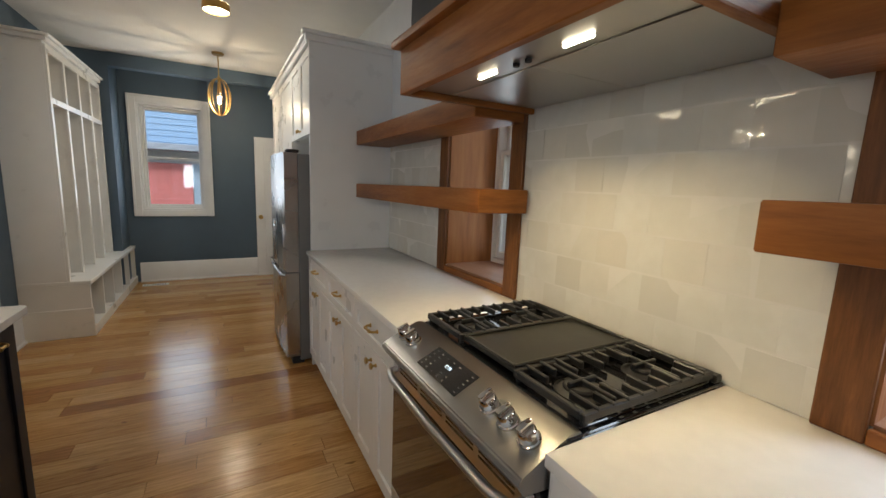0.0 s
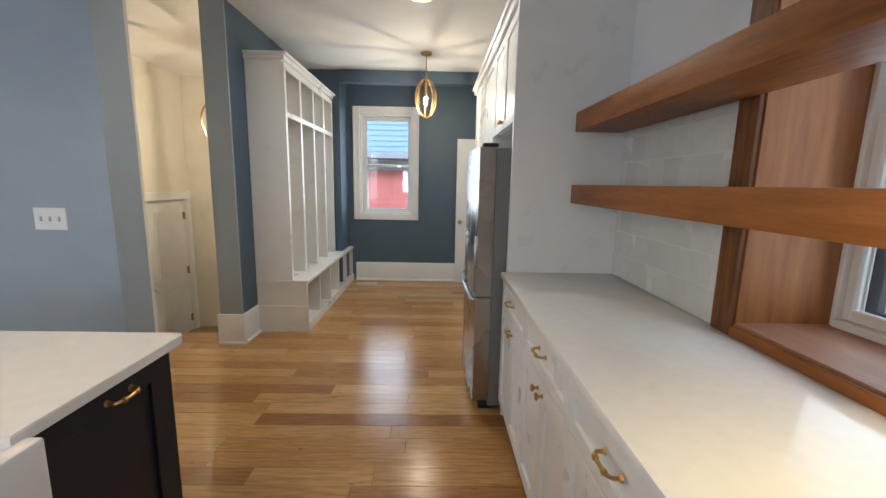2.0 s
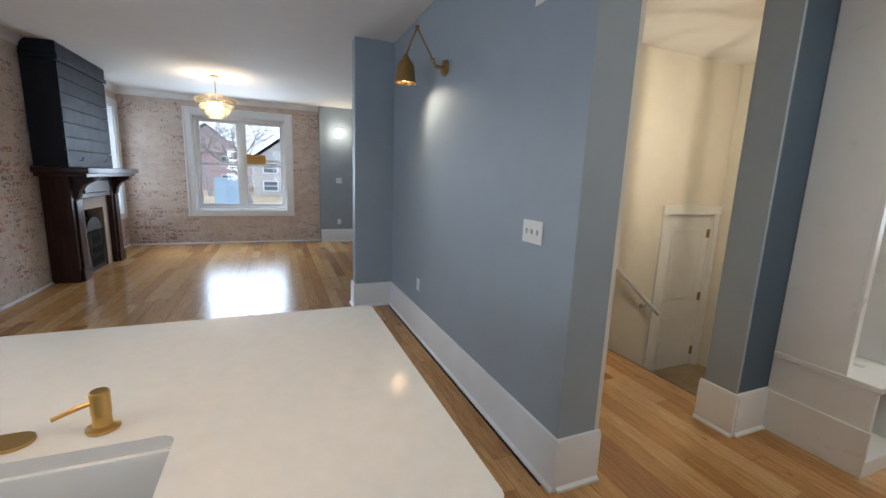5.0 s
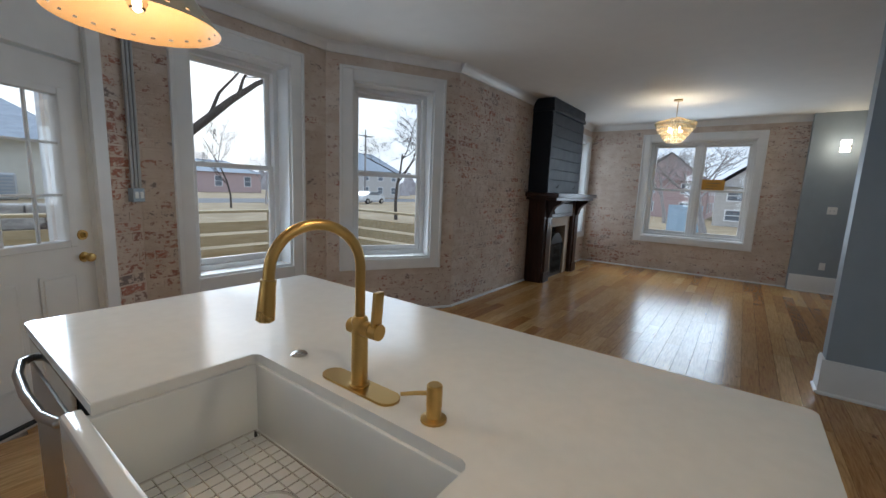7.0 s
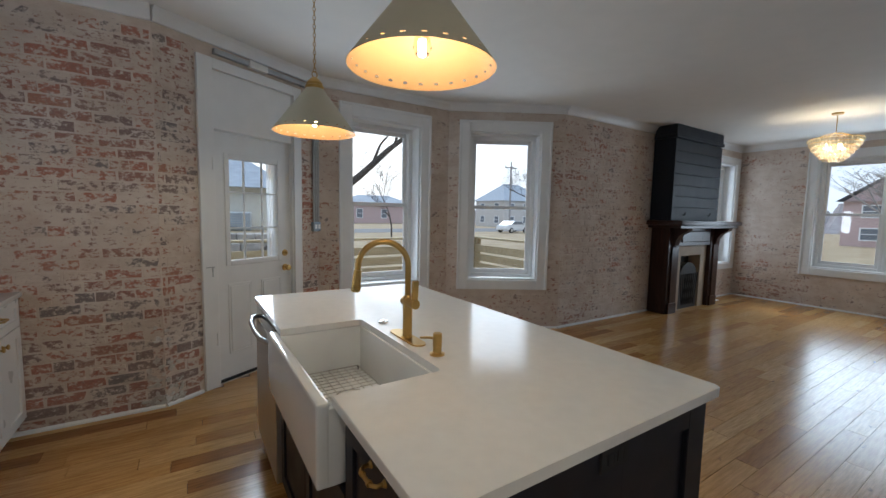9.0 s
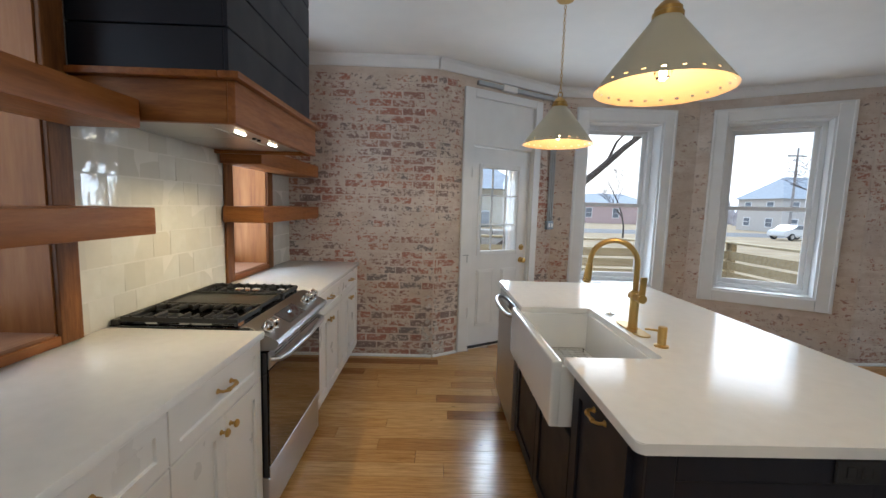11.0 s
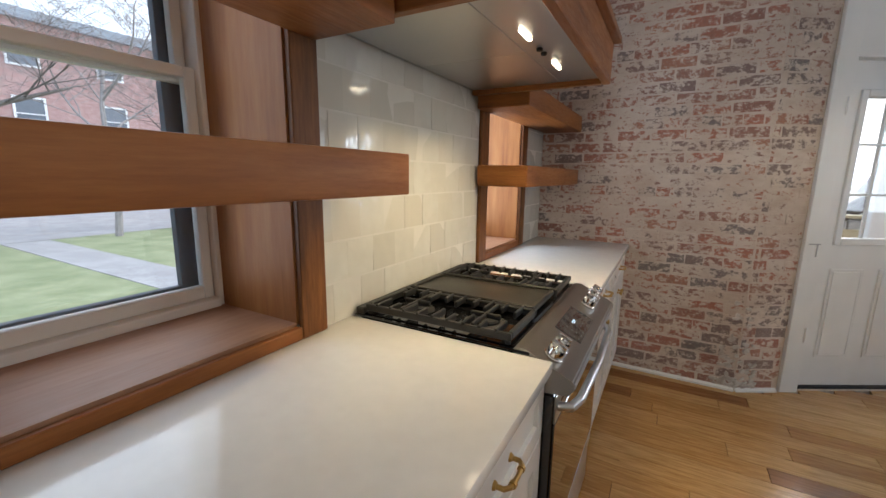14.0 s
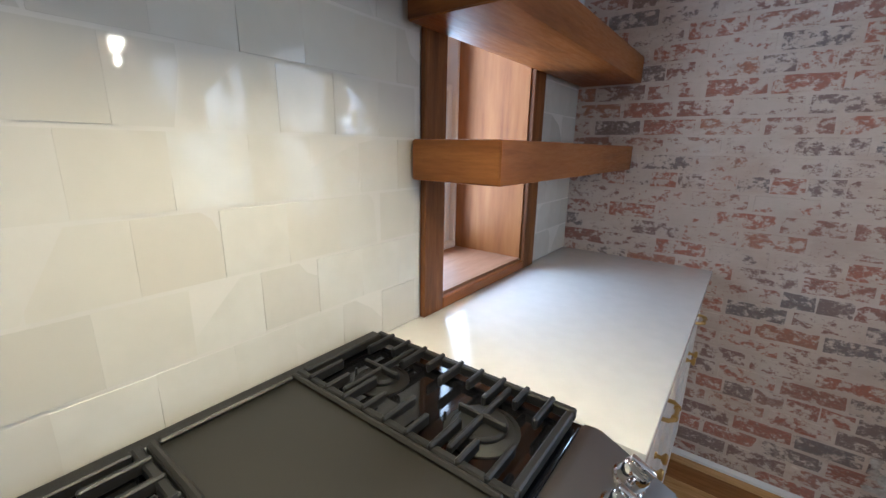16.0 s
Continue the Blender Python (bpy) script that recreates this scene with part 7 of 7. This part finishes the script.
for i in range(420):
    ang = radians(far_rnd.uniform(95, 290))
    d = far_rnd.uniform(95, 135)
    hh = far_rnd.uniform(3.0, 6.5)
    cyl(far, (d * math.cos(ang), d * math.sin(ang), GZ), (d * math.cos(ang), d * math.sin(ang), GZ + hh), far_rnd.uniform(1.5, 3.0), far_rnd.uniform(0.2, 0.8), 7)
# Twig colour greyed so that it carries the haze of the distance.
single("far_woods", far, two_tone("hazed_far_twigs", (0.36, 0.33, 0.33), (0.46, 0.43, 0.44), 0.8, 0.95, 0.6), "hazy bare woods far beyond the yards", "woods", at=(0, 0, GZ))
tagged(bpy.data.objects["far_woods"], kind="stuff")
house(30, 44, -26, -4, 9.5, 0, M_HOUSEBRICK, "three-storey brick apartment building", storeys=3, cols=6)
house(30, 44, 2, 22, 9.0, 0, M_HOUSEBRICK, "three-storey brick apartment building", storeys=3, cols=6)


def siding(name, m, length, z0, z1, material, label, step=0.14):
    """A clapboard wall of lapped boards."""
    ob = thing(name, m @ Vector((length / 2, 0, z0)), label, "house")
    bm = bmesh.new()
    bx(bm, 0, length, -4.0, -0.02, z0, z1, 0, m)
    part("wall", bm, material, ob)
    bm = bmesh.new()
    z = z0
    while z < z1:
        q = [(0.0, z), (0.022, z), (0.006, z + step), (0.0, z + step)]
        prism_trim(bm, m, 0, length, q)
        z += step
    part("clapboards", bm, material, ob)
    return ob


siding("neighbour_house", wall_frame((4.7, 4.3), 90), 9.6, GZ, 6.0, M_SIDEBLUE, "pale blue clapboard house close to the side window", 0.16)
nb = siding("neighbour_house", wall_frame((4.0, 11.5), 180), 8.0, 2.05, 6.5, M_SIDEDEEP, "blue clapboard house with a red door beyond the window", 0.13)
bm = bmesh.new()
bx(bm, -4.0, 4.0, 11.52, 12.5, GZ, 2.0)
part("porch_wall", bm, plain("porch_white", (0.62, 0.66, 0.68), 0.6), nb)
bm = bmesh.new()
bx(bm, -4.0, 4.0, 10.9, 11.5, 1.98, 2.12, 0.01)
part("porch_roof_edge", bm, M_ROOF, nb)
bm = bmesh.new()
bx(bm, -0.95, 0.02, 11.44, 11.518, GZ, 1.72, 0.01)
part("red_door", bm, M_REDPAINT, nb, "bright red door")
bm = bmesh.new()
bx(bm, 0.03, 1.0, 11.45, 11.518, GZ, 1.72, 0.01)
part("side_panel", bm, M_SIDEBLUE, nb)

bm = bmesh.new()
bx(bm, -25.1, -25.0, -1.1, 0.5, GZ, 1.03)
single("tarp_fence", bm, M_TARP, "blue tarp hung along a fence across the front yard", "tarp", at=(-25.05, -0.3, GZ))
bm = bmesh.new()
srnd = random.Random(8)
for row in range(9):
    sx_ = -2.9
    while sx_ < 4.0:
        sw = srnd.uniform(0.22, 0.5)
        bx(bm, sx_, sx_ + sw - 0.015, -6.5, -6.1 + srnd.uniform(-0.04, 0.03), GZ + row * 0.19, GZ + row * 0.19 + 0.178, 0.015)
        sx_ += sw
single("stone_wall", bm, M_STONE, "low stacked stone wall behind the house", "stone wall", at=(0.5, -6.2, GZ))
bm = bmesh.new()
bx(bm, -2.8, 9.0, -9.49, -6.51, GZ, 0.88, 0.05)
structure("lawn_terrace", bm, M_STRAW, "straw terrace behind the stone wall", "ground")
ac = thing("air_conditioner", (-0.87, -9.0, 0.88), "grey outdoor air conditioner beside the neighbouring house", "air conditioner")
bm = bmesh.new()
bx(bm, -1.2, -0.55, -9.35, -8.7, 0.88, 1.38, 0.03)
part("case", bm, M_GALV, ac)
for i in range(7):
    bm = bmesh.new()
    bx(bm, -1.15, -0.6, -8.70, -8.69, 0.93 + 0.062 * i, 0.96 + 0.062 * i)
    part("louvre", bm, M_BLUEPLASTIC, ac)


def car(x, y, ang, paint, label):
    m = pose(x, y, GZ + 0.02, 0, 0, ang)
    ob = thing("parked_car", (x, y, GZ), label, "car", "parked cars")
    bm = bmesh.new()
    prof = [(-2.15, 0.35), (-2.2, 0.75), (-1.95, 0.95), (-1.25, 1.0), (-0.65, 1.42), (0.75, 1.45), (1.45, 1.0), (2.1, 0.88), (2.2, 0.6), (2.15, 0.35)]
    extrude_poly(bm, prof, "y", -0.85, 0.85, m)
    bmesh.ops.bevel(bm, geom=bm.edges[:], offset=0.06, segments=2, affect="EDGES")
    part("body", bm, paint, ob)
    bm = bmesh.new()
    for s in (-0.862, 0.852):
        extrude_poly(bm, [(-1.1, 1.02), (-0.6, 1.36), (0.68, 1.38), (1.2, 1.02)], "y", s, s + 0.01, m)
    part("side_windows", bm, M_HOUSEGLASS, ob)
    for wx in (-1.35, 1.35):
        for wy in (-0.82, 0.82):
            bm = bmesh.new()
            cyl(bm, m @ Vector((wx, wy - 0.1, 0.32)), m @ Vector((wx, wy + 0.1, 0.32)), 0.32, 0.32, 20)
            wh = part("wheel", bm, M_RUBBER, ob)
            bm = bmesh.new()
            cyl(bm, m @ Vector((wx, wy - 0.105, 0.32)), m @ Vector((wx, wy + 0.105, 0.32)), 0.19, 0.19, 16)
            part("rim", bm, M_STEEL, wh)


car(-33.5, -34.0, 10, plain("white_car_paint", (0.7, 0.72, 0.74), 0.2, 0.0, coat=1), "white car parked at the street")
pp = thing("porch_post", (-0.62, -2.02, -0.08), "pale painted porch post beside the back door", "post")
bm = bmesh.new()
bx(bm, -0.70, -0.54, -2.10, -1.94, -0.08, 3.0, 0.006)
part("shaft", bm, M_VINYL, pp)
bm = bmesh.new()
bx(bm, -0.725, -0.515, -2.125, -1.915, -0.08, 0.12, 0.006)
part("plinth", bm, M_VINYL, pp)
up = thing("utility_pole", (-36.5, -38.0, GZ), "wooden utility pole by the street", "utility pole")
bm = bmesh.new()
cyl(bm, (-36.5, -38.0, GZ), (-36.5, -38.0, 8.5), 0.14, 0.10, 12)
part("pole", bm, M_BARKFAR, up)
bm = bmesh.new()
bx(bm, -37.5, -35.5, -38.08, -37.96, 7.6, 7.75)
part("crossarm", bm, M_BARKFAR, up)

# ---- pieces: tiles, bricks and planks ----
TP = 0.1275


def tile_mesh(w, h, seed):
    rnd = random.Random(seed)
    bm = bmesh.new()
    bx(bm, -0.0060, 0.0, -w / 2, w / 2, -h / 2, h / 2)
    for v in bm.verts:
        if v.co.x < -0.003:
            v.co.x += rnd.uniform(-0.0004, 0.0004)
            v.co.y += rnd.uniform(-0.0008, 0.0008)
            v.co.z += rnd.uniform(-0.0008, 0.0008)
    bmesh.ops.bevel(bm, geom=[e for e in bm.edges if all(v.co.x < -0.004 for v in e.verts) and abs(e.verts[0].co.y - e.verts[1].co.y) > 0.01], offset=0.0026, segments=2, affect="EDGES")
    for f in bm.faces:
        f.smooth = False
    me = mesh_of("tile", bm)
    me.materials.append(M_TILE)
    return me


TILES = {}
grout = bmesh.new()
bx(grout, 1.7850, 1.7945, -0.455, -0.042, 0.915, 1.80)
bx(grout, 1.7850, 1.7945, 0.705, 1.794, 0.915, 1.80)
bx(grout, 1.7850, 1.7945, 2.574, PANEL_Y - 0.002, 0.915, 1.80)
backsplash = structure("backsplash", grout, M_GROUT, "handmade glossy off-white square tiles in running bond", "backsplash")
for a, b in ((-0.455, -0.042), (0.705, 1.794), (2.574, PANEL_Y - 0.002)):
    for row in range(7):
        z = 0.915 + row * 0.1275
        h = 0.1275 if row < 6 else 0.12
        y = 1.2375 - 20 * TP + (0.5 * TP if row % 2 else 0)
        while y < b:
            lo, hi = max(a, y), min(b, y + TP)
            if hi - lo > 0.012:
                w = round(hi - lo - 0.0002, 4)
                key = (w, h, (row * 7 + int(y * 10)) % 4)
                if key not in TILES:
                    TILES[key] = tile_mesh(w, h - 0.0018, key[2])
                piece("tile", TILES[key], backsplash, pose(1.7902 + 0.0007 * math.sin(row * 5.1 + y * 40), (lo + hi) / 2, z + h / 2, 0, 0.25 + 0.35 * math.sin(y * 31 + row), 0.45 * math.sin(y * 17 + row * 3)))
            y += TP

BRL, BRH = 0.212, 0.0735


def brick_shape(bm, w, h, d, rnd, m):
    k = 0.004
    pts = [(-w / 2, -h / 2), (0, -h / 2), (w / 2, -h / 2), (w / 2, h / 2), (0, h / 2), (-w / 2, h / 2)]
    back, front = [], []
    for a, z in pts:
        back.append(bm.verts.new(m @ Vector((a, -0.004, z))))
        front.append(bm.verts.new(m @ Vector((a * 0.975 + rnd.uniform(-k, k), d + rnd.uniform(-0.0015, 0.0015), z * 0.92 + rnd.uniform(-k, k) * 0.8))))
    bm.faces.new(front)
    for i in range(6):
        j = (i + 1) % 6
        bm.faces.new((back[i], back[j], front[j], front[i]))


def brick_rows(length, z0, z1, holes, seed):
    """Brick places (a, z, width) on a wall, clear of its openings."""
    rnd = random.Random(seed)
    row = 0
    z = z0
    while z + BRH <= z1 + 0.001:
        header = row % 6 == 5
        bl = BRL / 2 if header else BRL
        a = -bl * (0.5 if row % 2 else 0.0) + rnd.uniform(-0.01, 0.01)
        while a < length:
            lo, hi = max(0.0, a), min(length, a + bl)
            cuts = [(lo, hi)]
            for h in holes:
                if h[2] - 0.02 < z + BRH and h[3] + 0.02 > z:
                    nxt = []
                    for p, q in cuts:
                        if q <= h[0] or p >= h[1]:
                            nxt.append((p, q))
                        else:
                            if p < h[0]:
                                nxt.append((p, h[0]))
                            if q > h[1]:
                                nxt.append((h[1], q))
                    cuts = nxt
            for p, q in cuts:
                if q - p > 0.03:
                    yield (p + q) / 2, z + BRH / 2, q - p - 0.010
            a += bl
        z += BRH
        row += 1


BRICKS = {}


def brick_pieces(wall, m, length, holes, seed, limit=295, material=None):
    """Single bricks, those farthest along the wall first; past the limit they are joined."""
    rnd = random.Random(seed)
    places = sorted(brick_rows(length, 0.0, 2.70, holes, seed), key=lambda p: -p[0])
    for a, z, w in places[:limit]:
        key = (round(w / 0.02) * 0.02, rnd.randrange(3), material is None)
        if key not in BRICKS:
            bm = bmesh.new()
            brick_shape(bm, min(key[0], BRL - 0.01), BRH - 0.009, 0.003, random.Random(round(key[0] * 1000) + key[1]), EYE4)
            me = mesh_of("brick", bm)
            me.materials.append(material or M_BRICK)
            BRICKS[key] = me
        piece("brick", BRICKS[key], wall, m @ Matrix.Translation((a, rnd.uniform(-0.0025, 0.001), z)))
    if len(places) > limit:
        bm = bmesh.new()
        for a, z, w in places[limit:]:
            brick_shape(bm, w, BRH - 0.009, 0.004, rnd, m @ Matrix.Translation((a, rnd.uniform(-0.0025, 0.001), z)))
        tagged(part("bricks", bm, M_BRICKS, wall), kind="stuff")


def grown(h, g):
    return (h[0] - g, h[1] + g, h[2] - g, h[3] + g)


brick_pieces(wall_south, W_SOUTH, 1.37, [], 5)
brick_pieces(wall_door, W_DOOR, LEN_DOOR, [(H_DOOR[0] - 0.085, H_DOOR[1] + 0.115, 0, 2.60)], 21)
brick_pieces(wall_bay, W_BAY, 1.6, [grown(H_BAY, 0.12)], 22, material=M_BRICKPALE)
brick_pieces(wall_side, W_BAYSIDE, LEN_SIDE, [grown(H_SIDE, 0.12)], 23, material=M_BRICKPALE)
brick_pieces(wall_living, W_LIVING, 4.9, [grown(H_LIV, 0.10), (1.30, 2.88, 0, 2.7)], 24, material=M_BRICKPALE)
brick_pieces(wall_front, W_FRONT, 3.43, [grown(H_FRONT, 0.12)], 25, material=M_BRICKPALE)

# broken plaster left at the foot of the brick corner
M_PLASTER = two_tone("broken_plaster", (0.50, 0.45, 0.41), (0.78, 0.76, 0.73), 14.0, 0.9, 0.6)
chips = bmesh.new()
chip_rnd = random.Random(12)
for k in range(64):
    z = 0.025 + 0.62 * chip_rnd.random() ** 2.2
    side_m = W_SOUTH if k % 2 else W_DOOR
    reach = 0.13 * (1.0 - z)
    a = chip_rnd.uniform(0.0, reach) if k % 2 else LEN_DOOR - chip_rnd.uniform(0.0, reach)
    turn = side_m @ Matrix.Translation((a, 0.004, z)) @ Matrix.Rotation(chip_rnd.uniform(-0.7, 0.7), 4, "Y") @ Matrix.Rotation(chip_rnd.uniform(-0.12, 0.12), 4, "X")
    w, h = chip_rnd.uniform(0.010, 0.032), chip_rnd.uniform(0.008, 0.022)
    outline = [(w * chip_rnd.uniform(0.6, 1.1) * math.cos(t_), h * chip_rnd.uniform(0.6, 1.1) * math.sin(t_)) for t_ in (0.2, 1.2, 2.4, 3.4, 4.4, 5.4)]
    extrude_poly(chips, outline, "y", -0.004, chip_rnd.uniform(0.004, 0.012), turn)
tagged(part("plaster_chips", chips, M_PLASTER, wall_south, "broken white plaster on the corner"), kind="stuff")

# oak planks, laid along x
PW = 0.12


def floor_spans(y):
    """The stretches of x that the floor covers at this y."""
    if y < -0.49:
        t_ = (y + 1.22) / 0.73
        return [(-2.5 - 1.25 * t_, -0.90 + 1.27 * t_)]
    if y < 3.27:
        return [(-8.65, 1.785)]
    if y < 3.52:
        return [(-8.5, -4.07), (-0.97, 1.785)]
    if y < 3.95:
        return [(-8.5, -4.07), (-2.75, 1.785)]
    if y < 4.55:
        return [(-2.75, 1.785)]
    if y < 4.80:
        return [(-2.75, -1.12), (-0.915, 1.785)]
    return [(-0.915, 1.785)]


unit = bmesh.new()
bx(unit, -0.5, 0.5, -(PW - 0.002) / 2, (PW - 0.002) / 2, -0.018, 0.0)
PLANK = mesh_of("plank", unit)
PLANK.materials.append(M_PLANK)
rnd = random.Random(2)
rest = bmesh.new()
count = 0
y = -1.22
while y < 6.94:
    yc = y + PW / 2
    for lo, hi in floor_spans(yc):
        x = lo - rnd.uniform(0, 0.9)
        while x < hi:
            ln = rnd.choice((0.6, 0.8, 1.0, 1.2, 1.5, 1.8))
            a, b = max(lo, x), min(hi, x + ln)
            if b - a > 0.02:
                near = a > -1.2 and -0.6 < yc and count < 295
                if near:
                    piece("plank", PLANK, floor, Matrix.Translation(((a + b) / 2, yc, rnd.uniform(-0.0006, 0))) @ Matrix.Diagonal((b - a - 0.0025, 1, 1, 1)))
                    count += 1
                else:
                    bx(rest, a + 0.0012, b - 0.0012, yc - (PW - 0.002) / 2, yc + (PW - 0.002) / 2, -0.018, rnd.uniform(-0.0006, 0))
            x += ln
    y += PW
tagged(part("planks", rest, M_PLANKS, floor), kind="stuff")
